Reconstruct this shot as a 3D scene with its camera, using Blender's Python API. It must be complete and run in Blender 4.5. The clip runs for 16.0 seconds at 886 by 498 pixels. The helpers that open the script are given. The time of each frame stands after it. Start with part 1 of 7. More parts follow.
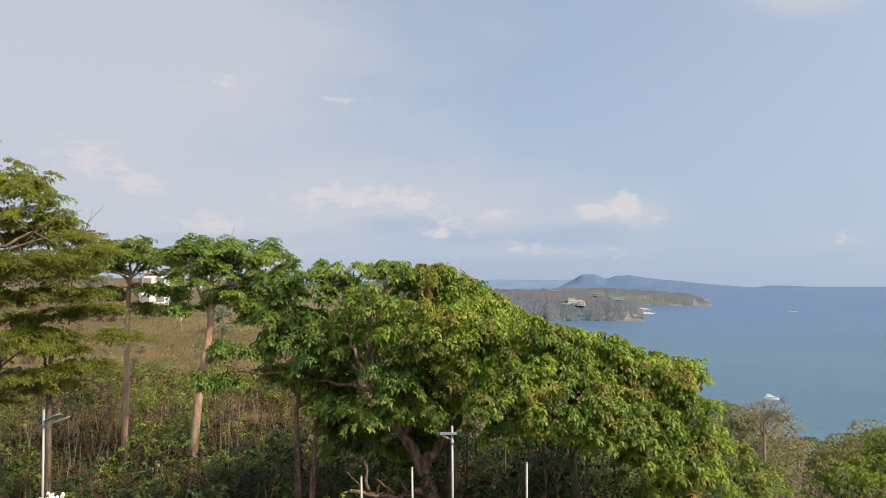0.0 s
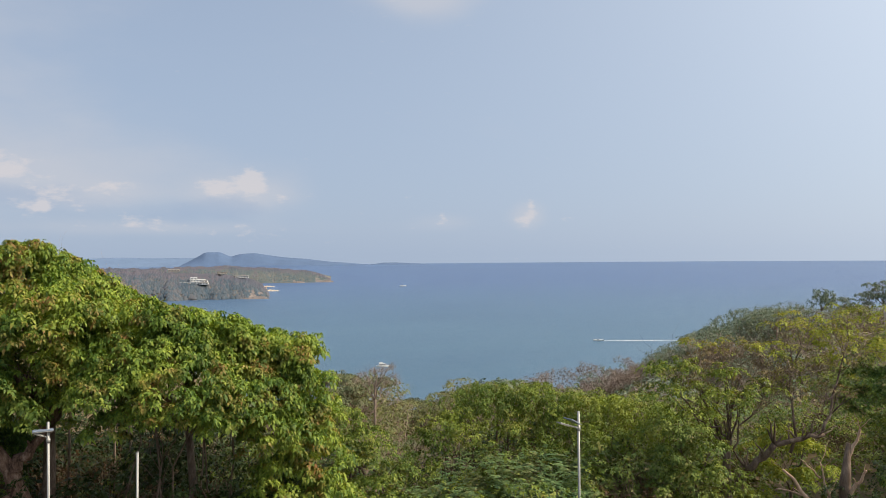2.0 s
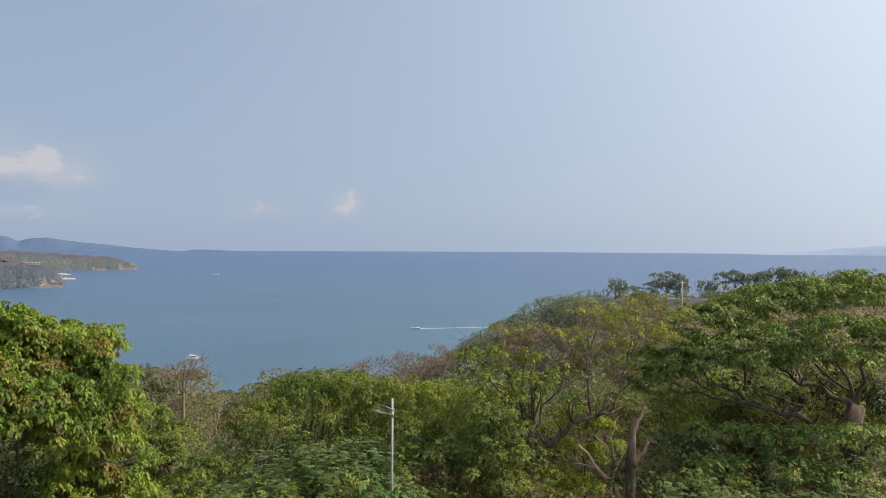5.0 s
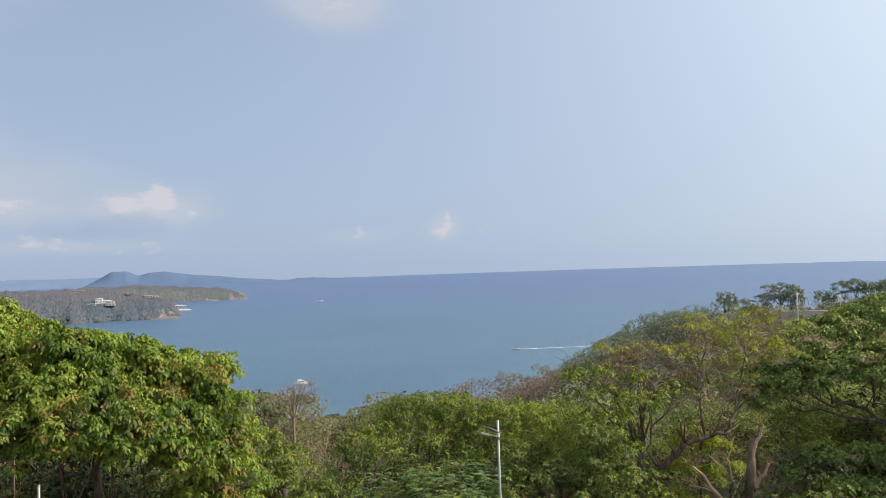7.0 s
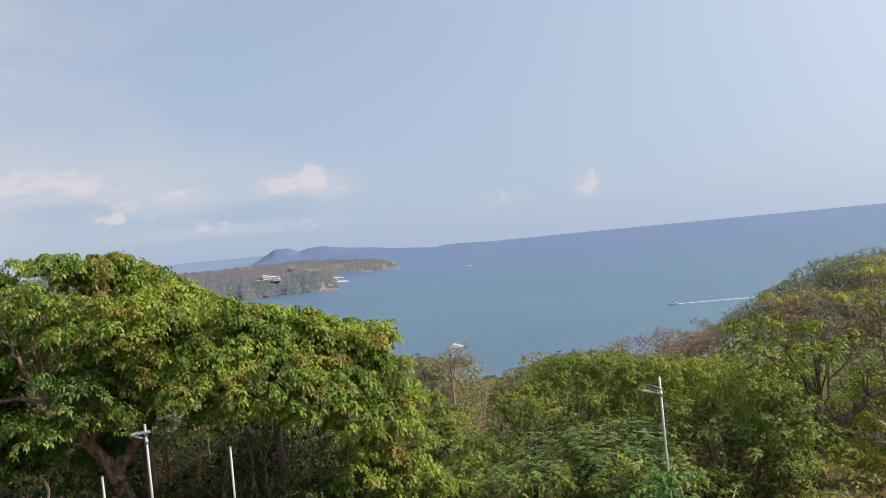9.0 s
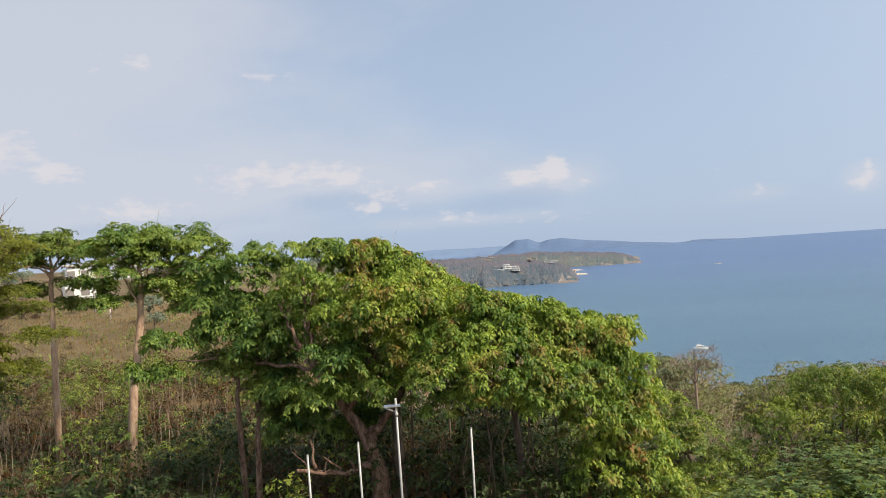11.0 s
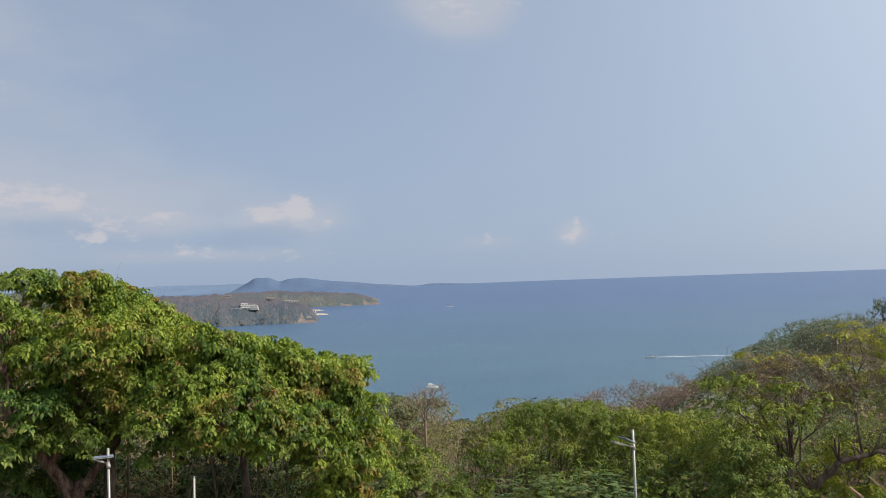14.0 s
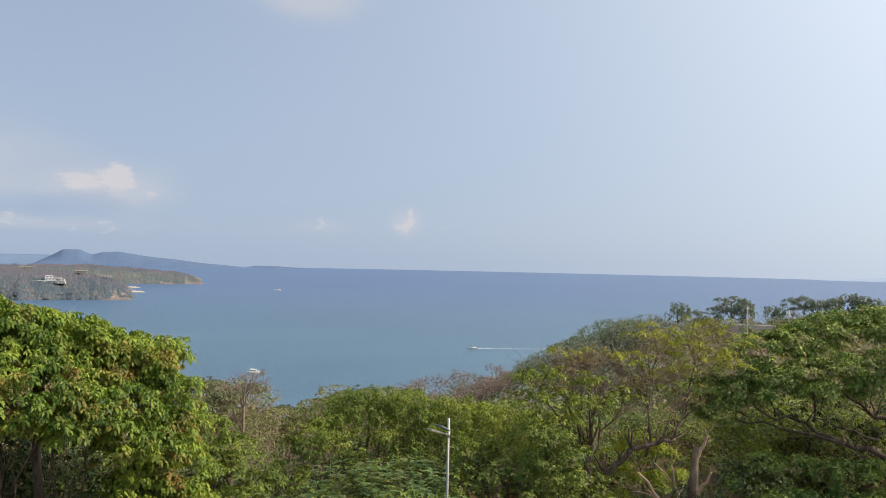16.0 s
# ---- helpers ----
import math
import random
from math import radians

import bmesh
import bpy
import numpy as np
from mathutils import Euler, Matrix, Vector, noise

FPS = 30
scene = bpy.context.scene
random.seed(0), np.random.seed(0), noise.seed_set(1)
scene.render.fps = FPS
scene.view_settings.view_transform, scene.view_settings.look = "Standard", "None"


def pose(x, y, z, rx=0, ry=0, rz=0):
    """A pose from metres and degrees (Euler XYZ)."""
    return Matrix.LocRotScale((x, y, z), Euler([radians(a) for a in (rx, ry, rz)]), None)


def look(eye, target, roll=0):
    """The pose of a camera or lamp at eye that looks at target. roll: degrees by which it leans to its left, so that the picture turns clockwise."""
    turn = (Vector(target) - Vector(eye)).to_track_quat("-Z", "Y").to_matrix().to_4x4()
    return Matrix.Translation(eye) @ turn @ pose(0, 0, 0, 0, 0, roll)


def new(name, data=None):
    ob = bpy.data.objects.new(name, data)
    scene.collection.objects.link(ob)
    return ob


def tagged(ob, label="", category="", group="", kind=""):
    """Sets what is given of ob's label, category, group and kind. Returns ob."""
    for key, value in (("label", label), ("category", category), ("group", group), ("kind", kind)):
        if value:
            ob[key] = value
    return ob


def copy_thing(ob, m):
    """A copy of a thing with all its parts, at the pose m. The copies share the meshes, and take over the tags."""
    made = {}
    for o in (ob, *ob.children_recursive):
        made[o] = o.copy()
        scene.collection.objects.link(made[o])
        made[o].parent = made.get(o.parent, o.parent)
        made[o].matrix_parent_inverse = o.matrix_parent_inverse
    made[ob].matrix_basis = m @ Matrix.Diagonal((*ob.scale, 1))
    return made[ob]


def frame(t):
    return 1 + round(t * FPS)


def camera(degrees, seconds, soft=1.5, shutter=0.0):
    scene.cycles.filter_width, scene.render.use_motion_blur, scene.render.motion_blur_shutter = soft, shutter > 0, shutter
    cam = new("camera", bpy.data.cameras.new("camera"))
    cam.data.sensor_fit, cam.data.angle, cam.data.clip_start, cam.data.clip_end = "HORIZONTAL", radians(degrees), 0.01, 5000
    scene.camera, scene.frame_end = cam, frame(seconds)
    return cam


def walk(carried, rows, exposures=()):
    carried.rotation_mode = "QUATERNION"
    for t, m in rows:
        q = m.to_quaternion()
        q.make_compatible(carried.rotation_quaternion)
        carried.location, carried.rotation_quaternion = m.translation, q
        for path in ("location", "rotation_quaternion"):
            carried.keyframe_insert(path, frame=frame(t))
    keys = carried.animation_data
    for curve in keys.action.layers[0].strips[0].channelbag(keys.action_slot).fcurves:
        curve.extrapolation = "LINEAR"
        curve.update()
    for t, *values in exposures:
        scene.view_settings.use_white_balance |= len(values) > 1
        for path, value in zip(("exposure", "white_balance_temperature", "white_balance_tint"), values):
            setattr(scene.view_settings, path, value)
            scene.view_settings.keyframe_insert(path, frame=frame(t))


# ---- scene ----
# The viewer stands on the brow of a hill high over a bay: the sea lies at z = 0, the eye at z = 60,
# y is the heading at the start and bearings count clockwise from it.
cam = camera(61.0, 16.0, soft=0.62)
EYE, ARM = 60.0, 0.25
ROWS = [
    (0.0, 0.00, 2.31, 0.42),
    (0.5, -10.45, 1.18, 0.20),
    (1.0, -18.77, -0.33, 0.60),
    (1.5, -24.07, 0.06, 0.94),
    (2.0, -27.99, 0.39, 0.54),
    (2.5, -31.96, 0.16, 0.48),
    (3.0, -34.81, -0.28, 0.34),
    (3.5, -38.03, -0.42, -0.40),
    (3.7, -39.14, -0.27, -0.65),
    (4.75, -41.9, -0.45, -0.45),
    (5.8, -37.86, -1.25, 1.40),
    (6.0, -36.11, -1.43, 1.87),
    (6.5, -32.99, -0.66, 2.50),
    (7.0, -34.25, 1.21, 1.95),
    (7.5, -39.41, 1.39, 1.01),
    (8.0, -39.90, 1.38, 1.94),
    (8.5, -32.19, 0.74, 4.42),
    (9.0, -23.13, -0.93, 5.71),
    (9.5, -16.55, -1.82, 4.91),
    (9.7, -14.38, -1.80, 4.62),
    (10.75, -4.9, -0.4, 4.0),
    (11.8, -8.81, 3.04, 2.86),
    (12.0, -11.98, 4.41, 1.93),
    (12.5, -17.93, 6.42, 0.85),
    (13.0, -21.93, 6.53, 1.74),
    (13.5, -23.51, 5.86, 2.07),
    (14.0, -24.49, 1.99, 2.13),
    (14.5, -25.14, -1.30, 2.53),
    (15.0, -26.84, -1.31, 2.02),
    (15.5, -31.54, -0.09, 0.33),
    (16.0, -37.25, 0.95, -1.23),
]


def stance(t, yaw, pitch, roll):
    """The camera is held out at arm's length and turns about the body."""
    a = radians(yaw)
    return t, pose(-ARM * math.sin(a), ARM * math.cos(a), EYE, 90 + pitch, roll, yaw)


# the picture darkens a little, and cools, where more of the bright sky is in view
LIGHT = [(0.0, 0.0, 6500, 10), (1.0, -0.05, 6450, 10), (2.0, -0.1, 6400, 10), (3.5, -0.12, 6350, 10), (5.8, -0.27, 6250, 10), (6.0, -0.22, 6250, 10), (6.5, -0.09, 6250, 10), (7.0, -0.08, 6250, 10),
         (7.5, -0.25, 6200, 10), (8.0, -0.26, 6200, 10), (8.5, -0.24, 6250, 10), (9.0, 0.0, 6400, 10), (9.5, 0.08, 6400, 10), (11.8, 0.0, 6400, 10), (12.5, -0.23, 6250, 10),
         (13.0, -0.43, 6200, 10), (13.5, -0.46, 6200, 10), (14.0, -0.27, 6250, 10), (14.5, -0.04, 6400, 10), (15.0, 0.0, 6400, 10), (15.5, 0.0, 6400, 10), (16.0, -0.08, 6400, 10)]
walk(cam, [stance(*row) for row in ROWS], LIGHT)

# ---- sky and sun ----
SUN_BEARING, SUN_HEIGHT = 126.0, 46.0
_a, _h = radians(SUN_BEARING), radians(SUN_HEIGHT)
SUN_DIR = Vector((math.sin(_a) * math.cos(_h), math.cos(_a) * math.cos(_h), math.sin(_h)))
world = bpy.data.worlds.new("hazy_sky")
scene.world = world
world.use_nodes = True


def link(tree, a, b):
    tree.links.new(a, b)


def noise_on(nt, N, coord, scale, detail, rough):
    n = N("ShaderNodeTexNoise")
    n.inputs["Scale"].default_value = scale
    n.inputs["Detail"].default_value = detail
    n.inputs["Roughness"].default_value = rough
    link(nt, coord, n.inputs["Vector"])
    return n


# cumulus: bearing, height over the eye's level, half width, half height, weight
CLOUDS = [
    (13.75, 5.55, 0.9, 1.01, 0.62), (13.1, 5.0, 1.79, 0.81, 0.4), (10.9, 5.05, 1.34, 0.61, 0.48), (15.9, 4.2, 0.9, 0.41, 0.28), (-4.9, 6.4, 3.36, 1.08, 0.4), (-9.8, 6.2, 3.81, 1.22, 0.38),
    (-1.7, 5.8, 1.79, 0.68, 0.44), (1.0, 4.5, 1.79, 0.61, 0.36), (4.2, 4.9, 1.9, 0.54, 0.38), (0.0, 3.6, 0.56, 0.54, 0.4), (2.3, 3.45, 0.67, 0.41, 0.34), (-0.9, 3.4, 1.68, 0.68, 0.36),
    (-17.0, 4.1, 2.91, 1.08, 0.5), (-21.8, 6.8, 2.02, 0.81, 0.44), (-7.7, 13.4, 1.8, 0.7, 0.34), (-16.7, 14.5, 3.0, 0.8, 0.3), (-25.0, 8.6, 3.36, 1.76, 0.4), (6.3, 2.4, 3.81, 0.61, 0.32), (14.4, 1.75, 3.36, 0.47, 0.3),
    (24.9, 19.6, 2.8, 1.5, 0.16), (27.4, 20.5, 3.6, 2.1, 0.16), (29.6, 21.5, 2.4, 1.4, 0.15), (25.8, 22.0, 2.4, 1.2, 0.12), (30.6, 19.6, 1.8, 0.9, 0.1), (19.0, 24.2, 2.8, 1.3, 0.2), (34.6, 3.0, 0.8, 0.8, 0.27), (33.9, 2.4, 1.1, 0.6, 0.27), (34.7, 3.7, 0.3, 0.6, 0.28), (37.5, 2.4, 0.6, 0.7, 0.28), (28.0, 2.6, 0.5, 0.9, 0.3), (25.6, 2.2, 0.6, 0.5, 0.22),
]


def build_sky():
    nt = world.node_tree
    nt.nodes.clear()
    N = nt.nodes.new
    out = N("ShaderNodeOutputWorld")
    bg = N("ShaderNodeBackground")
    bg.inputs["Strength"].default_value = 0.115
    sky = N("ShaderNodeTexSky")
    sky.sky_type = "NISHITA"
    sky.sun_disc = False
    sky.sun_elevation = radians(SUN_HEIGHT)
    sky.sun_rotation = radians(SUN_BEARING)
    sky.altitude = 60
    sky.air_density = 1.0
    sky.dust_density = 1.6
    sky.ozone_density = 1.5
    # bearing and height of the sight line, for haze and clouds
    tc = N("ShaderNodeTexCoord")
    sep = N("ShaderNodeSeparateXYZ")
    link(nt, tc.outputs["Generated"], sep.inputs[0])

    def calc(op, a, b=None, c=None, clamp=False):
        n = N("ShaderNodeMath")
        n.operation, n.use_clamp = op, clamp
        for k, v in enumerate((a, b, c)):
            if v is None:
                continue
            if isinstance(v, (int, float)):
                n.inputs[k].default_value = v
            else:
                link(nt, v, n.inputs[k])
        return n.outputs[0]

    bearing = calc("MULTIPLY", calc("ARCTAN2", sep.outputs["X"], sep.outputs["Y"]), 57.2958)
    rise = calc("MULTIPLY", calc("ARCSINE", sep.outputs["Z"]), 57.2958)
    uv = N("ShaderNodeCombineXYZ")
    link(nt, calc("MULTIPLY", bearing, 0.1), uv.inputs[0])
    link(nt, calc("MULTIPLY", rise, 0.22), uv.inputs[1])
    fine = noise_on(nt, N, uv.outputs[0], 2.6, 8, 0.6)
    billow = noise_on(nt, N, uv.outputs[0], 6.5, 8, 0.62)
    soft = noise_on(nt, N, uv.outputs[0], 0.7, 5, 0.55)

    def puffs(rows, texture, gain, low, high):
        total = None
        for b0, e0, wb, we, amp in rows:
            u = calc("DIVIDE", calc("SUBTRACT", bearing, b0), wb)
            v = calc("DIVIDE", calc("SUBTRACT", rise, e0), we)
            q = calc("ADD", calc("MULTIPLY", u, u), calc("MULTIPLY", v, v))
            g = calc("MULTIPLY", calc("EXPONENT", calc("MULTIPLY", q, -1.0)), amp)
            total = g if total is None else calc("ADD", total, g)
        d = calc("ADD", calc("MULTIPLY", texture, gain), total)
        mr = N("ShaderNodeMapRange")
        mr.interpolation_type = "SMOOTHSTEP"
        mr.inputs["From Min"].default_value = low
        mr.inputs["From Max"].default_value = high
        link(nt, d, mr.inputs["Value"])
        return mr.outputs[0]

    # pale haze, thickest towards the horizon
    thick = N("ShaderNodeMapRange")
    thick.interpolation_type = "SMOOTHSTEP"
    thick.inputs["From Min"].default_value = 35.0
    thick.inputs["From Max"].default_value = -1.0
    thick.inputs["To Min"].default_value = 0.5
    thick.inputs["To Max"].default_value = 0.88
    link(nt, rise, thick.inputs["Value"])
    haze = N("ShaderNodeMixRGB")
    haze.inputs["Color2"].default_value = (3.78, 4.62, 5.98, 1)
    link(nt, thick.outputs[0], haze.inputs["Fac"]); link(nt, sky.outputs[0], haze.inputs["Color1"])
    # the low bank of cloud inland, thin veils above it, and small cumulus over the hills
    # bright haze round the sun
    sunward = N("ShaderNodeVectorMath")
    sunward.operation = "DOT_PRODUCT"
    sunward.inputs[1].default_value = SUN_DIR
    link(nt, tc.outputs["Generated"], sunward.inputs[0])
    glow = calc("POWER", calc("MAXIMUM", calc("MULTIPLY_ADD", sunward.outputs["Value"], 0.5, 0.5), 0.0), 5.0)
    aureole = N("ShaderNodeMixRGB")
    aureole.blend_type = "ADD"
    aureole.inputs["Fac"].default_value = 1.0
    tint = N("ShaderNodeMixRGB")
    tint.blend_type = "MULTIPLY"
    tint.inputs["Fac"].default_value = 1.0
    tint.inputs["Color2"].default_value = (12.0, 11.4, 9.8, 1)
    link(nt, glow, tint.inputs["Color1"])
    link(nt, haze.outputs[0], aureole.inputs["Color1"]); link(nt, tint.outputs[0], aureole.inputs["Color2"])
    veil = N("ShaderNodeMixRGB")
    veil.inputs["Color2"].default_value = (5.3, 5.45, 5.95, 1)
    vd = puffs([(-24, 14, 24, 16, 0.42), (-2, 6.0, 22, 3.2, 0.26), (12.8, 4.4, 3.6, 1.3, 0.40), (-5, 5.8, 7, 1.3, 0.24), (2.5, 4.4, 4, 0.8, 0.34), (34.4, 2.9, 1.6, 1.3, 0.46), (28, 2.4, 3, 0.9, 0.26), (8, 2.0, 10, 0.6, 0.26), (-17, 4.2, 5, 1.0, 0.34), (26.9, 20.2, 4.4, 2.7, 0.70), (19.2, 24.4, 3.2, 1.8, 0.42), (-34, 22, 30, 14, 0.30)], soft.outputs["Fac"], 0.6, 0.36, 0.85)
    link(nt, calc("MULTIPLY", vd, 0.75), veil.inputs["Fac"]); link(nt, aureole.outputs[0], veil.inputs["Color1"])
    grey = N("ShaderNodeMixRGB")
    grey.inputs["Color2"].default_value = (3.3, 4.15, 5.5, 1)
    gd = puffs([(11.5, 3.5, 4.2, 1.2, 0.46), (-2, 4.2, 6.5, 1.0, 0.46), (-16, 3.0, 8, 1.0, 0.38), (4, 2.9, 6, 0.8, 0.25)], fine.outputs["Fac"], 0.5, 0.40, 0.75)
    link(nt, calc("MULTIPLY", gd, 0.56), grey.inputs["Fac"]); link(nt, veil.outputs[0], grey.inputs["Color1"])
    cloud = N("ShaderNodeMixRGB")
    cloud.inputs["Color2"].default_value = (6.25, 5.98, 6.12, 1)
    cd = puffs(CLOUDS, billow.outputs["Fac"], 1.25, 0.80, 1.18)
    link(nt, calc("MULTIPLY", cd, 0.78), cloud.inputs["Fac"]); link(nt, grey.outputs[0], cloud.inputs["Color1"])
    link(nt, cloud.outputs[0], bg.inputs["Color"])
    link(nt, bg.outputs[0], out.inputs[0])


build_sky()
sun = new("sun", bpy.data.lights.new("sun", "SUN"))
sun.data.energy = 5.0
sun.data.angle = radians(2.5)
sun.data.color = (1.0, 0.85, 0.64)
sun.matrix_world = look(SUN_DIR * 200, (0, 0, 0))

# ---- materials ----


def material(name):
    m = bpy.data.materials.new(name)
    m.use_nodes = True
    nt = m.node_tree
    nt.nodes.clear()
    return m, nt, nt.nodes.new


def ramp_node(nt, N, stops):
    r = N("ShaderNodeValToRGB")
    e = r.color_ramp.elements
    while len(e) < len(stops):
        e.new(0.5)
    for el, (p, c) in zip(e, stops):
        el.position, el.color = p, (*c, 1)
    return r


def noise_node(nt, N, coord, scale, detail=4, rough=0.55, stretch=None):
    n = N("ShaderNodeTexNoise")
    n.inputs["Scale"].default_value = scale
    n.inputs["Detail"].default_value = detail
    n.inputs["Roughness"].default_value = rough
    if stretch:
        mp = N("ShaderNodeMapping")
        mp.inputs["Scale"].default_value = stretch
        link(nt, coord, mp.inputs["Vector"])
        coord = mp.outputs[0]
    link(nt, coord, n.inputs["Vector"])
    return n


def leaf_material(name, dark, mid, light, dry=(0.16, 0.10, 0.03), dryness=0.12, patch=0.55, through_light=0.2):
    """Leaves: each its own shade, patches of old and young growth, light shining through."""
    m, nt, N = material(name)
    out = N("ShaderNodeOutputMaterial")
    geo = N("ShaderNodeNewGeometry")
    pos = geo.outputs["Position"]
    big = noise_node(nt, N, pos, patch, 3)
    ramp = ramp_node(nt, N, [(0.32, dark), (0.5, mid), (0.7, light)])
    add = N("ShaderNodeMath"); add.operation = "MULTIPLY_ADD"
    add.inputs[1].default_value = 0.34
    link(nt, geo.outputs["Random Per Island"], add.inputs[0])
    sub = N("ShaderNodeMath"); sub.operation = "SUBTRACT"; sub.inputs[1].default_value = 0.17
    link(nt, big.outputs["Fac"], sub.inputs[0]); link(nt, sub.outputs[0], add.inputs[2])
    link(nt, add.outputs[0], ramp.inputs["Fac"])
    old = noise_node(nt, N, pos, 1.3, 3)
    om = N("ShaderNodeMapRange")
    om.inputs["From Min"].default_value = 0.50
    om.inputs["From Max"].default_value = 0.66
    om.inputs["To Max"].default_value = min(1.0, dryness * 5)
    link(nt, old.outputs["Fac"], om.inputs["Value"])
    pick = N("ShaderNodeMath"); pick.operation = "MULTIPLY"
    link(nt, om.outputs[0], pick.inputs[0]); link(nt, geo.outputs["Random Per Island"], pick.inputs[1])
    mix = N("ShaderNodeMixRGB")
    mix.inputs["Color2"].default_value = (*dry, 1)
    link(nt, pick.outputs[0], mix.inputs["Fac"]); link(nt, ramp.outputs[0], mix.inputs["Color1"])
    b = N("ShaderNodeBsdfPrincipled")
    b.inputs["Roughness"].default_value = 0.5
    b.inputs["Specular IOR Level"].default_value = 0.18
    link(nt, mix.outputs[0], b.inputs["Base Color"])
    tr = N("ShaderNodeBsdfTranslucent")
    warm = N("ShaderNodeMixRGB"); warm.blend_type = "MULTIPLY"; warm.inputs["Fac"].default_value = 1
    warm.inputs["Color2"].default_value = (1.5, 1.5, 0.6, 1)
    link(nt, mix.outputs[0], warm.inputs["Color1"]); link(nt, warm.outputs[0], tr.inputs["Color"])
    ms = N("ShaderNodeMixShader"); ms.inputs[0].default_value = through_light
    link(nt, b.outputs[0], ms.inputs[1]); link(nt, tr.outputs[0], ms.inputs[2])
    link(nt, ms.outputs[0], out.inputs[0])
    return m


def rough_material(name, stops, scale=3.0, fine=30.0, rough=0.85, bump=0.4, dist=0.02, stretch=None, metal=0.0, coarse=None):
    """Two scales of variation and a fine relief."""
    m, nt, N = material(name)
    out = N("ShaderNodeOutputMaterial")
    geo = N("ShaderNodeNewGeometry")
    pos = geo.outputs["Position"]
    a = noise_node(nt, N, pos, scale, 5, 0.6, stretch)
    c = noise_node(nt, N, pos, fine, 3, 0.6, stretch)
    mx = N("ShaderNodeMixRGB"); mx.inputs["Fac"].default_value = 0.35
    link(nt, a.outputs["Fac"], mx.inputs["Color1"]); link(nt, c.outputs["Fac"], mx.inputs["Color2"])
    src = mx.outputs[0]
    if coarse:
        k = noise_node(nt, N, pos, coarse, 3)
        m3 = N("ShaderNodeMixRGB"); m3.inputs["Fac"].default_value = 0.5
        link(nt, src, m3.inputs["Color1"]); link(nt, k.outputs["Fac"], m3.inputs["Color2"])
        src = m3.outputs[0]
    r = ramp_node(nt, N, stops)
    link(nt, src, r.inputs["Fac"])
    b = N("ShaderNodeBsdfPrincipled")
    b.inputs["Roughness"].default_value = rough
    b.inputs["Metallic"].default_value = metal
    b.inputs["Specular IOR Level"].default_value = 0.25
    link(nt, r.outputs[0], b.inputs["Base Color"])
    bp = N("ShaderNodeBump")
    bp.inputs["Strength"].default_value = bump
    bp.inputs["Distance"].default_value = dist
    link(nt, src, bp.inputs["Height"]); link(nt, bp.outputs[0], b.inputs["Normal"])
    link(nt, b.outputs[0], out.inputs[0])
    return m


def sea_material():
    m, nt, N = material("sea_water")
    out = N("ShaderNodeOutputMaterial")
    geo = N("ShaderNodeNewGeometry")
    pos = geo.outputs["Position"]
    depth = noise_node(nt, N, pos, 0.004, 4, 0.5, (1.0, 2.5, 1.0))
    streak = noise_node(nt, N, pos, 0.02, 5, 0.6, (0.35, 2.0, 1.0))
    mx = N("ShaderNodeMixRGB"); mx.inputs["Fac"].default_value = 0.45
    link(nt, depth.outputs["Fac"], mx.inputs["Color1"]); link(nt, streak.outputs["Fac"], mx.inputs["Color2"])
    r = ramp_node(nt, N, [(0.35, (0.058, 0.118, 0.184)), (0.55, (0.070, 0.137, 0.202)), (0.75, (0.090, 0.160, 0.222))])
    link(nt, mx.outputs[0], r.inputs["Fac"])
    # greener near the origin, bluer with distance from it
    outer_ramp = ramp_node(nt, N, [(0.35, (0.052, 0.096, 0.208)), (0.55, (0.062, 0.114, 0.232)), (0.75, (0.080, 0.136, 0.252))])
    link(nt, mx.outputs[0], outer_ramp.inputs["Fac"])
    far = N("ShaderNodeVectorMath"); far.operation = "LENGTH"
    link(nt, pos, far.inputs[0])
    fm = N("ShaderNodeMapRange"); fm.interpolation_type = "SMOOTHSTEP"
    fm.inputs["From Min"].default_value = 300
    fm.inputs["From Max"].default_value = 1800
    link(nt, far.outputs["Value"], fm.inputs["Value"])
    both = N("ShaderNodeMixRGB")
    link(nt, fm.outputs[0], both.inputs["Fac"]); link(nt, r.outputs[0], both.inputs["Color1"]); link(nt, outer_ramp.outputs[0], both.inputs["Color2"])
    b = N("ShaderNodeBsdfPrincipled")
    b.inputs["Roughness"].default_value = 0.32
    b.inputs["IOR"].default_value = 1.33
    b.inputs["Specular IOR Level"].default_value = 0.42
    link(nt, both.outputs[0], b.inputs["Base Color"])
    w1 = noise_node(nt, N, pos, 0.35, 6, 0.65, (1.0, 1.6, 1.0))
    bp = N("ShaderNodeBump")
    bp.inputs["Strength"].default_value = 0.9
    bp.inputs["Distance"].default_value = 0.9
    link(nt, w1.outputs["Fac"], bp.inputs["Height"]); link(nt, bp.outputs[0], b.inputs["Normal"])
    link(nt, b.outputs[0], out.inputs[0])
    return m


def plain(name, colour, rough=0.5, metal=0.0, vary=0.12, scale=6.0):
    lo = tuple(c * (1 - vary) for c in colour)
    hi = tuple(min(1, c * (1 + vary)) for c in colour)
    return rough_material(name, [(0.3, lo), (0.7, hi)], scale, scale * 8, rough, 0.08, 0.004, None, metal)


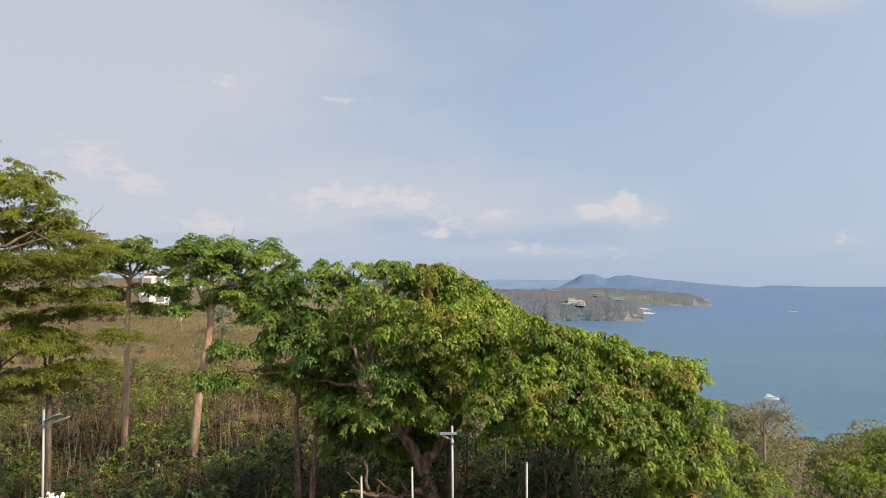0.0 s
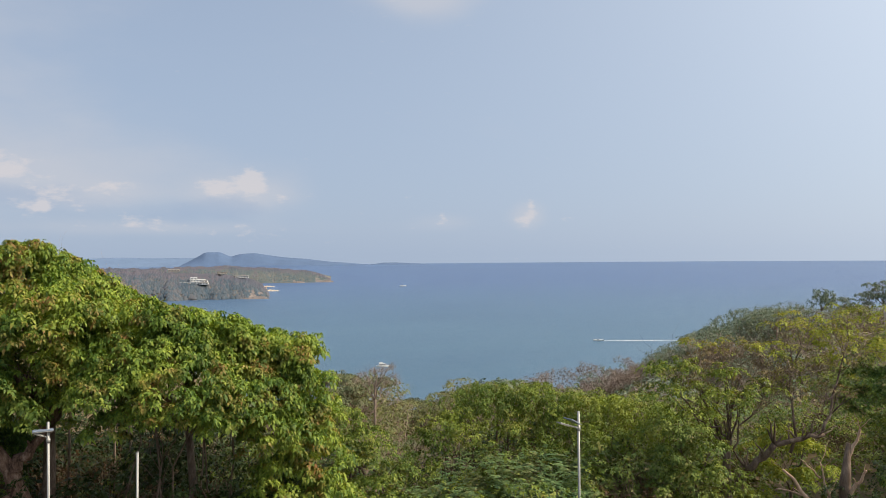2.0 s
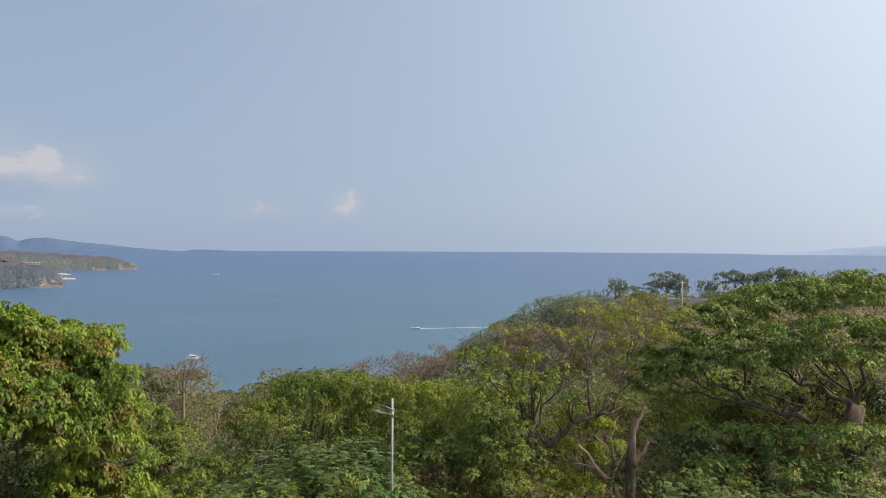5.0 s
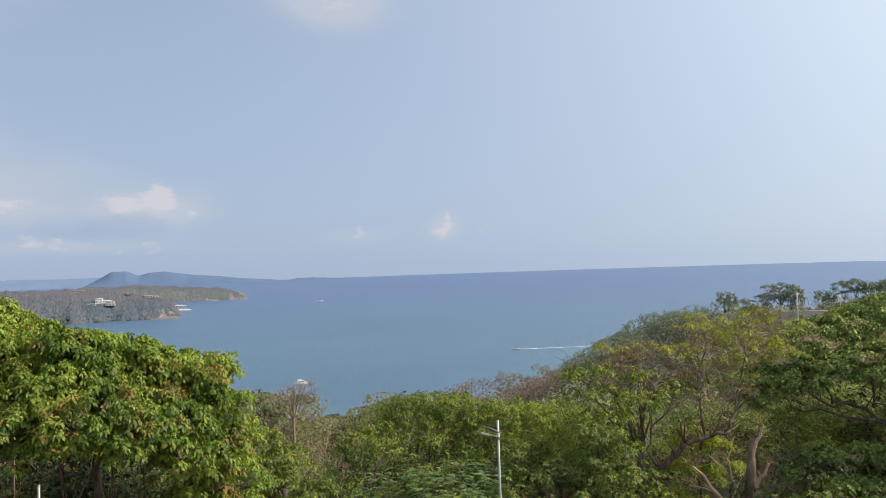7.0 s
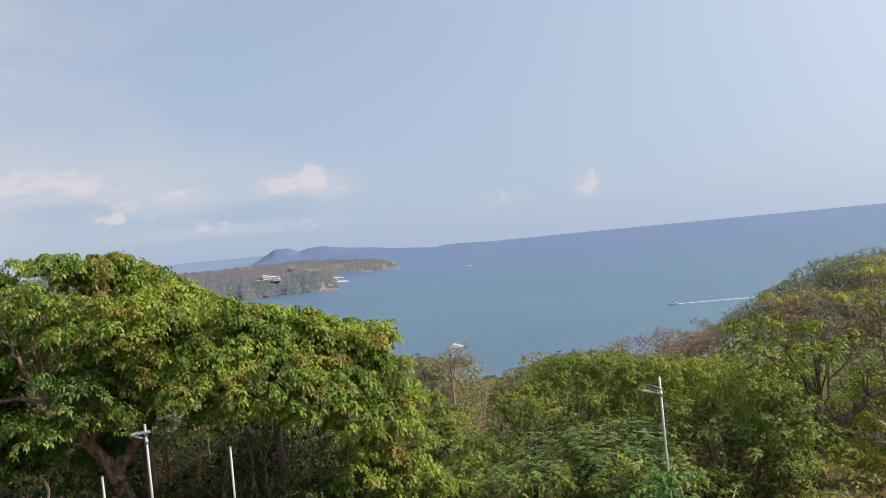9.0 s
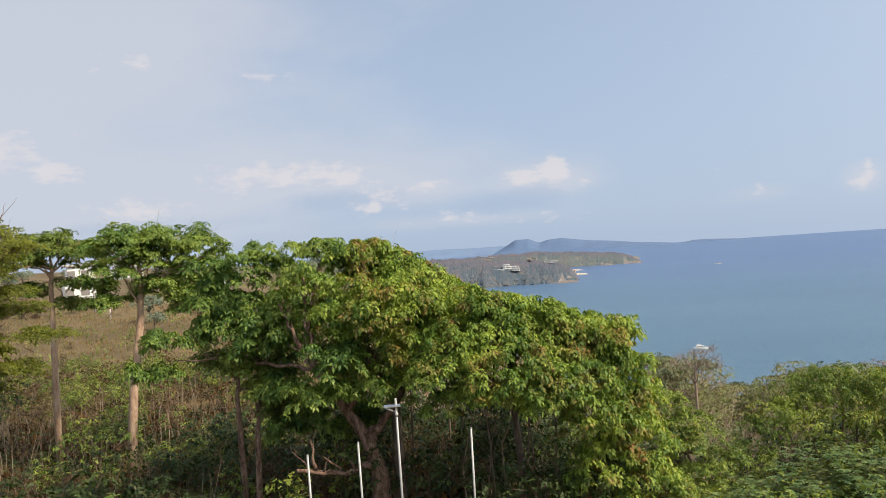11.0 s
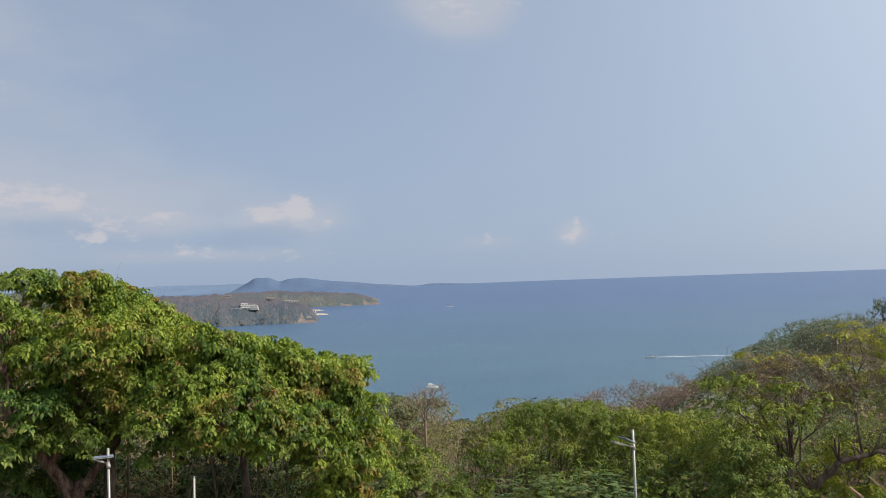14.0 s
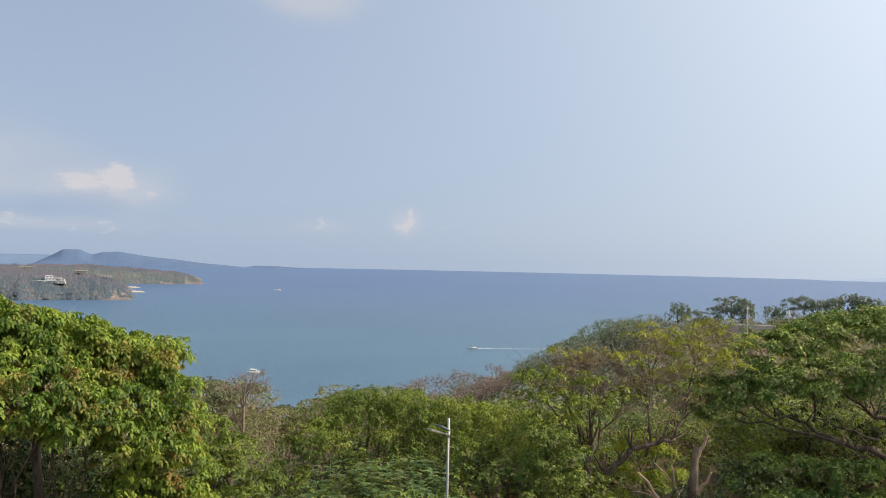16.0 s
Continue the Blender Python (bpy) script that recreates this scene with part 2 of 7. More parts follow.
M_BROAD = leaf_material("broad_leaf", (0.062, 0.119, 0.021), (0.165, 0.242, 0.039), (0.301, 0.363, 0.058), (0.27, 0.130, 0.055), 0.2, 0.6, 0.26)
M_WHORL = leaf_material("whorled_leaf", (0.059, 0.120, 0.031), (0.132, 0.208, 0.046), (0.253, 0.317, 0.066), dryness=0.04, through_light=0.3)
M_TIER = leaf_material("bright_tier_leaf", (0.092, 0.122, 0.023), (0.166, 0.197, 0.033), (0.253, 0.270, 0.044), (0.20, 0.135, 0.055), 0.12, 0.55, 0.42)
# light stop raised so the colour imitates sunlit tops of the sprays
M_RAIN = leaf_material("rain_tree_leaf", (0.065, 0.117, 0.026), (0.145, 0.221, 0.048), (0.343, 0.399, 0.095), (0.34, 0.23, 0.14), 0.2, 0.55, 0.18)
M_FEATHER = leaf_material("feathery_leaf", (0.063, 0.114, 0.044), (0.111, 0.174, 0.059), (0.184, 0.244, 0.090), (0.20, 0.12, 0.045), 0.12)
M_LIME = leaf_material("young_leaf", (0.145, 0.188, 0.031), (0.249, 0.290, 0.044), (0.391, 0.402, 0.063), (0.24, 0.15, 0.06), 0.16, 0.55, 0.35)
M_FRESH = leaf_material("fresh_shrub_leaf", (0.070, 0.116, 0.023), (0.146, 0.200, 0.036), (0.273, 0.312, 0.054), (0.22, 0.15, 0.06), 0.12, 0.5, 0.25)
M_MAUVE = leaf_material("last_withered_leaf", (0.185, 0.143, 0.128), (0.215, 0.166, 0.148), (0.25, 0.196, 0.172), (0.16, 0.16, 0.09), 0.08, 0.2, 0.1)
M_BLUSH = leaf_material("blushing_dry_leaf", (0.135, 0.092, 0.058), (0.205, 0.145, 0.088), (0.285, 0.225, 0.12), (0.25, 0.25, 0.06), 0.25, 0.5, 0.25)
M_SCRUB = leaf_material("scrub_leaf", (0.073, 0.119, 0.025), (0.137, 0.188, 0.037), (0.234, 0.276, 0.057), (0.19, 0.12, 0.05), 0.16)
M_DULL = leaf_material("dull_olive_leaf", (0.113, 0.138, 0.050), (0.169, 0.183, 0.067), (0.232, 0.235, 0.090), (0.23, 0.145, 0.085), 0.24, 0.12, 0.22)
M_STALE = leaf_material("stale_scrub_leaf", (0.064, 0.061, 0.022), (0.106, 0.092, 0.035), (0.161, 0.133, 0.052), (0.16, 0.085, 0.04), 0.25, 0.5, 0.18)
M_DUSK = leaf_material("dry_season_leaf", (0.094, 0.090, 0.033), (0.150, 0.132, 0.051), (0.222, 0.186, 0.078), (0.20, 0.12, 0.075), 0.3, 0.3, 0.2)
M_GREYGREEN = leaf_material("grey_green_leaf", (0.085, 0.108, 0.055), (0.130, 0.150, 0.074), (0.190, 0.196, 0.098), (0.22, 0.15, 0.10), 0.16, 0.2, 0.15)
# leaf greens of hill and ridge are greyed and blued to imitate haze
M_HILLLEAF = leaf_material("haze_greyed_hill_leaf", (0.100, 0.146, 0.109), (0.151, 0.193, 0.132), (0.218, 0.244, 0.169), (0.17, 0.13, 0.08), 0.14, 0.2, 0.12)
M_RIDGE = leaf_material("haze_tinted_ridge_leaf", (0.109, 0.151, 0.138), (0.149, 0.189, 0.161), (0.195, 0.222, 0.180), (0.24, 0.19, 0.15), 0.16, 0.1, 0.3)
# dry brown with the blue of distant haze mixed into the base colour
M_DRYCANOPY = leaf_material("hazed_dry_canopy", (0.092, 0.103, 0.132), (0.122, 0.115, 0.145), (0.161, 0.131, 0.151), (0.095, 0.125, 0.122), 0.25, 0.02, 0.1)
M_OLIVE = leaf_material("olive_tier_leaf", (0.098, 0.119, 0.026), (0.169, 0.190, 0.040), (0.251, 0.268, 0.055), (0.19, 0.12, 0.05), 0.07, 0.5, 0.55)
# darkened so the leaf colour itself carries the shade beneath the crowns
M_SHADE = leaf_material("shade_dark_leaf", (0.018, 0.035, 0.010), (0.031, 0.053, 0.014), (0.053, 0.077, 0.022), (0.09, 0.06, 0.03), 0.06, 0.5, 0.12)
M_DRY = leaf_material("withered_leaf", (0.034, 0.017, 0.006), (0.066, 0.034, 0.013), (0.144, 0.075, 0.027), (0.10, 0.11, 0.03), 0.15, 0.5, 0.15)
M_BIGLEAF = leaf_material("heart_leaf", (0.041, 0.101, 0.024), (0.064, 0.147, 0.031), (0.097, 0.198, 0.044), dryness=0.0)
M_BARK = rough_material("grey_brown_bark", [(0.34, (0.055, 0.039, 0.029)), (0.5, (0.138, 0.100, 0.074)), (0.66, (0.25, 0.192, 0.148))], 5, 24, 0.9, 1.0, 0.05, (1, 1, 0.3))
M_REDBARK = rough_material("furrowed_reddish_bark", [(0.36, (0.05, 0.031, 0.023)), (0.5, (0.19, 0.118, 0.084)), (0.64, (0.33, 0.235, 0.18))], 7, 30, 0.95, 1.0, 0.08, (1, 1, 0.35))
M_PALEBARK = rough_material("pale_bark", [(0.34, (0.23, 0.145, 0.098)), (0.5, (0.43, 0.292, 0.205)), (0.66, (0.58, 0.44, 0.33))], 4, 22, 0.9, 0.9, 0.04, (1, 1, 0.3))
M_TWIG = rough_material("dry_twig", [(0.3, (0.20, 0.148, 0.112)), (0.7, (0.38, 0.295, 0.235))], 6, 30, 0.9, 0.3, 0.01)
M_TWIG_DARK = rough_material("brown_twig", [(0.3, (0.070, 0.046, 0.030)), (0.7, (0.16, 0.11, 0.075))], 6, 30, 0.9, 0.3, 0.01)
M_GROUND = rough_material("dry_earth_and_litter", [(0.30, (0.050, 0.044, 0.020)), (0.46, (0.095, 0.070, 0.035)), (0.60, (0.165, 0.120, 0.062)), (0.75, (0.25, 0.185, 0.10))], 0.5, 6, 0.95, 0.7, 0.12, None, 0, 0.035)
M_STRAW = leaf_material("dry_grass", (0.152, 0.099, 0.041), (0.227, 0.155, 0.065), (0.295, 0.217, 0.104), (0.10, 0.13, 0.03), 0.10, 0.15, 0.2)
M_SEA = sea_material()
M_STEEL = plain("galvanised_steel", (0.33, 0.33, 0.315), 0.42, 0.25, 0.10, 4)
# paled grey-blue: the glass's sky reflection is put into the base colour
M_PANEL = plain("reflection_paled_panel", (0.20, 0.24, 0.31), 0.2, 0.0, 0.2, 10)
M_WHITE = plain("white_paint", (0.76, 0.75, 0.72), 0.6, 0, 0.06, 0.8)
M_CONCRETE = plain("weathered_concrete", (0.46, 0.42, 0.37), 0.85, 0, 0.2, 0.6)
M_ROOF = plain("faded_red_roof", (0.36, 0.15, 0.10), 0.75, 0, 0.2, 0.8)
M_GREYPANE = plain("grey_window_pane", (0.24, 0.22, 0.20), 0.4, 0, 0.2, 2)
M_GLASS = plain("dark_window_glass", (0.09, 0.10, 0.12), 0.12, 0, 0.2, 2)
M_SAND = rough_material("pale_beach_sand", [(0.3, (0.40, 0.33, 0.25)), (0.7, (0.52, 0.45, 0.36))], 0.06, 0.6, 0.95, 0.3, 0.3)
# ochre muted towards grey: haze is painted into the cliff colour
M_CLIFF = rough_material("hazed_ochre_cliff", [(0.3, (0.11, 0.10, 0.105)), (0.52, (0.18, 0.155, 0.145)), (0.72, (0.30, 0.26, 0.235))], 0.08, 0.6, 0.95, 0.8, 1.5, (1, 1, 0.4))
# soil and canopy colours shifted to blue-grey to carry the haze
M_FARLAND = rough_material("hazed_scrub_soil", [(0.32, (0.10, 0.115, 0.11)), (0.5, (0.135, 0.135, 0.12)), (0.7, (0.20, 0.165, 0.13))], 0.03, 0.3, 0.95, 0.5, 1.0)
M_FARLEAF = leaf_material("hazed_headland_canopy", (0.061, 0.093, 0.123), (0.081, 0.111, 0.136), (0.116, 0.126, 0.143), (0.180, 0.142, 0.124), 0.25, 0.03, 0.1)
M_FARLEAF_B = leaf_material("hazed_point_canopy", (0.073, 0.112, 0.129), (0.089, 0.125, 0.133), (0.113, 0.134, 0.131), (0.24, 0.205, 0.195), 0.2, 0.02, 0.1)
M_FOAM = rough_material("wake_foam", [(0.3, (0.55, 0.60, 0.64)), (0.7, (0.82, 0.84, 0.85))], 0.5, 3, 0.8, 0.3, 0.1)


def hazed_hill_material(name, colour):
    """Hills far off, with the blue of the air's haze painted into their base colour."""
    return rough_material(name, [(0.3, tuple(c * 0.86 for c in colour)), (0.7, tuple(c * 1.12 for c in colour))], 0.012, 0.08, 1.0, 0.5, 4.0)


M_HILL = hazed_hill_material("haze_blue_hills", (0.094, 0.143, 0.24))
M_HILL_PALE = hazed_hill_material("haze_pale_hills", (0.13, 0.188, 0.29))
M_HILL_FAINT = hazed_hill_material("haze_faint_range", (0.27, 0.34, 0.46))

# ---- shape tools ----
rng = np.random.default_rng(7)


def spot(bearing, distance, z=0.0):
    a = radians(bearing)
    return Vector((math.sin(a) * distance, math.cos(a) * distance, z))


def sight(bearing, rise, distance):
    """A place by bearing, angle over the eye's level and distance over the ground."""
    p = spot(bearing, distance)
    p.z = EYE + distance * math.tan(radians(rise))
    return p


def mesh_from(name, verts, faces, mat, smooth=False):
    me = bpy.data.meshes.new(name)
    me.from_pydata(verts, [], faces)
    me.materials.append(mat)
    if smooth:
        me.shade_smooth()
    me.update()
    return me


def quads(name, V, mat):
    """A mesh of loose four-cornered leaves: V is (n, 4, 3)."""
    n = len(V)
    me = bpy.data.meshes.new(name)
    me.vertices.add(4 * n)
    me.vertices.foreach_set("co", np.ascontiguousarray(V, dtype=np.float32).ravel())
    me.loops.add(4 * n)
    me.loops.foreach_set("vertex_index", np.arange(4 * n, dtype=np.int32))
    me.polygons.add(n)
    me.polygons.foreach_set("loop_start", np.arange(0, 4 * n, 4, dtype=np.int32))
    me.update(calc_edges=True)
    me.materials.append(mat)
    return me


def tris(name, V, mat):
    """A mesh of loose three-cornered leaves: V is (n, 3, 3)."""
    n = len(V)
    me = bpy.data.meshes.new(name)
    me.vertices.add(3 * n)
    me.vertices.foreach_set("co", np.ascontiguousarray(V, dtype=np.float32).ravel())
    me.loops.add(3 * n)
    me.loops.foreach_set("vertex_index", np.arange(3 * n, dtype=np.int32))
    me.polygons.add(n)
    me.polygons.foreach_set("loop_start", np.arange(0, 3 * n, 3, dtype=np.int32))
    me.update(calc_edges=True)
    me.materials.append(mat)
    return me


def leaves(name, V, mat):
    return quads(name, V, mat) if V.shape[1] == 4 else tris(name, V, mat)


def unit(v):
    return v / np.maximum(np.linalg.norm(v, axis=-1, keepdims=True), 1e-9)


def leaf_quads(C, Nrm, size, count, droop=0.35, slim=0.34, fold=0.12, r=None, small=False):
    """Whorls of leaves at C with axis Nrm; returns (n * count, 4, 3)."""
    r = r or rng
    n = len(C)
    ref = np.where(np.abs(Nrm[:, 2:3]) > 0.9, np.array([[1.0, 0, 0]]), np.array([[0, 0, 1.0]]))
    U = unit(np.cross(Nrm, ref))
    W = np.cross(Nrm, U)
    turn = r.uniform(0, 2 * np.pi, (n, 1)) + np.arange(count)[None] * (2 * np.pi / count) + r.normal(0, 0.7, (n, count))
    d = np.cos(turn)[..., None] * U[:, None] + np.sin(turn)[..., None] * W[:, None]
    lift = r.uniform(-0.35, 0.6, (n, count, 1))
    L = size[:, None, None] * r.uniform(0.7, 1.15, (n, count, 1))
    d = unit(d + lift * Nrm[:, None])
    side = unit(np.cross(d, Nrm[:, None] + r.normal(0, 0.25, (n, count, 3))))
    base = C[:, None] + d * L * r.uniform(-0.1, 0.55, (n, count, 1))
    mid = base + d * L * 0.5
    tip = base + d * L
    mid[..., 2] -= (L * droop * 0.2)[..., 0]
    tip[..., 2] -= (L * droop)[..., 0]
    if small:
        w = side * L * slim * 0.62
        V = np.stack([base - w, base + w + d * L * 0.12, tip], axis=2)
        return V.reshape(-1, 3, 3)
    up = Nrm[:, None] * L * fold
    V = np.stack([base, mid + side * L * slim * 0.5 + up, tip, mid - side * L * slim * 0.5 + up], axis=2)
    return V.reshape(-1, 4, 3)


def frond_quads(C, Nrm, size, pairs=5, droop=0.3, r=None, small=False):
    """Feathered leaves: a rachis with pairs of small leaflets."""
    r = r or rng
    n = len(C)
    a = r.uniform(0, 2 * np.pi, n)
    d = unit(np.stack([np.cos(a), np.sin(a), r.uniform(-0.3, 0.3, n)], -1) + 0.5 * Nrm * r.uniform(0, 1, (n, 1)))
    side = unit(np.cross(d, np.array([[0, 0, 1.0]])))
    out = []
    for k in range(pairs):
        s = (k + 0.6) / pairs
        p = C + d * size[:, None] * s
        p[:, 2] -= size * droop * s * s
        w = size * 0.42 * (1 - 0.55 * s)
        for sg in (-1, 1):
            q = p + (side * sg + d * 0.45) * w[:, None]
            q[:, 2] -= w * r.uniform(0.05, 0.45, n)
            m1 = p * 0.5 + q * 0.5 + d * (size * 0.27 / pairs * 4)[:, None] * 0.5
            m2 = p * 0.5 + q * 0.5 - d * (size * 0.27 / pairs * 4)[:, None] * 0.5
            if small:
                k = d * (size * 0.5 / pairs)[:, None]
                out.append(np.stack([p - k, p + k, q], axis=1))
            else:
                out.append(np.stack([p, m1, q, m2], axis=1))
    return np.concatenate(out)


def crown_points(blobs, clump=0.8, density=1.0, per=26, flat=0.75, under=-0.35, hollow=0.6, r=None):
    """Leaf places on clumps that cover the leaf masses. blobs: rows of x, y, z, radius, flattening."""
    r = r or rng
    P, Q = [], []
    for x, y, z, R, fl in blobs:
        k = max(3, int(density * 3.4 * (R / clump) ** 2))
        d = unit(r.normal(0, 1, (k * 3, 3)))
        d = d[d[:, 2] > under - 0.3 * r.random(len(d))][:k]
        reach = r.uniform(hollow, 1.05, (len(d), 1))
        c = np.array([x, y, z]) + d * reach * np.array([R, R, R * fl])
        rad = clump * r.uniform(0.55, 1.2, len(d))
        for cc, rr, dd in zip(c, rad, d):
            m = max(4, int(per * (rr / clump) ** 2))
            e = unit(r.normal(0, 1, (m, 3)) + 0.55 * dd + np.array([0, 0, 0.35]))
            P.append(cc + e * np.array([rr, rr, rr * flat]) * r.uniform(0.55, 1.05, (m, 1)))
            Q.append(unit(e * 0.7 + np.array([0, 0, 0.55]) + r.normal(0, 0.25, (m, 3))))
    return np.concatenate(P), np.concatenate(Q)


def pad_points(blobs, pad=0.5, density=1.0, per=30, under=-0.1, dome=0.42, hollow=0.85, r=None):
    """Leaf places on small umbrella-shaped sprays set over the leaf masses, bare beneath."""
    r = r or rng
    P, Q = [], []
    for x, y, z, R, fl in blobs:
        k = max(3, int(density * 2.0 * (R / pad) ** 2))
        d = unit(r.normal(0, 1, (k * 4, 3)) * np.array([1, 1, 0.8]) + np.array([0, 0, 0.35]))
        d = d[d[:, 2] > under][:k]
        c = np.array([x, y, z]) + d * r.uniform(hollow, 1.05, (len(d), 1)) * np.array([R, R, R * fl])
        rad = pad * r.uniform(0.6, 1.25, len(d))
        n = max(5, per)
        a, u = r.uniform(0, 2 * np.pi, (len(d), n)), np.sqrt(r.random((len(d), n)))
        out = np.stack([np.cos(a) * u, np.sin(a) * u, 0 * a], -1)
        lean = np.stack([d[:, 0], d[:, 1], 0 * d[:, 0]], -1)[:, None]
        pt = c[:, None] + out * rad[:, None, None]
        pt[..., 2] += rad[:, None] * (dome * (1 - u * u) - 0.3 * (out * lean).sum(-1)) + r.normal(0, 0.05, u.shape) * pad
        P.append(pt.reshape(-1, 3))
        Q.append(unit(out * 0.8 + lean * 0.35 + np.array([0, 0, 0.75]) + r.normal(0, 0.16, pt.shape)).reshape(-1, 3))
    return np.concatenate(P), np.concatenate(Q)


def tube(points, radii, sides=8, wobble=0.0, r=None):
    """Verts and faces of a tapered limb along points."""
    r = r or rng
    pts = [Vector(p) for p in points]
    verts, faces = [], []
    prev = None
    for i, p in enumerate(pts):
        a, b = pts[max(0, i - 1)], pts[min(len(pts) - 1, i + 1)]
        t = (b - a).normalized()
        if prev is None:
            prev = t.cross(Vector((0.31, 0.95, 0.12))).normalized()
        u = (prev - t * prev.dot(t)).normalized()
        prev = u
        w = t.cross(u)
        for s in range(sides):
            ang = 2 * math.pi * s / sides
            k = radii[i] * (1 + wobble * r.normal())
            verts.append(p + (u * math.cos(ang) + w * math.sin(ang)) * k)
    for i in range(len(pts) - 1):
        for s in range(sides):
            s2 = (s + 1) % sides
            faces.append((i * sides + s, i * sides + s2, (i + 1) * sides + s2, (i + 1) * sides + s))
    faces.append(tuple(range(sides))[::-1])
    faces.append(tuple((len(pts) - 1) * sides + s for s in range(sides)))
    return verts, faces


def bent(a, b, steps=6, sag=0.0, kink=0.06, r=None):
    """A crooked way from a to b; sag lifts or lowers its middle."""
    r = r or rng
    a, b = Vector(a), Vector(b)
    L = (b - a).length
    out = []
    for i in range(steps + 1):
        t = i / steps
        p = a.lerp(b, t)
        if 0 < i < steps:
            p += Vector(r.normal(0, kink * L / 2.5, 3))
        p.z += sag * L * math.sin(math.pi * t)
        out.append(p)
    return out


def twig_cloud(blobs, n, length, width, r):
    """Fine bare twigs that fill the leaf masses: thin tapering slips, (n, 3, 3)."""
    B = np.array(blobs)
    i = r.choice(len(B), n, p=B[:, 3] ** 2 / (B[:, 3] ** 2).sum())
    d = unit(r.normal(0, 1, (n, 3)))
    P = B[i, :3] + d * B[i, 3:4] * np.stack([np.ones(n), np.ones(n), B[i, 4]], -1) * r.uniform(0.2, 0.95, (n, 1))
    t = unit(d * 0.8 + np.array([0, 0, 0.6]) + r.normal(0, 0.6, (n, 3)))
    L = length * r.uniform(0.5, 1.3, (n, 1))
    s = unit(np.cross(t, r.normal(0, 1, (n, 3)))) * width
    return np.stack([P - t * L * 0.5 - s, P - t * L * 0.5 + s, P + t * L * 0.5], axis=1)


def join(pieces):
    V, F = [], []
    for v, f in pieces:
        o = len(V)
        V += list(v)
        F += [tuple(i + o for i in q) for q in f]
    return V, F


def part(name, me, parent, label=""):
    ob = new(name, me)
    ob.parent = parent
    if label:
        ob["label"] = label
    return ob


def thing(name, place, label, category, group="", kind=""):
    ob = new(name)
    ob.empty_display_size = 0.3
    ob.location = place
    tagged(ob, label, category, group, kind)
    return ob


def limb_part(name, a, b, r0, r1, parent, mat, sag=0.0, kink=0.06, steps=6, sides=7, twigs=0, r=None):
    """A limb with thin side branches, in its parent's own space."""
    r = r or rng
    way = bent(a, b, steps, sag, kink, r)
    radii = [r0 + (r1 - r0) * (i / steps) ** 0.8 for i in range(steps + 1)]
    pieces = [tube(way, radii, sides, 0.04, r)]
    L = (Vector(b) - Vector(a)).length
    for k in range(twigs):
        i = int(r.integers(max(1, steps // 3), steps + 1))
        s = way[i]
        d = Vector(r.normal(0, 1, 3))
        d.z = abs(d.z) * 0.9 + 0.2
        d = (d.normalized() + (Vector(b) - Vector(a)).normalized() * 0.6).normalized()
        e = s + d * L * r.uniform(0.22, 0.5)
        w = bent(s, e, 4, 0.05, 0.08, r)
        q = radii[i] * 0.5
        pieces.append(tube(w, [q * (1 - 0.75 * j / 4) for j in range(5)], 5, 0, r))
    V, F = join(pieces)
    return part(name, mesh_from(name, V, F, mat, True), parent)

# ---- land and sea ----
BEARINGS = [-180, -60, -30, -15, -5, 5, 15, 25, 35, 45, 55, 68, 90, 130, 180]
RANGES = [0, 5, 16, 25, 40, 70, 110, 180, 300, 460]
LEVELS = {
    -180: (58.3, 56.9, 51.4, 51, 52, 53, 54, 55, 55, 55), -60: (58.3, 56.9, 51.4, 51, 52, 54, 57, 59, 61.5, 64),
    -30: (58.3, 56.9, 51.4, 51, 51.5, 53, 56.8, 58.5, 61, 63.5), -15: (58.3, 56.9, 51.4, 51, 51.3, 52.5, 55.6, 57, 58.5, 60),
    -5: (58.3, 56.9, 51.4, 51, 51, 51.5, 53, 54, 53, 50), 5: (58.3, 56.9, 51.4, 51, 50.2, 47, 42, 34, 20, -4),
    15: (58.3, 56.9, 51.4, 51, 48, 41, 32, 17, 0, -6), 25: (58.3, 56.9, 51.4, 50.5, 46, 38.5, 29, 14, -1, -8),
    35: (58.3, 56.9, 51.4, 51, 48.5, 41, 31, 17, -6, -9), 45: (58.3, 56.9, 51.4, 51, 50, 46, 41, 33, 2, -9),
    55: (58.3, 56.9, 51.4, 51, 50.5, 48, 46, 45, 28, -6), 68: (58.3, 56.9, 51.4, 51, 51, 50, 49.5, 50, 46, 30),
    90: (58.3, 56.9, 51.4, 51, 51.5, 52, 53, 55, 54, 45), 130: (58.3, 56.9, 51.4, 51, 52, 53, 54, 55, 55, 55), 180: (58.3, 56.9, 51.4, 51, 52, 53, 54, 55, 55, 55)}


def ground_level(x, y):
    d, a = math.hypot(x, y), math.degrees(math.atan2(x, y))
    i = max(k for k in range(len(BEARINGS) - 1) if BEARINGS[k] <= a)
    u = (a - BEARINGS[i]) / (BEARINGS[i + 1] - BEARINGS[i])
    u = u * u * (3 - 2 * u)
    d = min(d, 459.9)
    j = max(k for k in range(len(RANGES) - 1) if RANGES[k] <= d)
    v = (d - RANGES[j]) / (RANGES[j + 1] - RANGES[j])
    A, B = LEVELS[BEARINGS[i]], LEVELS[BEARINGS[i + 1]]
    z = (A[j] * (1 - v) + A[j + 1] * v) * (1 - u) + (B[j] * (1 - v) + B[j + 1] * v) * u
    n = noise.noise(Vector((x * 0.05, y * 0.05, 3.1))) * 1.2 + noise.noise(Vector((x * 0.2, y * 0.2, 7.7))) * 0.3
    return z + n * min(1.0, d / 60)


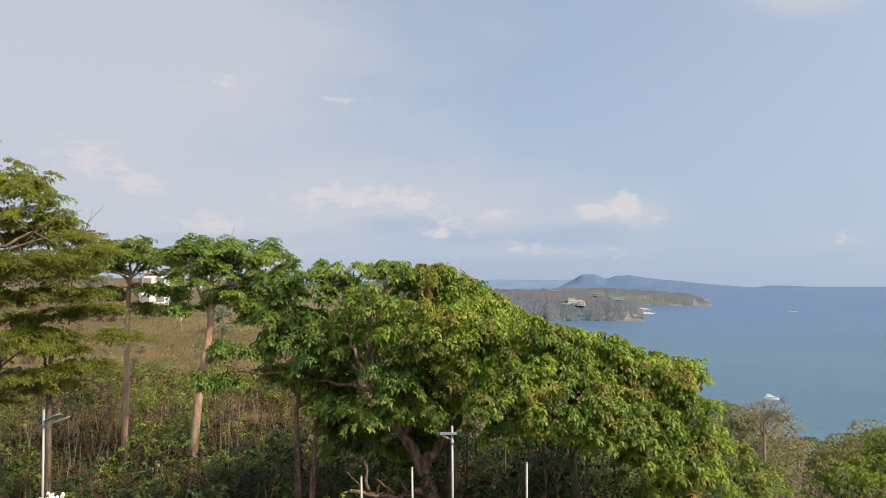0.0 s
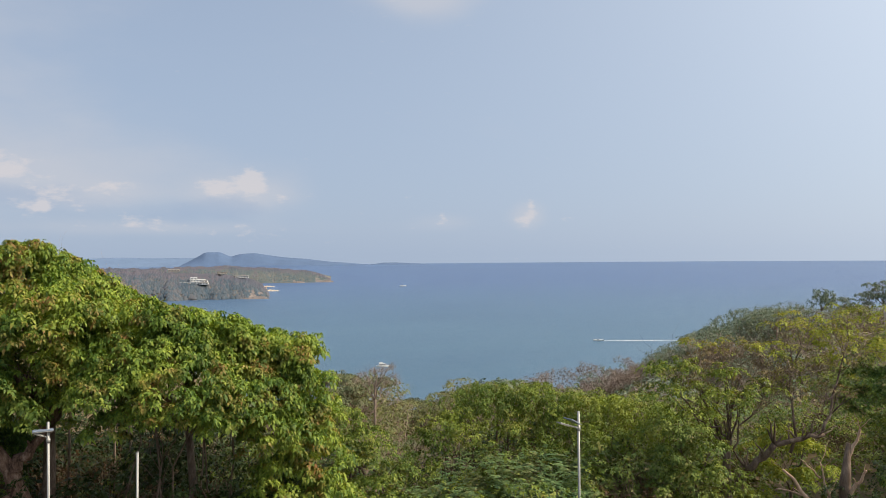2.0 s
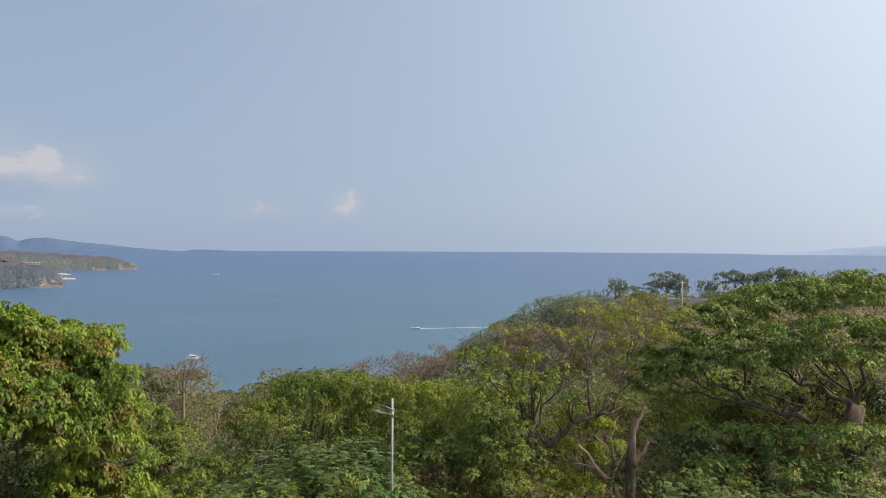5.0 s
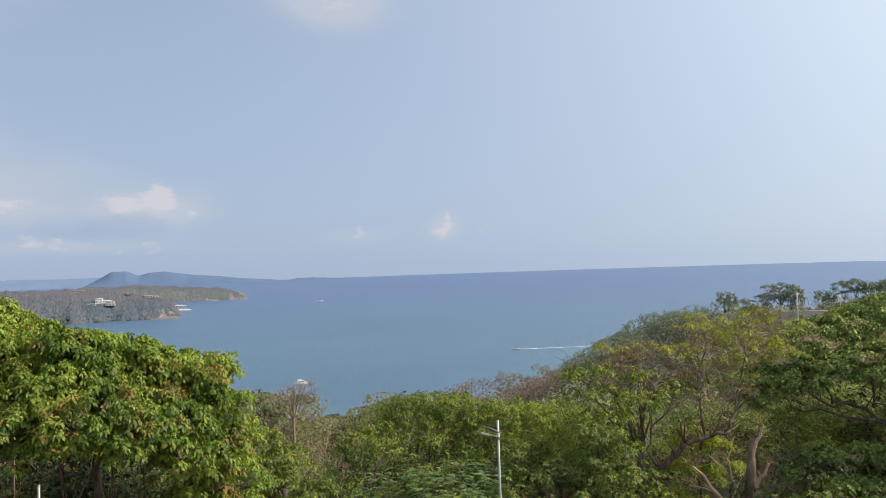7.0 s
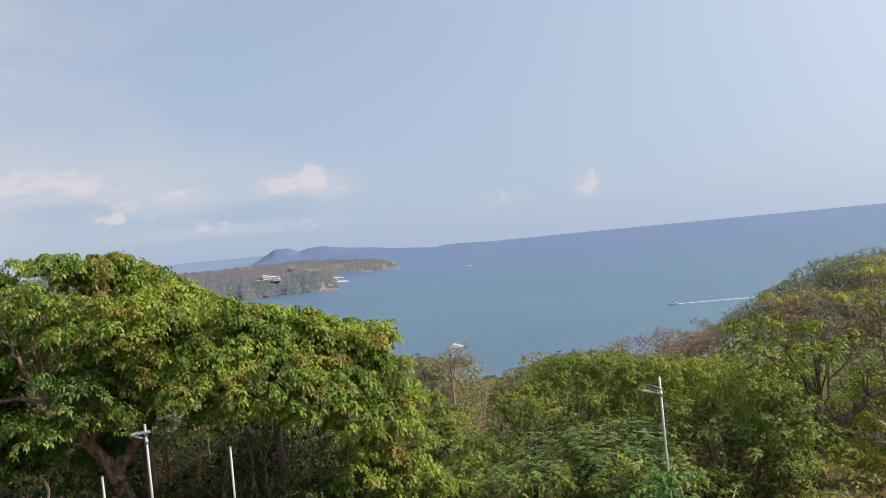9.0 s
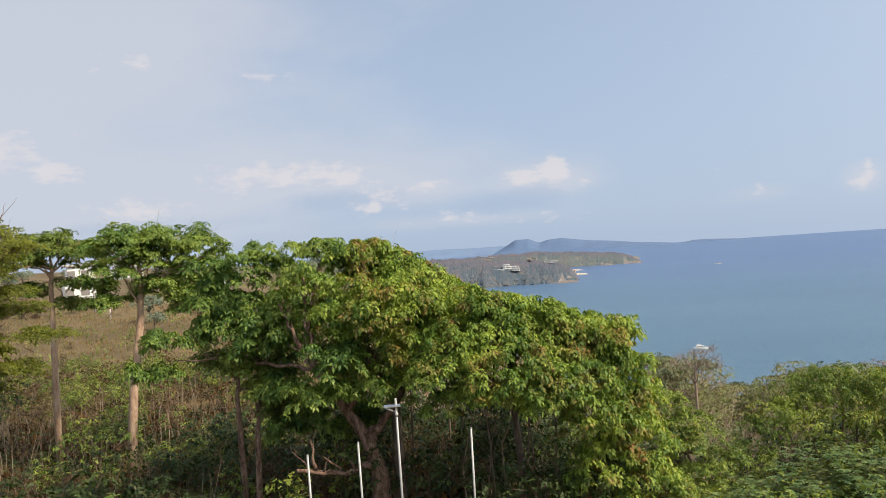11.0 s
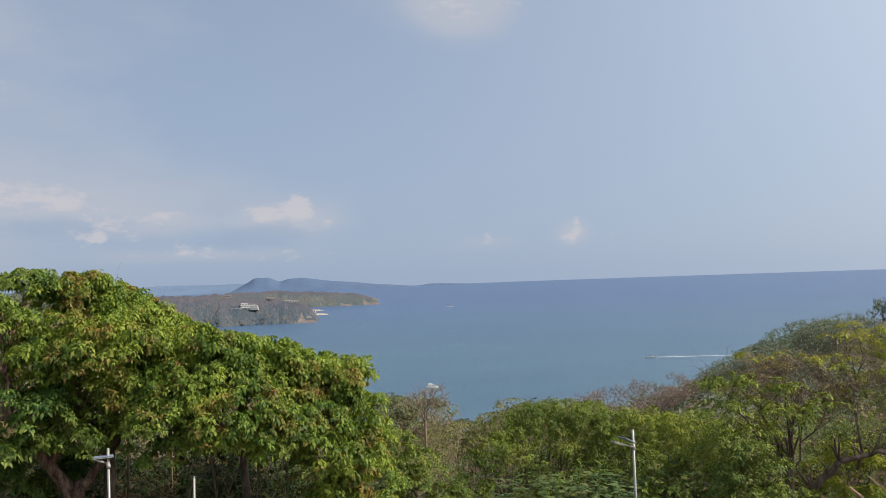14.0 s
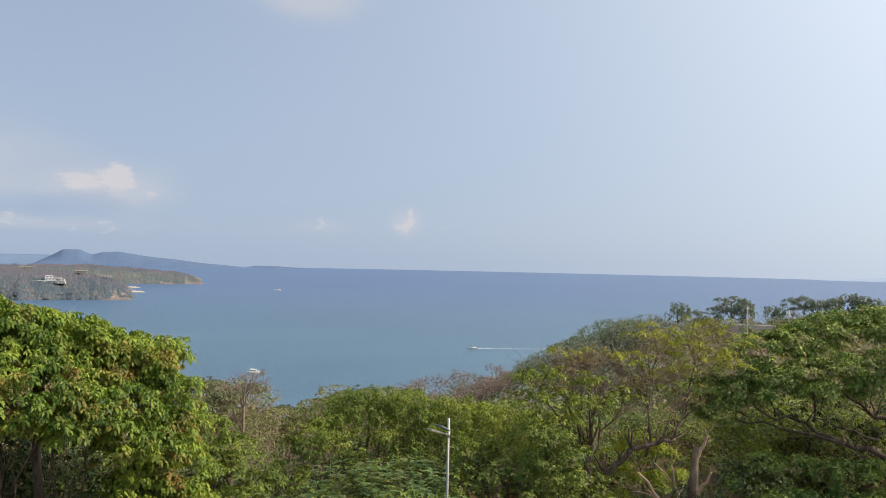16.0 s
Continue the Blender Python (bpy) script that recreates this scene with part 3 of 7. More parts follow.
def build_ground():
    verts, faces = [], []
    rings = [0.5] + list(np.linspace(4, 40, 19)) + list(np.linspace(45, 120, 16)) + list(np.linspace(130, 460, 23)) + [700, 1000, 1500]
    seg = 240
    for d in rings:
        for s in range(seg):
            a = -180 + 360 * s / seg
            p = spot(a, d)
            z = ground_level(p.x, p.y)
            if d > 460 and z < 45:
                z = -9
            verts.append((p.x, p.y, z))
    for i in range(len(rings) - 1):
        for s in range(seg):
            t = (s + 1) % seg
            faces.append((i * seg + s, i * seg + t, (i + 1) * seg + t, (i + 1) * seg + s))
    faces.append(tuple(range(seg))[::-1])
    g = new("ground", mesh_from("ground", verts, faces, M_GROUND, True))
    tagged(g, "dry brown hillside earth sloping down to the bay", "ground", kind="structure")


def build_sea():
    verts, faces = [(0, 0, 0)], []
    rings, seg = [120, 300, 700, 1500, 3000, 4930], 192
    for d in rings:
        for s in range(seg):
            verts.append(tuple(spot(360 * s / seg, d)))
    for s in range(seg):
        faces.append((0, 1 + (s + 1) % seg, 1 + s))
    for i in range(len(rings) - 1):
        for s in range(seg):
            t = (s + 1) % seg
            faces.append((1 + i * seg + s, 1 + i * seg + t, 1 + (i + 1) * seg + t, 1 + (i + 1) * seg + s))
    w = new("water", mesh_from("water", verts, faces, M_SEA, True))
    tagged(w, "calm blue open sea with fine ripples", "sea", kind="structure")


build_ground()
build_sea()


def build_headland(name, label, skyline, near, crest, far, seed, trees, leaf, cliff_from):
    """A wooded headland under a skyline of bearings and rises: steep seaward face, bare cliffs at its end, a canopy of low crowns."""
    verts, faces, nb, nr = [], [], 130, 16
    b0, b1 = skyline[0][0], skyline[-1][0]
    for i in range(nb + 1):
        b = b0 + (b1 - b0) * i / nb
        top = EYE + crest * math.tan(radians(float(np.interp(b, [q[0] for q in skyline], [q[1] for q in skyline])))) - 3.5
        top = max(0.0, top) * (1 + 0.07 * noise.noise(Vector((b * 1.9, seed, 0.3))))
        wob = 14 * noise.noise(Vector((b * 0.8, seed + 4.0, 1.0))) + 3 * noise.noise(Vector((b * 3.1, seed, 2.0)))
        for j in range(nr + 1):
            v = j / nr
            if v < 0.5:
                u = v / 0.5
                d, z = near + wob * (1 - u) + (crest - near) * u, top * (0.72 * min(1, u / 0.42) ** 0.8 + 0.28 * u)
            else:
                u = (v - 0.5) / 0.5
                d, z = crest + (far - crest) * u, top * (1 - u ** 3)
            z *= 1 + 0.10 * noise.noise(Vector((b * 2.3, v * 6, seed)))
            verts.append(spot(b, d + 2.5 * noise.noise(Vector((b * 2.2, v * 7, seed + 2.0))), z - 1.5 * (1 if v in (0, 1) else 0)))
    for i in range(nb):
        for j in range(nr):
            a = i * (nr + 1) + j
            faces.append((a, a + nr + 1, a + nr + 2, a + 1))
    root = thing(name, (0, 0, 0), label, "headland", kind="structure")
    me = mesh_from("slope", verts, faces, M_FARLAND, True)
    me.materials.append(M_CLIFF)
    for k, f in enumerate(me.polygons):
        b, v = b0 + (b1 - b0) * (k // nr) / nb, (k % nr) / nr
        bare = v < 0.06 + 0.13 * noise.noise(Vector((b * 5, v * 4, seed))) if b > cliff_from else v < 0.05 * (noise.noise(Vector((b * 4, 0, seed))) > 0.3)
        f.material_index = 1 if bare and v < 0.5 else 0
    part("slope", me, root)
    r = np.random.default_rng(seed)
    G = np.array(verts).reshape(nb + 1, nr + 1, 3)
    i, j = r.uniform(0, nb - 0.01, trees), nr * 0.56 * r.uniform(0, 1, trees) ** 1.1
    i0, j0 = i.astype(int), j.astype(int)
    fi, fj = (i - i0)[:, None], (j - j0)[:, None]
    C = (G[i0, j0] * (1 - fi) + G[i0 + 1, j0] * fi) * (1 - fj) + (G[i0, j0 + 1] * (1 - fi) + G[i0 + 1, j0 + 1] * fi) * fj
    bare = np.array([me.polygons[a * nr + c].material_index == 1 for a, c in zip(i0, j0)])
    ok = (C[:, 2] > 1.2) & (~bare | (r.random(trees) < 0.12))
    C, inland = C[ok], (j / nr)[ok] + r.normal(0, 0.08, int(ok.sum())) > 0.24
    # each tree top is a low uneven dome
    for name2, rows, mat2, text in (("canopy", C[~inland], leaf, "green forest canopy on the seaward face, hazed in its colour"), ("dry_canopy", C[inland], M_DRYCANOPY, "brownish dry-season canopy, tinted with haze")):
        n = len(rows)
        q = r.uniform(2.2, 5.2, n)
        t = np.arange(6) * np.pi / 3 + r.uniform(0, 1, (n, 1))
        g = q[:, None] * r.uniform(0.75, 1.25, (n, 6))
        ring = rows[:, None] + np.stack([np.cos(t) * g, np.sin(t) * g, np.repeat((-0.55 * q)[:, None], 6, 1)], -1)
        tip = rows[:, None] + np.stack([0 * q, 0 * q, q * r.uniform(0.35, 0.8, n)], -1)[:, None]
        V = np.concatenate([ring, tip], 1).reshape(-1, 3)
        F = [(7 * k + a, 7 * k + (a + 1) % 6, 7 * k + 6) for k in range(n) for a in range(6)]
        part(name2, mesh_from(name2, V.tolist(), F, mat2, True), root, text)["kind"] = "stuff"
    return root


NEAR_SKY = [(-6, -0.45), (2.7, -0.61), (4.7, -0.84), (6.7, -1.0), (9.2, -1.12), (10.9, -1.27), (12.6, -1.42), (13.6, -1.62), (14.3, -1.9), (14.65, -2.3), (14.85, -2.95)]
FAR_SKY = [(-2, -0.72), (4.7, -0.76), (6.7, -0.79), (9.2, -0.7), (11.7, -0.66), (13.0, -0.74), (15.2, -0.89), (17.3, -1.05), (18.4, -1.22), (19.0, -1.5), (19.5, -1.8)]
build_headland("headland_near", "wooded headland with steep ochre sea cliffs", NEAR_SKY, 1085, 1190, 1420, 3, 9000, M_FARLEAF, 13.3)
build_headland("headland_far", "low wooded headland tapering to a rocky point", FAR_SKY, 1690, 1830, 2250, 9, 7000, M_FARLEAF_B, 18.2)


def build_shore(name, label, b0, b1, d0, depth, z, mat, seed):
    """An uneven apron of sand or rock at the water's edge."""
    verts, faces, n = [], [], 26
    for i in range(n + 1):
        u = i / n
        b = b0 + (b1 - b0) * u
        w = depth * math.sin(math.pi * min(1, max(0.02, u))) ** 0.5
        k = 1 + 0.8 * noise.noise(Vector((u * 9, seed, 0)))
        for v, h in ((0.0, -0.6), (0.25, z * 0.5), (0.6, z), (1.0, z * 0.7), (1.3, -0.6)):
            verts.append(spot(b, d0 + w * k * v, h * (w / depth) ** 1.5 * (1 + 0.4 * noise.noise(Vector((u * 11, v * 3, seed))))))
    for i in range(n):
        for j in range(4):
            a = i * 5 + j
            faces.append((a, a + 5, a + 6, a + 1))
    ob = new(name, mesh_from(name, verts, faces, mat, True))
    tagged(ob, label, "shore", kind="structure")


build_shore("shore_rocks_near", "pale rock ledge at the foot of the headland", 13.2, 15.0, 1078, 14, 3.6, M_CLIFF, 1)
build_shore("shore_beach", "pale sand beach spit in the cove", 14.3, 15.75, 1300, 40, 1.6, M_SAND, 2)
build_shore("shore_beach_inner", "narrow pale sand strip behind the spit", 14.2, 15.4, 1480, 40, 1.6, M_SAND, 7)
build_shore("shore_rocks_far", "ochre rocks at the tip of the far headland", 18.7, 19.75, 1690, 20, 5.0, M_CLIFF, 5)
build_shore("shore_cove_far", "pale rock strip under the far headland", 16.6, 17.6, 1672, 14, 4.0, M_CLIFF, 8)


def build_far_hills(name, label, b0, b1, d, height, mat, seed):
    """Distant hills over the bay; height gives the skyline along the bearing."""
    verts, faces, n, m = [], [], 120, 8
    for i in range(n + 1):
        u = i / n
        b = b0 + (b1 - b0) * u
        h = height(b) * (1 + 0.015 * noise.noise(Vector((b * 4, seed, 0))) + 0.012 * noise.noise(Vector((b * 13, seed, 5.0))))
        for j in range(m + 1):
            v = j / m
            verts.append(spot(b, d + 260 * v, -2 + (h + 2) * math.sin(math.pi * 0.55 * v) ** 0.9))
    for i in range(n):
        for j in range(m):
            a = i * (m + 1) + j
            faces.append((a, a + m + 1, a + m + 2, a + 1))
    ob = new(name, mesh_from(name, verts, faces, mat, True))
    tagged(ob, label, "distant hills", kind="structure")


def bump_at(b, c, w, p=2.0):
    return math.exp(-abs((b - c) / w) ** p)


SKYLINE = [(8.6, 2), (9.3, 30), (10.06, 64), (10.3, 78), (10.5, 84), (11.45, 85), (11.7, 77), (12.0, 65), (12.25, 57), (12.6, 66), (13.0, 73), (13.96, 77), (15.16, 61), (16.0, 51), (17.7, 39), (19.45, 21), (21.2, 10), (22.3, 0)]


def main_range(b):
    """The skyline of the two hills and the long spur to the sea."""
    at = [float(np.interp(b + o, [q[0] for q in SKYLINE], [q[1] for q in SKYLINE])) for o in (-0.1, 0, 0.1)]
    return max(0.0, sum(at) / 3)


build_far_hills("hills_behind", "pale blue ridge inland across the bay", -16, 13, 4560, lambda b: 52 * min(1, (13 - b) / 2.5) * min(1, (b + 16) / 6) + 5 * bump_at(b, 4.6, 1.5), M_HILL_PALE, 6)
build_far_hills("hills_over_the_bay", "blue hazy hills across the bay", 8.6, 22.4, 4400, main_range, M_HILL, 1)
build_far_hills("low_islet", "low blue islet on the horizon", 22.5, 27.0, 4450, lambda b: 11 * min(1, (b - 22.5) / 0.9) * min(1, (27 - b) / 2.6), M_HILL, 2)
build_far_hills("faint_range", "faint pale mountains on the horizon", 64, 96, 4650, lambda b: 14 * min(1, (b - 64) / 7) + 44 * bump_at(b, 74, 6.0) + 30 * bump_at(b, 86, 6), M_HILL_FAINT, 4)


# ---- trees and scrub ----
def near_tree(name, base, blobs, limbs, trunk, label, leaf=M_BROAD, bark=M_BARK, unit_size=0.24, clump=0.6, density=1.0, per=24,
              style="whorl", count=7, flat=0.75, droop=0.45, slim=0.34, under=-0.35, twigs=3, seed=1, category="tree", hollow=0.6, fine_twigs=0, pad=0.0, dome=0.42):
    """One tree: trunk, limbs and a crown, all given in the world and stored relative to its base."""
    r = np.random.default_rng(seed)
    base = Vector(base)
    root = thing(name, base, label, category)
    pts, radii = trunk
    V, F = tube([Vector(p) - base for p in pts], radii, 12, 0.07, r)
    part("trunk", mesh_from("trunk", V, F, bark, True), root)
    for a, b, r0, r1, sag in limbs:
        limb_part("limb", Vector(a) - base, Vector(b) - base, r0, r1, root, bark, sag, 0.07, 7, 7, twigs, r)
    if blobs:
        B = [(x - base.x, y - base.y, z - base.z, R, f) for x, y, z, R, f in blobs]
        P, Q = pad_points(B, pad, density, per, under, dome, hollow, r) if pad else crown_points(B, clump, density, per, flat, under, hollow, r)
        size = unit_size * r.uniform(0.7, 1.3, len(P))
        V = leaf_quads(P, Q, size, count, droop, slim, 0.1, r) if style == "whorl" else frond_quads(P, Q, size, count, droop, r)
        part("crown", quads("crown", V, leaf), root)
        if fine_twigs:
            part("twig_haze", tris("twig_haze", twig_cloud(B, fine_twigs, 0.6, 0.009, r), M_TWIG), root, "bare grey-brown twigs")["kind"] = "stuff"
    return root


def mass(bearing, rise, distance, radius, flat=0.85):
    p = sight(bearing, rise, distance)
    return (p.x, p.y, p.z, radius, flat)


def on_ground(bearing, distance, sink=0.15):
    p = spot(bearing, distance)
    p.z = ground_level(p.x, p.y) - sink
    return p


# crowns' upper edge in the camera's view: bearing and angle over the eye's level
CROWN_VIEW_B = [-14, -11.9, -9.4, -7.4, -6.1, -4.6, -3.1, -1.9, -0.6, 0.7, 2, 3.6, 4.9, 6.2, 7.2, 9, 10.4, 12.2, 14.2, 16, 17.5, 18.2, 19, 20.4, 22.2, 24.2]
CROWN_VIEW_E = [0.6, 1.1, 1.9, 2.1, 1.1, 1.9, 0.9, 0.9, 1.1, 0.5, -0.1, -1.1, -2.1, -2.7, -3.2, -3.8, -3.85, -4.2, -5.1, -5.7, -5.8, -6.8, -8.2, -9.7, -11.1, -13.1]


def beneath(blobs, room=0.16):
    """Lowers leaf masses that would stand over the crowns' edge seen from the camera."""
    out = []
    for x, y, z, R, f in blobs:
        d, b = math.hypot(x, y), math.degrees(math.atan2(x, y))
        w = math.degrees(R / d) * 0.7
        line = min(float(np.interp(b + k * w, CROWN_VIEW_B, CROWN_VIEW_E)) + 0.3 * k * k for k in (-1, -0.5, 0, 0.5, 1))
        out.append((x, y, min(z, EYE + d * math.tan(radians(line)) - R * f - room), R, f))
    return out


def crest(b0, b1, step, distance, radius):
    """Leaf masses along the crowns' upper edge as seen from the camera."""
    return [mass(b, float(np.interp(b, CROWN_VIEW_B, CROWN_VIEW_E)) - math.degrees(radius * 0.95 / distance), distance + 0.5 * math.sin(b * 5), radius, 0.8) for b in np.arange(b0, b1, step)]


def big_spreading_tree():
    base = on_ground(-0.9, 23.5)
    fork, bend = sight(-1.7, -13.6, 23.5), sight(-5.3, -8.2, 23.2)
    # masses at 26.5 m are added unseen behind, to shade the crown's inside
    blobs = [mass(-9.6, -0.9, 24.5, 1.1), mass(-11.6, -1.2, 25, 0.9), mass(-7.2, 0.0, 24.5, 0.7), mass(-8.2, -4.6, 24.2, 1.3), mass(-11.0, -4.6, 24.5, 1.0), mass(-9.4, -6.8, 24, 1.0),
             mass(-5.6, -2.2, 23, 1.2), mass(-4.3, 0.9, 24, 0.42), mass(-5.2, 0.4, 24, 0.35), mass(-3.4, 0.0, 24, 0.4), mass(-12.6, -2.8, 25, 0.7),
             mass(-3.7, -8.2, 22, 0.9), mass(-7.4, -10.2, 23.5, 0.9), mass(-6.0, -10.6, 22.5, 0.7), mass(-8.4, -9.8, 24, 0.7),
             mass(-2.8, -5.0, 22.8, 0.9), mass(-5.6, -12.2, 24.0, 0.9), mass(-7.6, -12.4, 24.4, 0.8), mass(-3.4, -12.8, 24.6, 0.7), mass(-6.5, -4.5, 26.5, 1.7), mass(-9.5, -5.5, 26.5, 1.3), mass(-6.2, -7.2, 25.2, 1.3), mass(-3.6, -10.6, 25.0, 1.2), mass(-3.2, -7.6, 25.2, 1.3), mass(-8.2, -8.6, 25.4, 1.1),
             mass(-3.0, -10.4, 22.5, 0.7), mass(-1.2, -10.2, 22.6, 0.8), mass(-6.6, -11.0, 25, 1.0), mass(-1.6, -12.0, 25.2, 1.0), mass(-11.6, -3.6, 25.2, 1.0), mass(-12.4, -4.6, 25.4, 0.8), mass(-12.6, -6.0, 25, 0.5), mass(-14.2, -5.7, 24.8, 0.5, 0.5), mass(-15.8, -5.5, 24.8, 0.5, 0.5),
             mass(-15.4, -7.4, 24.8, 0.45, 0.5), mass(-17.4, -7.4, 24.8, 0.4, 0.5), mass(-10.8, -7.6, 25, 0.8), mass(-11.4, -3.0, 25.2, 0.8), mass(-9.4, -3.4, 24.8, 0.9)]
    q = random.Random(17)
    blobs = [(x, y, z, r * 0.78, f) for x, y, z, r, f in blobs]
    blobs += [(x + q.uniform(-1, 1) * r, y + q.uniform(-1, 1) * r, z + q.uniform(-0.5, 1.0) * r, r * q.uniform(0.28, 0.42), 0.7) for x, y, z, r, f in blobs for k in range(2)]
    limbs = [(fork, sight(0.3, -11.6, 23.4), 0.2, 0.1, 0.0), (bend, sight(-6.4, -6.0, 23.1), 0.1, 0.07, 0.0), (sight(-6.4, -6.0, 23.1), sight(-7.5, -3.2, 23.3), 0.07, 0.03, 0.02),
             (bend, sight(-5.5, -5.4, 23.2), 0.1, 0.06, 0.0), (sight(-5.5, -5.4, 23.2), sight(-4.4, -0.6, 23.8), 0.06, 0.025, 0.0), (sight(-5.5, -5.4, 23.2), sight(-5.6, -1.4, 23.4), 0.05, 0.03, 0.02),
             (sight(-1.2, -15.6, 23.4), sight(-7.0, -15.2, 22.6), 0.12, 0.06, 0.0), (sight(-3.1, -11.4, 23.5), sight(-0.4, -8.3, 23.2), 0.13, 0.06, 0.03), (sight(0.3, -11.6, 23.4), sight(1.4, -8.6, 23.4), 0.1, 0.05, 0.0),
             (sight(-5.6, -15.3, 22.8), sight(-5.9, -13.2, 22.8), 0.06, 0.025, 0.0), (bend, sight(-9.8, -7.2, 25), 0.07, 0.045, 0.0), (sight(-9.8, -7.2, 25), sight(-15.0, -6.5, 24.9), 0.045, 0.015, 0.03)]
    near_tree("spreading_tree", base, beneath(blobs, -0.3), limbs, ([base, sight(-0.95, -16.0, 23.5), fork, sight(-2.3, -12.5, 23.5), sight(-3.1, -11.4, 23.5), sight(-4.2, -9.3, 23.3), bend], [0.34, 0.27, 0.2, 0.17, 0.145, 0.12, 0.1]),
              "large spreading tree with light green leaf tufts and a leaning trunk", M_WHORL, M_REDBARK, 0.112, 0.27, 1.25, 16, seed=11, count=5, droop=0.6, slim=0.56, twigs=5, hollow=0.5, under=-0.5, pad=0.27, dome=0.75)
    base = on_ground(0.6, 24.2)
    hub = sight(0.6, -11.0, 24.2)
    # the two masses at 27 m are unseen, added to block light
    blobs = [mass(-2.2, -0.6, 24, 0.85), mass(-0.4, -0.7, 24.6, 1.05), mass(1.8, -1.6, 25, 1.25), mass(-2.0, -4.6, 22.8, 1.4), mass(4.0, -4.2, 24, 1.4), mass(5.4, -4.3, 26, 1.1), mass(0.8, -4.6, 22.6, 1.6),
             mass(-0.8, -8.0, 23.4, 1.3), mass(2.6, -8.0, 23.2, 1.3), mass(-2.6, -9.4, 23.6, 0.9), mass(1.0, -10.4, 23.4, 0.8), mass(0.5, -5.5, 27, 1.9), mass(4.0, -7.0, 27, 1.7)]
    limbs = [(hub, sight(b, e, d), 0.16, 0.05, 0.04) for b, e, d in ((-1.4, -3.0, 23.6), (1.6, -3.4, 24.4), (3.8, -5.6, 24), (-1.6, -7.0, 23.2), (2.4, -8.0, 23.4), (0.6, -4.6, 23))]
    near_tree("rounded_tree", base, beneath(blobs, -0.12) + crest(-2.2, 6.6, 0.95, 24, 0.62), limbs, ([base, sight(0.6, -15.5, 24.2), hub], [0.2, 0.17, 0.14]),
              "rounded dense tree with yellow-green leaves beside the dome tree", M_BROAD, M_BARK, 0.094, 0.23, 1.3, 17, seed=14, count=4, droop=0.7, slim=0.66, under=-0.5, hollow=0.68, pad=0.23, dome=0.9, twigs=5)


def dome_tree():
    base = on_ground(9.5, 22.5)
    # wide masses at 25 m and beyond are added unseen, shading the hollow
    blobs = [mass(9.2, -6.7, 22, 1.25), mass(6.2, -8.2, 21.5, 1.35), mass(12.2, -7.6, 22, 1.25), mass(14.8, -8.6, 22, 1.15),
             mass(17.0, -9.0, 22, 0.7), mass(17.3, -7.3, 22, 0.5), mass(16.0, -7.7, 22, 0.8), mass(18.4, -9.6, 22.2, 0.7), mass(18.0, -12.0, 22.4, 0.9), mass(9.0, -10.2, 20.8, 1.6), mass(13.2, -11.2, 21, 1.4), mass(4.4, -9.8, 21, 1.1),
             mass(16.2, -13.4, 21.5, 1.2), mass(18.2, -14.8, 22, 1.05), mass(14.9, -12.6, 20.8, 0.7), mass(11.6, -12.0, 20.6, 0.5), mass(7.4, -5.9, 24, 1.0), mass(6.8, -4.9, 25, 0.7),
             mass(16.4, -17.0, 21.5, 1.2), mass(15.4, -8.2, 22.4, 1.0), mass(9.5, -7.5, 25, 1.6), mass(4.6, -6.2, 24, 1.0), mass(19.0, -18.0, 22, 1.1),
             mass(3.9, -12.0, 21, 0.5), mass(6.6, -11.8, 20.6, 0.45), mass(8.4, -11.6, 20.4, 0.5), mass(10.6, -12.2, 20.4, 0.55), mass(5.6, -11.4, 20.6, 0.5), mass(13, -9.8, 25.5, 1.7)]
    hub = sight(9.4, -12.0, 23)
    limbs = [(hub, sight(b, e, d), 0.14, 0.05, 0.06) for b, e, d in ((9.2, -7.0, 22), (6.2, -8.2, 22), (12.2, -8.2, 22), (15.6, -10.0, 22), (4.6, -9.6, 21.6), (13.2, -12.0, 21.6))]
    limbs += [(on_ground(b, 22.0), sight(b + k, -11.0, 22.2), 0.035, 0.02, 0.0) for b, k in ((5.6, 0.4), (6.6, 0.6), (7.6, -0.5), (8.4, 0.7), (11.0, -0.6), (10.2, 0.3), (12.0, 0.4))]
    near_tree("dome_tree", base, beneath(blobs, -0.05) + crest(6.4, 18, 1.0, 22, 0.6), limbs, ([base, sight(9.7, -16, 22.8), hub], [0.14, 0.12, 0.1]),
              "dense dome-shaped tree with hanging yellow-green leaves", M_BROAD, M_BARK, 0.094, 0.23, 1.3, 17, seed=12, count=4, droop=0.7, slim=0.66, under=-0.3, hollow=0.68, pad=0.22, dome=0.9, twigs=5)


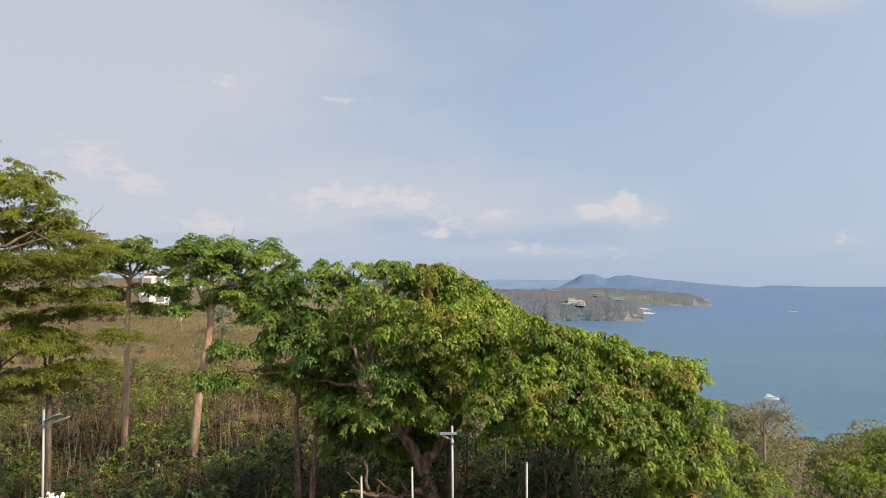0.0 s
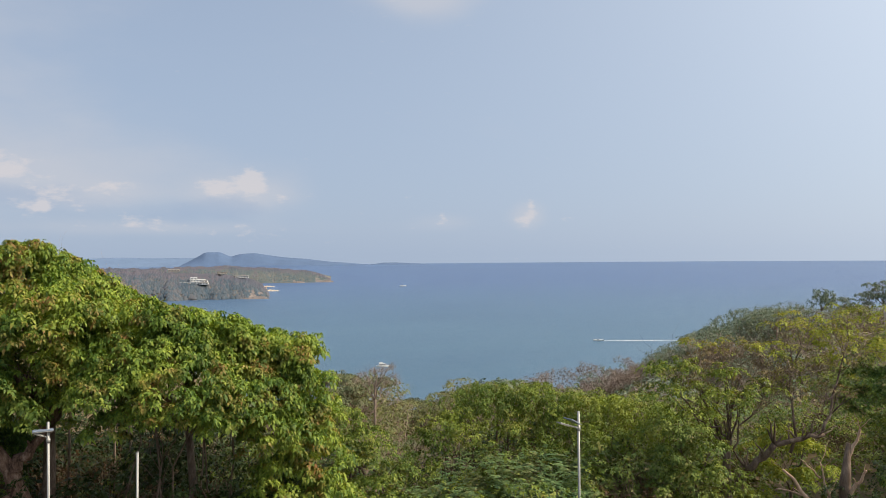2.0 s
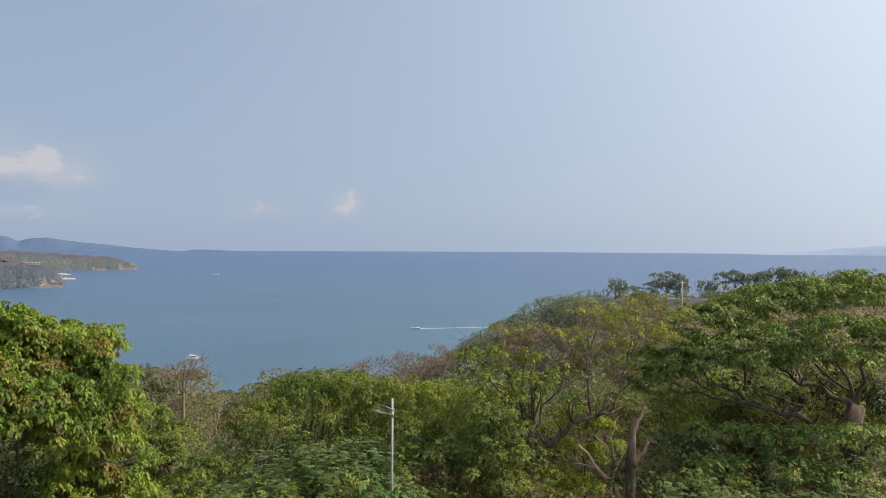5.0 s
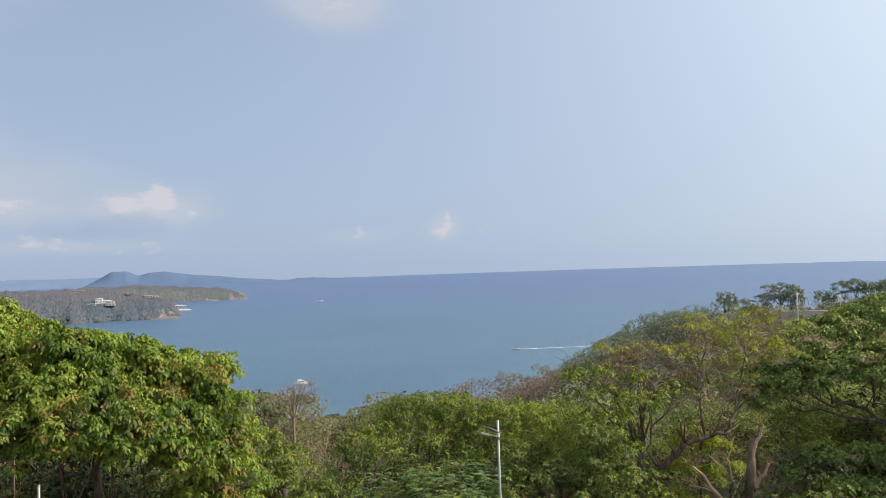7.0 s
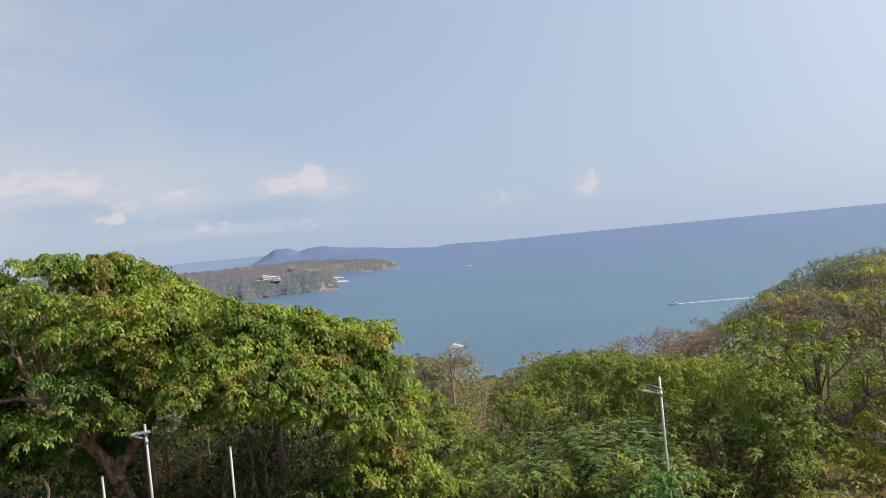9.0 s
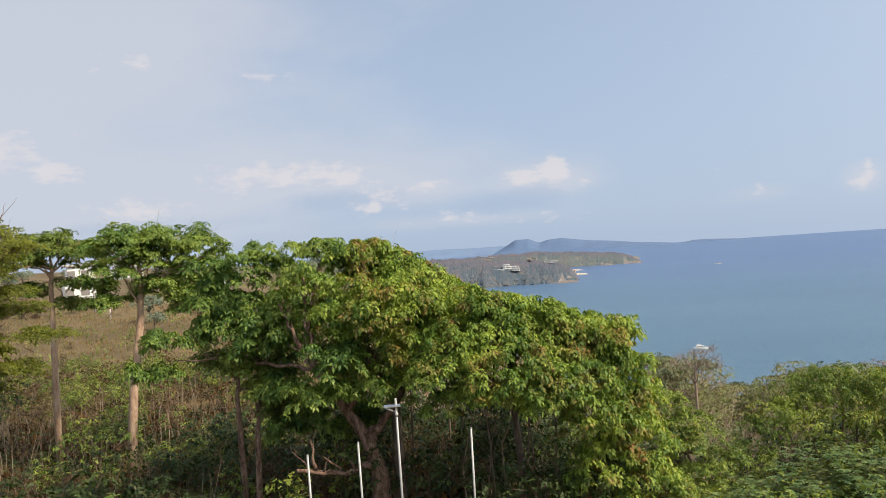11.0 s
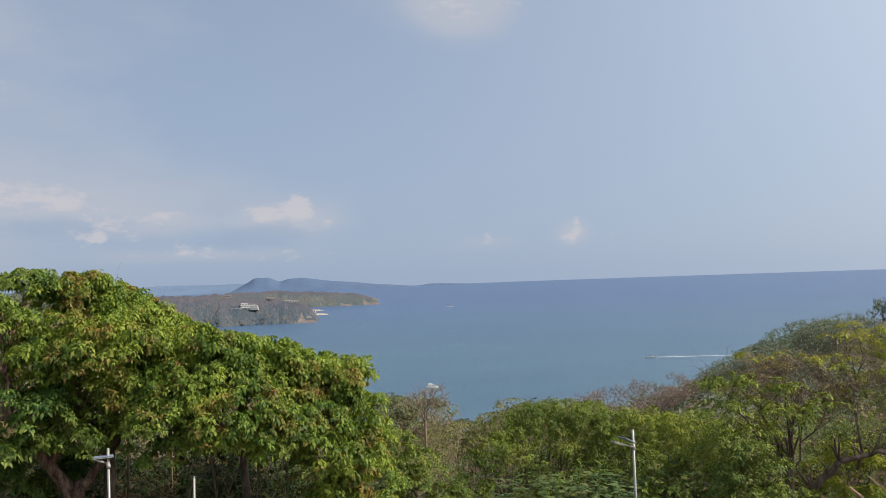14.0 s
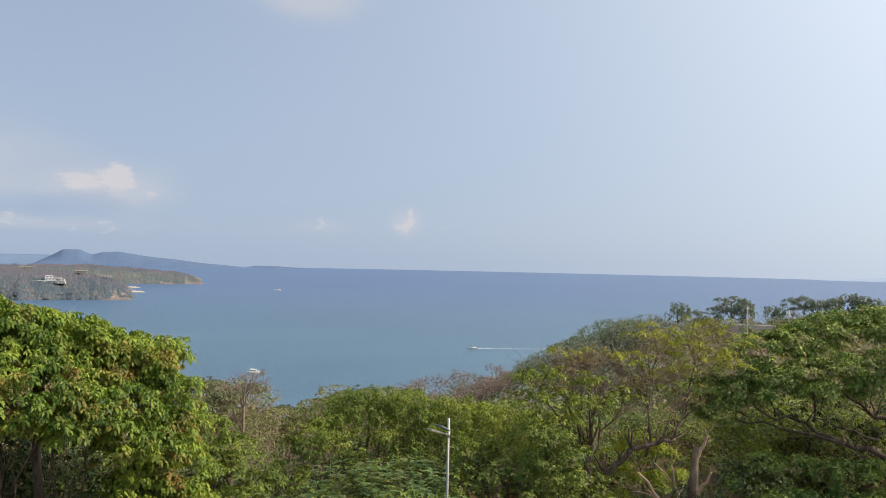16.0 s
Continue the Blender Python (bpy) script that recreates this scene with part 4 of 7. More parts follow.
def left_flat_tree():
    base = on_ground(-36.5, 30)
    hub = sight(-35.8, -5.0, 30)
    top = [(-31.6, 5.2), (-29.4, 5.6), (-28.0, 4.6), (-33.6, 5.6), (-30.6, 3.8), (-32.4, 3.4), (-27.2, 3.6), (-29.0, 3.2), (-30.2, 6.2), (-28.6, 6.0), (-26.8, 2.6), (-28.0, 2.2), (-30.0, 2.2)]
    tiers = [(-31.0, 1.8), (-29.4, 1.4), (-27.6, 1.6), (-26.4, 2.0), (-25.6, 3.2), (-24.8, 2.4), (-31.2, 0.6), (-28.8, 0.8), (-26.2, 0.8), (-30.0, -0.8), (-27.4, -0.6), (-25.2, -0.6), (-31.4, -2.2), (-28.8, -2.2),
             (-26.4, -2.0), (-24.4, -1.8), (-30.2, -3.8), (-27.8, -4.2), (-31.6, -4.6), (-26.0, -5.4), (-28.6, -6.0), (-24.8, -5.8), (-27.0, -6.8), (-23.8, -3.6), (-30.6, -7.4)]
    q = random.Random(4)
    blobs = [mass(b, e + 0.4, 30 + q.uniform(-1, 1), q.uniform(0.9, 1.3), 0.6) for b, e in top]
    flat = [mass(b + q.uniform(-0.5, 0.5), e - 0.3, 28 + q.uniform(-1.4, 1.4), q.uniform(1.0, 1.5), q.uniform(0.18, 0.34)) for b, e in tiers]
    limbs = [(hub, sight(-30.6, -1.6, 28.6), 0.22, 0.08, 0.06), (hub, sight(-28.0, 1.8, 29), 0.2, 0.06, 0.08), (hub, sight(-31.5, 4.8, 30), 0.22, 0.07, 0.05),
             (sight(-36.2, -9.0, 30), sight(-29.0, -5.6, 27.5), 0.26, 0.07, -0.05), (sight(-31.6, -1.8, 28.8), sight(-26.2, -1.0, 28.4), 0.1, 0.04, 0.05),
             (sight(-31.0, 2.4, 28), sight(-24.6, 3.5, 28.6), 0.07, 0.02, 0.02), (sight(-31.0, 1.4, 28), sight(-27.4, 3.2, 28.4), 0.06, 0.02, 0.02)]
    near_tree("layered_tree", base, blobs, limbs, ([base, sight(-36.3, -11, 30), hub], [0.5, 0.42, 0.3]),
              "tall layered tree with flat tiers of bright feathery leaves", M_TIER, M_BARK, 0.104, 0.34, 1.3, 17, "whorl", 4, 0.5, 0.35, 0.62, seed=13, twigs=6, hollow=0.3, under=-0.8, pad=0.32, dome=0.4)
    root = bpy.data.objects["layered_tree"]
    r = np.random.default_rng(15)
    B = [(x - base.x, y - base.y, z - base.z, R, f) for x, y, z, R, f in flat]
    P, Q = pad_points(B, 0.3, 1.3, 15, -0.8, 0.25, 0.15, r)
    part("lower_foliage", quads("lower_foliage", leaf_quads(P, Q, 0.09 * r.uniform(0.7, 1.3, len(P)), 4, 0.3, 0.6, 0.1, r), M_OLIVE), root, "flat tiers of olive leaves")
    part("twig_haze", tris("twig_haze", twig_cloud(B, 900, 0.8, 0.014, r), M_BARK), root, "bare brown twigs")["kind"] = "stuff"


def slim_tree(bearing, distance, foot, fork, tops, lean, label, seed, leaf=M_SCRUB, bark=M_PALEBARK, girth=1.0):
    base = on_ground(bearing + lean, distance)
    f = sight(bearing, fork, distance)
    mid = sight(bearing + lean * 0.55, (fork + foot) / 2 - 0.5, distance)
    q = random.Random(seed)
    blobs = []
    for b, e, d, R, fl in tops:
        for k in range(6):
            blobs.append(mass(b + q.uniform(-1.3, 1.3) * R, e + q.uniform(-1.0, 0.15) * R, d + q.uniform(-0.9, 0.9) * R, R * q.uniform(0.45, 0.75), q.uniform(0.3, 0.6)))
    high = sight(bearing, max(t[1] for t in tops) - 0.9, distance)
    limbs = [(f.lerp(high, q.uniform(0.0, 0.75)), sight(b, e - 0.3, d), 0.055, 0.018, 0.06) for b, e, d, R, fl in tops[:9]]
    near_tree("slim_tree", base, blobs, limbs, ([base, mid, f, f.lerp(high, 0.5) + Vector((0.08, 0, 0)), high], [q * girth for q in (0.145, 0.125, 0.1, 0.07, 0.03)]), label, leaf, bark, 0.112, 0.36, 1.0, 18,
              "whorl", 4, 0.5, 0.4, 0.62, seed=seed, twigs=5, hollow=0.15, under=-0.9, pad=0.3, dome=0.4)


def bare_sapling(b, rise, d, spread, seed):
    base, top = on_ground(b, d), sight(b, rise, d)
    q = random.Random(seed)
    stem = [base, base.lerp(top, 0.5) + Vector((0.1, 0, 0)), base.lerp(top, 0.8)]
    ends = [sight(b + q.uniform(-spread, spread), rise - q.uniform(0, 1.6), d + q.uniform(-0.5, 0.5)) for k in range(7)]
    near_tree("bare_sapling", base, [], [(base.lerp(top, q.uniform(0.55, 0.8)), e, 0.018, 0.006, 0.03) for e in ends], (stem, [0.05, 0.035, 0.022]), "thin leafless grey sapling rising behind the rounded crown", bark=M_TWIG, seed=seed, twigs=2)
    B = [(e.x - base.x, e.y - base.y, e.z - base.z - 0.25, 0.4, 0.9) for e in ends]
    part("twig_haze", tris("twig_haze", twig_cloud(B, 420, 0.3, 0.009, np.random.default_rng(seed)), M_TWIG), bpy.data.objects[[o.name for o in bpy.data.objects if o.name.startswith("bare_sapling")][-1]], "fine bare twigs")["kind"] = "stuff"


big_spreading_tree()
dome_tree()
bare_sapling(1.6, 0.1, 28, 1.1, 91)
bare_sapling(4.4, -0.8, 29, 0.7, 92)
bare_sapling(5.4, -1.4, 29, 0.7, 93)
left_flat_tree()
slim_tree(-22.5, 37, -11.3, -0.6, [(-23.4, 2.0, 37, 1.2, 0.5), (-21.2, 2.4, 37, 1.3, 0.45), (-22.4, 2.6, 37.5, 1.2, 0.4), (-24.6, 1.2, 36.5, 1.0, 0.4), (-20.2, 1.6, 36.5, 1.0, 0.4), (-25.6, 1.6, 37, 0.9, 0.4),
                                   (-20.6, -0.4, 36.6, 0.8, 0.45), (-23.8, -0.6, 37, 0.8, 0.4), (-21.6, -1.8, 37, 0.5, 0.5)], -0.2, "slim pale-trunked tree with a flat dark green crown", 21, M_SCRUB)
slim_tree(-17.05, 34, -12.2, -3.4, [(-19.0, 2.2, 34, 1.1, 0.5), (-17.4, 2.6, 34, 1.1, 0.4), (-15.8, 2.7, 34, 1.2, 0.45), (-14.2, 2.5, 34.5, 1.2, 0.4), (-12.7, 1.9, 34, 1.0, 0.4), (-11.7, 1.0, 34, 0.8, 0.4),
                                    (-18.6, 0.6, 33.6, 0.9, 0.4), (-15.0, 0.8, 33.6, 1.0, 0.4), (-13.2, 0.2, 34, 0.9, 0.4), (-19.4, -0.6, 33.6, 0.7, 0.4), (-14.0, -1.4, 33.8, 0.8, 0.5), (-16.6, 1.2, 34.6, 0.9, 0.4),
                                    (-12.4, -1.0, 34, 0.8, 0.5), (-16.6, -4.6, 33, 0.45, 0.5), (-18.6, -1.5, 34, 0.9, 0.35), (-15.0, -0.4, 34, 1.1, 0.35), (-13.0, -1.6, 33.6, 1.0, 0.4), (-16.5, -0.8, 34.4, 1.0, 0.35),
                                    (-12.2, -2.2, 34, 0.8, 0.4), (-19.6, -2.0, 33.6, 0.7, 0.35), (-14.4, -2.6, 33.8, 0.6, 0.4)], -1.4, "slim leaning tree with pale bark and a flat green crown", 22, M_WHORL, girth=1.4)


def sparse_tree():
    def at(b, e, d):
        return sight(b, e, d * 0.8)

    base = on_ground(48.0, 26.4)
    fork = at(48.2, -16.2, 33)
    hub = at(48.5, -12.6, 33)
    ends = [(43.9, -8.6, 32, 0.6, 0.5), (45.4, -8.5, 32.5, 0.7, 0.5), (44.4, -10.0, 32, 0.7, 0.5), (46.6, -9.8, 32.5, 0.8, 0.5), (48.4, -8.6, 32.4, 0.6, 0.5), (48.7, -10.6, 32, 0.8, 0.5),
            (50.8, -9.4, 33, 0.7, 0.5), (46.0, -11.8, 31.6, 0.8, 0.5), (52.5, -5.2, 35, 0.7, 0.6), (53.8, -6.0, 35, 0.8, 0.5), (55.6, -4.9, 35, 0.8, 0.5), (57.6, -5.0, 35.4, 0.8, 0.5), (56.4, -6.4, 34.6, 0.8, 0.5),
            (51.6, -6.6, 34.5, 0.6, 0.5), (50.2, -7.0, 34, 0.5, 0.5), (53.6, -8.0, 33.6, 0.7, 0.5), (45.9, -6.7, 33.5, 0.4, 0.5), (47.8, -6.9, 34, 0.5, 0.5), (58.2, -6.6, 34.6, 0.6, 0.5)]
    bare = [(48.2, -7.4, 34), (49.6, -6.8, 34.5), (50.6, -7.8, 34), (47.4, -8.0, 34), (51.6, -8.6, 33.4)]
    limbs = [(fork.lerp(hub, 0.45 + 0.08 * k), at(b, e, d), 0.045, 0.011, 0.04) for k, (b, e, d, R, f) in enumerate(ends[:6] + [ends[7]])]
    limbs += [(hub.lerp(fork, 0.1 * k), at(*q), 0.04, 0.009, 0.05) for k, q in enumerate(bare)]
    limbs += [(at(48.9, -15.8, 33), at(51.4, -13.1, 32.6), 0.13, 0.1, -0.02), (at(51.4, -13.1, 32.6), at(54.5, -12.2, 33), 0.095, 0.06, 0.02), (at(54.3, -12.3, 33), at(56.0, -6.0, 34), 0.055, 0.016, 0.0),
              (at(52.4, -13.6, 33), at(53.2, -6.6, 34), 0.055, 0.016, 0.0), (at(53.2, -9.0, 33.4), at(51.8, -5.6, 34.6), 0.04, 0.015, 0.0)]
    near_tree("sparse_tree", base, [mass(b, e, d * 0.8, R * 1.3, 0.7) for b, e, d, R, f in ends[8:]], limbs, ([base, at(48.05, -18, 33), fork, at(48.3, -14.5, 33), hub], [0.25, 0.22, 0.19, 0.12, 0.09]),
              "half-bare tree with a long crooked limb and sparse yellow-green leaves", M_LIME, M_BARK, 0.095, 0.2, 0.62, 10, "whorl", 4, 0.6, 0.35, 0.5, seed=31, twigs=9, hollow=0.3, under=-0.7, fine_twigs=1300, pad=0.26, dome=0.25)
    root = bpy.data.objects["sparse_tree"]
    B = [mass(b, e, d * 0.8, 0.9, 0.5) for b, e, d in bare + [(46.4, -7.8, 33.5), (49.0, -8.8, 33.6), (52.6, -8.2, 33.8), (47.6, -7.2, 34), (46.8, -8.9, 33), (51.6, -9.6, 33.4), (54.6, -7.6, 34), (50.2, -10.4, 33), (54.4, -9.6, 33.4)]]
    B = [(x - base.x, y - base.y, z - base.z, R, f) for x, y, z, R, f in B]
    r = np.random.default_rng(36)
    G = [(x - base.x, y - base.y, z - base.z, R, f) for x, y, z, R, f in (mass(b, e, d * 0.8, R * 1.1, 0.6) for b, e, d, R, f in ends[:8])]
    P, Q = pad_points(G, 0.22, 0.62, 10, -0.6, 0.5, 0.4, r)
    part("green_tuft", quads("green_tuft", leaf_quads(P, Q, 0.1 * r.uniform(0.7, 1.3, len(P)), 4, 0.5, 0.55, 0.1, r), M_FRESH), root, "fresh green leaf tufts")
    P, Q = pad_points(B, 0.2, 0.5, 7, -0.8, 0.25, 0.2, r)
    part("dry_tuft", quads("dry_tuft", leaf_quads(P, Q, 0.075 * r.uniform(0.7, 1.3, len(P)), 3, 0.4, 0.5, 0.1, r), M_BLUSH), root, "pinkish-brown withered leaf tips")
    part("twig_veil", tris("twig_veil", twig_cloud(B, 2600, 0.5, 0.007, r), M_TWIG), root, "bare grey-brown twigs")["kind"] = "stuff"


def broken_tree():
    base = on_ground(55.6, 24.5)
    top = sight(55.9, -12.6, 24.5)
    near_tree("broken_tree", base, [], [], ([base, sight(55.6, -18, 24.5), sight(55.7, -15, 24.5), top], [0.2, 0.175, 0.15, 0.06]),
              "dead broken tree with bare pale branches", bark=M_BARK, seed=32, twigs=2)
    root = bpy.data.objects["broken_tree"]
    q = np.random.default_rng(35)
    for a, b, r0, r1 in ((sight(55.8, -14.0, 24.5), sight(56.6, -11.6, 24.5), 0.08, 0.028), (sight(55.4, -18.6, 24.5), sight(51.9, -14.7, 24.0), 0.10, 0.035),
                         (sight(55.7, -16.2, 24.5), sight(56.9, -14.2, 24.1), 0.08, 0.03), (sight(55.3, -18.0, 24.5), sight(54.2, -14.0, 24.3), 0.05, 0.02),
                         (sight(54.2, -15.0, 24.3), sight(53.0, -13.9, 24.1), 0.03, 0.012), (sight(53.4, -16.2, 24.2), sight(51.4, -16.0, 24.0), 0.03, 0.012)):
        limb_part("bare_branch", a - base, b - base, r0, r1, root, M_PALEBARK, 0.02, 0.05, 6, 7, 2, q)


def rain_tree():
    base = on_ground(71.5, 33)
    tiers = [(55.6, -9.6, 31.4, 0.9, 0.6), (56.6, -8.7, 31.6, 1.1, 0.55), (58.3, -7.2, 32, 1.4, 0.5), (60.4, -6.0, 32.4, 1.6, 0.5), (62.8, -5.2, 33, 1.7, 0.5), (65.4, -4.4, 33.4, 1.8, 0.5),
             (68.2, -3.8, 33.6, 1.9, 0.5), (71.2, -3.6, 33.6, 2.0, 0.5), (59.0, -8.6, 31, 1.0, 0.5), (61.2, -7.8, 31, 1.2, 0.45), (63.8, -7.2, 30.8, 1.3, 0.45), (66.6, -6.6, 30.8, 1.4, 0.45), (69.4, -6.2, 30.6, 1.5, 0.5),
             (72.4, -6.4, 30.4, 1.5, 0.5), (59.6, -9.0, 34.6, 1.0, 0.5), (62.0, -8.8, 35.4, 1.2, 0.5), (64.6, -8.4, 36, 1.3, 0.5), (67.4, -8.2, 36, 1.3, 0.5), (70.4, -8.0, 36, 1.4, 0.5), (62.0, -5.6, 36, 1.7, 0.5), (66.4, -4.4, 37, 1.8, 0.5), (70.4, -3.8, 37, 1.9, 0.5),
             (55.4, -10.6, 31, 0.7, 0.6), (57.2, -10.0, 30.8, 0.8, 0.55), (58.6, -9.4, 30.4, 0.8, 0.5), (61.4, -8.8, 30, 0.9, 0.45), (64.4, -8.2, 29.8, 0.9, 0.45), (67.4, -7.8, 29.6, 1.0, 0.45), (70.6, -7.6, 29.4, 1.0, 0.45)]
    low = [(58.4, -14.6, 28.6, 0.8, 0.5), (60.4, -13.4, 29, 0.9, 0.45), (62.6, -13.2, 29, 1.0, 0.45), (65.2, -13.4, 28.6, 1.1, 0.45), (68.0, -13.0, 28.4, 1.1, 0.45), (70.6, -12.6, 28.2, 1.1, 0.45), (61.0, -15.4, 27.6, 1.0, 0.5),
           (63.8, -15.6, 27.4, 1.1, 0.5), (66.6, -15.4, 27.2, 1.1, 0.5), (69.4, -15.6, 27, 1.1, 0.5), (59.6, -17.0, 26.6, 0.9, 0.5), (62.4, -17.6, 26.4, 1.0, 0.5), (65.4, -17.8, 26.2, 1.1, 0.5), (68.4, -18.0, 26, 1.1, 0.5)]
    hub, low_hub = sight(70.4, -10.6, 32.6), sight(69.9, -12.6, 32.2)
    limbs = [(hub, sight(66.6, -9.2, 31.8), 0.17, 0.11, 0.02), (sight(66.6, -9.2, 31.8), sight(63.6, -7.0, 31.8), 0.09, 0.03, 0.03), (low_hub, sight(65.2, -11.3, 31.2), 0.19, 0.13, 0.0),
             (sight(65.2, -11.3, 31.2), sight(60.3, -9.9, 31), 0.12, 0.06, 0.03), (sight(65.3, -11.4, 31.1), sight(58.4, -10.4, 30.8), 0.11, 0.04, 0.02), (sight(63.4, -10.2, 31.1), sight(63.4, -7.4, 31.4), 0.085, 0.04, 0.0),
             (sight(60.3, -9.9, 31), sight(57.6, -8.2, 31.4), 0.06, 0.02, 0.02), (sight(67.2, -10.9, 31.6), sight(62.8, -9.6, 30.8), 0.09, 0.03, 0.03), (low_hub, sight(64.6, -12.6, 30), 0.12, 0.05, -0.02),
             (sight(64.6, -12.6, 30), sight(60.6, -13.4, 29), 0.06, 0.02, 0.0), (hub, sight(68.6, -6.6, 32), 0.13, 0.05, 0.03), (hub, sight(66.0, -6.4, 33.4), 0.11, 0.04, 0.04), (low_hub, sight(67.4, -13.2, 29), 0.1, 0.04, 0.0),
             (sight(61.0, -10.1, 31), sight(60.4, -7.4, 31.6), 0.06, 0.025, 0.0), (sight(59.4, -10.3, 30.9), sight(56.8, -9.6, 31.2), 0.05, 0.02, 0.02), (hub, sight(71.4, -5.4, 32), 0.13, 0.05, 0.03)]
    limbs = [(a, b, r0 * 0.66, r1 * 0.7, sag) for a, b, r0, r1, sag in limbs]
    near_tree("rain_tree", base, [mass(*t) for t in tiers], limbs, ([base, sight(71.0, -15, 33), low_hub, hub], [0.6, 0.5, 0.36, 0.3]),
              "broad rain tree with dense dark green umbrella crown and bare limbs", M_RAIN, M_BARK, 0.108, 0.36, 1.25, 23, "whorl", 4, 0.6, 0.45, 0.62, seed=33, twigs=7, under=-0.05, hollow=0.72, pad=0.34, dome=0.55)
    root = bpy.data.objects["rain_tree"]
    r = np.random.default_rng(37)
    B = [(x - base.x, y - base.y, z - base.z, R, f) for x, y, z, R, f in (mass(*t) for t in low)]
    P, Q = pad_points(B, 0.32, 1.0, 22, -0.3, 0.45, 0.5, r)
    part("lower_sprays", quads("lower_sprays", leaf_quads(P, Q, 0.12 * r.uniform(0.7, 1.3, len(P)), 4, 0.45, 0.6, 0.1, r), M_RAIN), root, "low drooping green sprays")


sparse_tree()
broken_tree()
rain_tree()
slim_tree(-10.9, 25.5, -17, -9.6, [(-10.2, -7.2, 25.5, 0.8, 0.6), (-11.8, -6.6, 25.5, 0.8, 0.6), (-9.2, -8.6, 25, 0.6, 0.6)], 0.2, "slim dark-trunked tree under the spreading crown", 23, M_SCRUB, M_REDBARK, 0.75)
slim_tree(-9.6, 25, -18, -12.0, [(-9.0, -9.2, 25, 0.7, 0.6), (-8.2, -10.4, 25, 0.6, 0.6)], -0.3, "slim reddish-trunked sapling under the spreading crown", 24, M_SCRUB, M_REDBARK, 0.8)
slim_tree(-27.3, 28, -16, -6.0, [(-27.0, -3.6, 28, 0.9, 0.4), (-28.4, -3.0, 28, 0.9, 0.4), (-25.8, -4.4, 28, 0.8, 0.4)], 0.0, "slim straight tree with brown bark in the scrub", 25, M_OLIVE, M_BARK, 0.8)

# ---- lower growth: prototypes set out again and again ----


def plant(name, label, category, blobs, leaf, unit_size, clump, density, per, style, count, flat, bark=M_TWIG_DARK, height=0.0, stems=5, droop=0.4, slim=0.6, seed=1, fine=0, hollow=0.5, girth=0.05, twig=(0.8, 0.012), pad=0.0):
    """A shrub or far tree round the origin, standing on z = 0."""
    r = np.random.default_rng(seed)
    root = thing(name, (0, 0, 0), label, category, group=label)
    if height:
        V, F = tube(bent((0, 0, -0.4), (r.normal(0, 0.2), r.normal(0, 0.2), height), 4, 0, 0.04, r), [girth * 1.5, girth * 1.2, girth, girth * 0.9, girth * 0.8], 6, 0.03, r)
        part("trunk", mesh_from("trunk", V, F, bark, True), root)
    pieces = []
    for k in range(stems):
        b = blobs[k % len(blobs)]
        end = Vector((b[0], b[1], b[2])) + Vector(r.normal(0, 0.25, 3)) * b[3]
        w = bent((r.normal(0, 0.1), r.normal(0, 0.1), height * 0.92 - (0.3 if not height else 0)), end, 5, 0.05, 0.06, r)
        pieces.append(tube(w, [girth * 0.7 * (1 - 0.8 * j / 5) for j in range(6)], 4, 0, r))
    V, F = join(pieces)
    part("branching", mesh_from("branching", V, F, bark, True), root)
    if fine:
        part("twig_haze", tris("twig_haze", twig_cloud(blobs, fine, twig[0], twig[1], r), bark), root)["kind"] = "stuff"
    P, Q = pad_points(blobs, pad, density, per, -0.2, 0.4, hollow, r) if pad else crown_points(blobs, clump, density, per, flat, -0.3, hollow, r)
    size = unit_size * r.uniform(0.7, 1.3, len(P))
    V = leaf_quads(P, Q, size, count, droop, slim, 0.1, r, True) if style == "whorl" else frond_quads(P, Q, size, count, droop, r, True)
    part("crown", leaves("crown", V, leaf), root)
    return root


def ball_set(r, n, spread, low, high, r0, r1, flat=0.8):
    return [(r.normal(0, spread), r.normal(0, spread), r.uniform(low, high), r.uniform(r0, r1), flat) for k in range(n)]


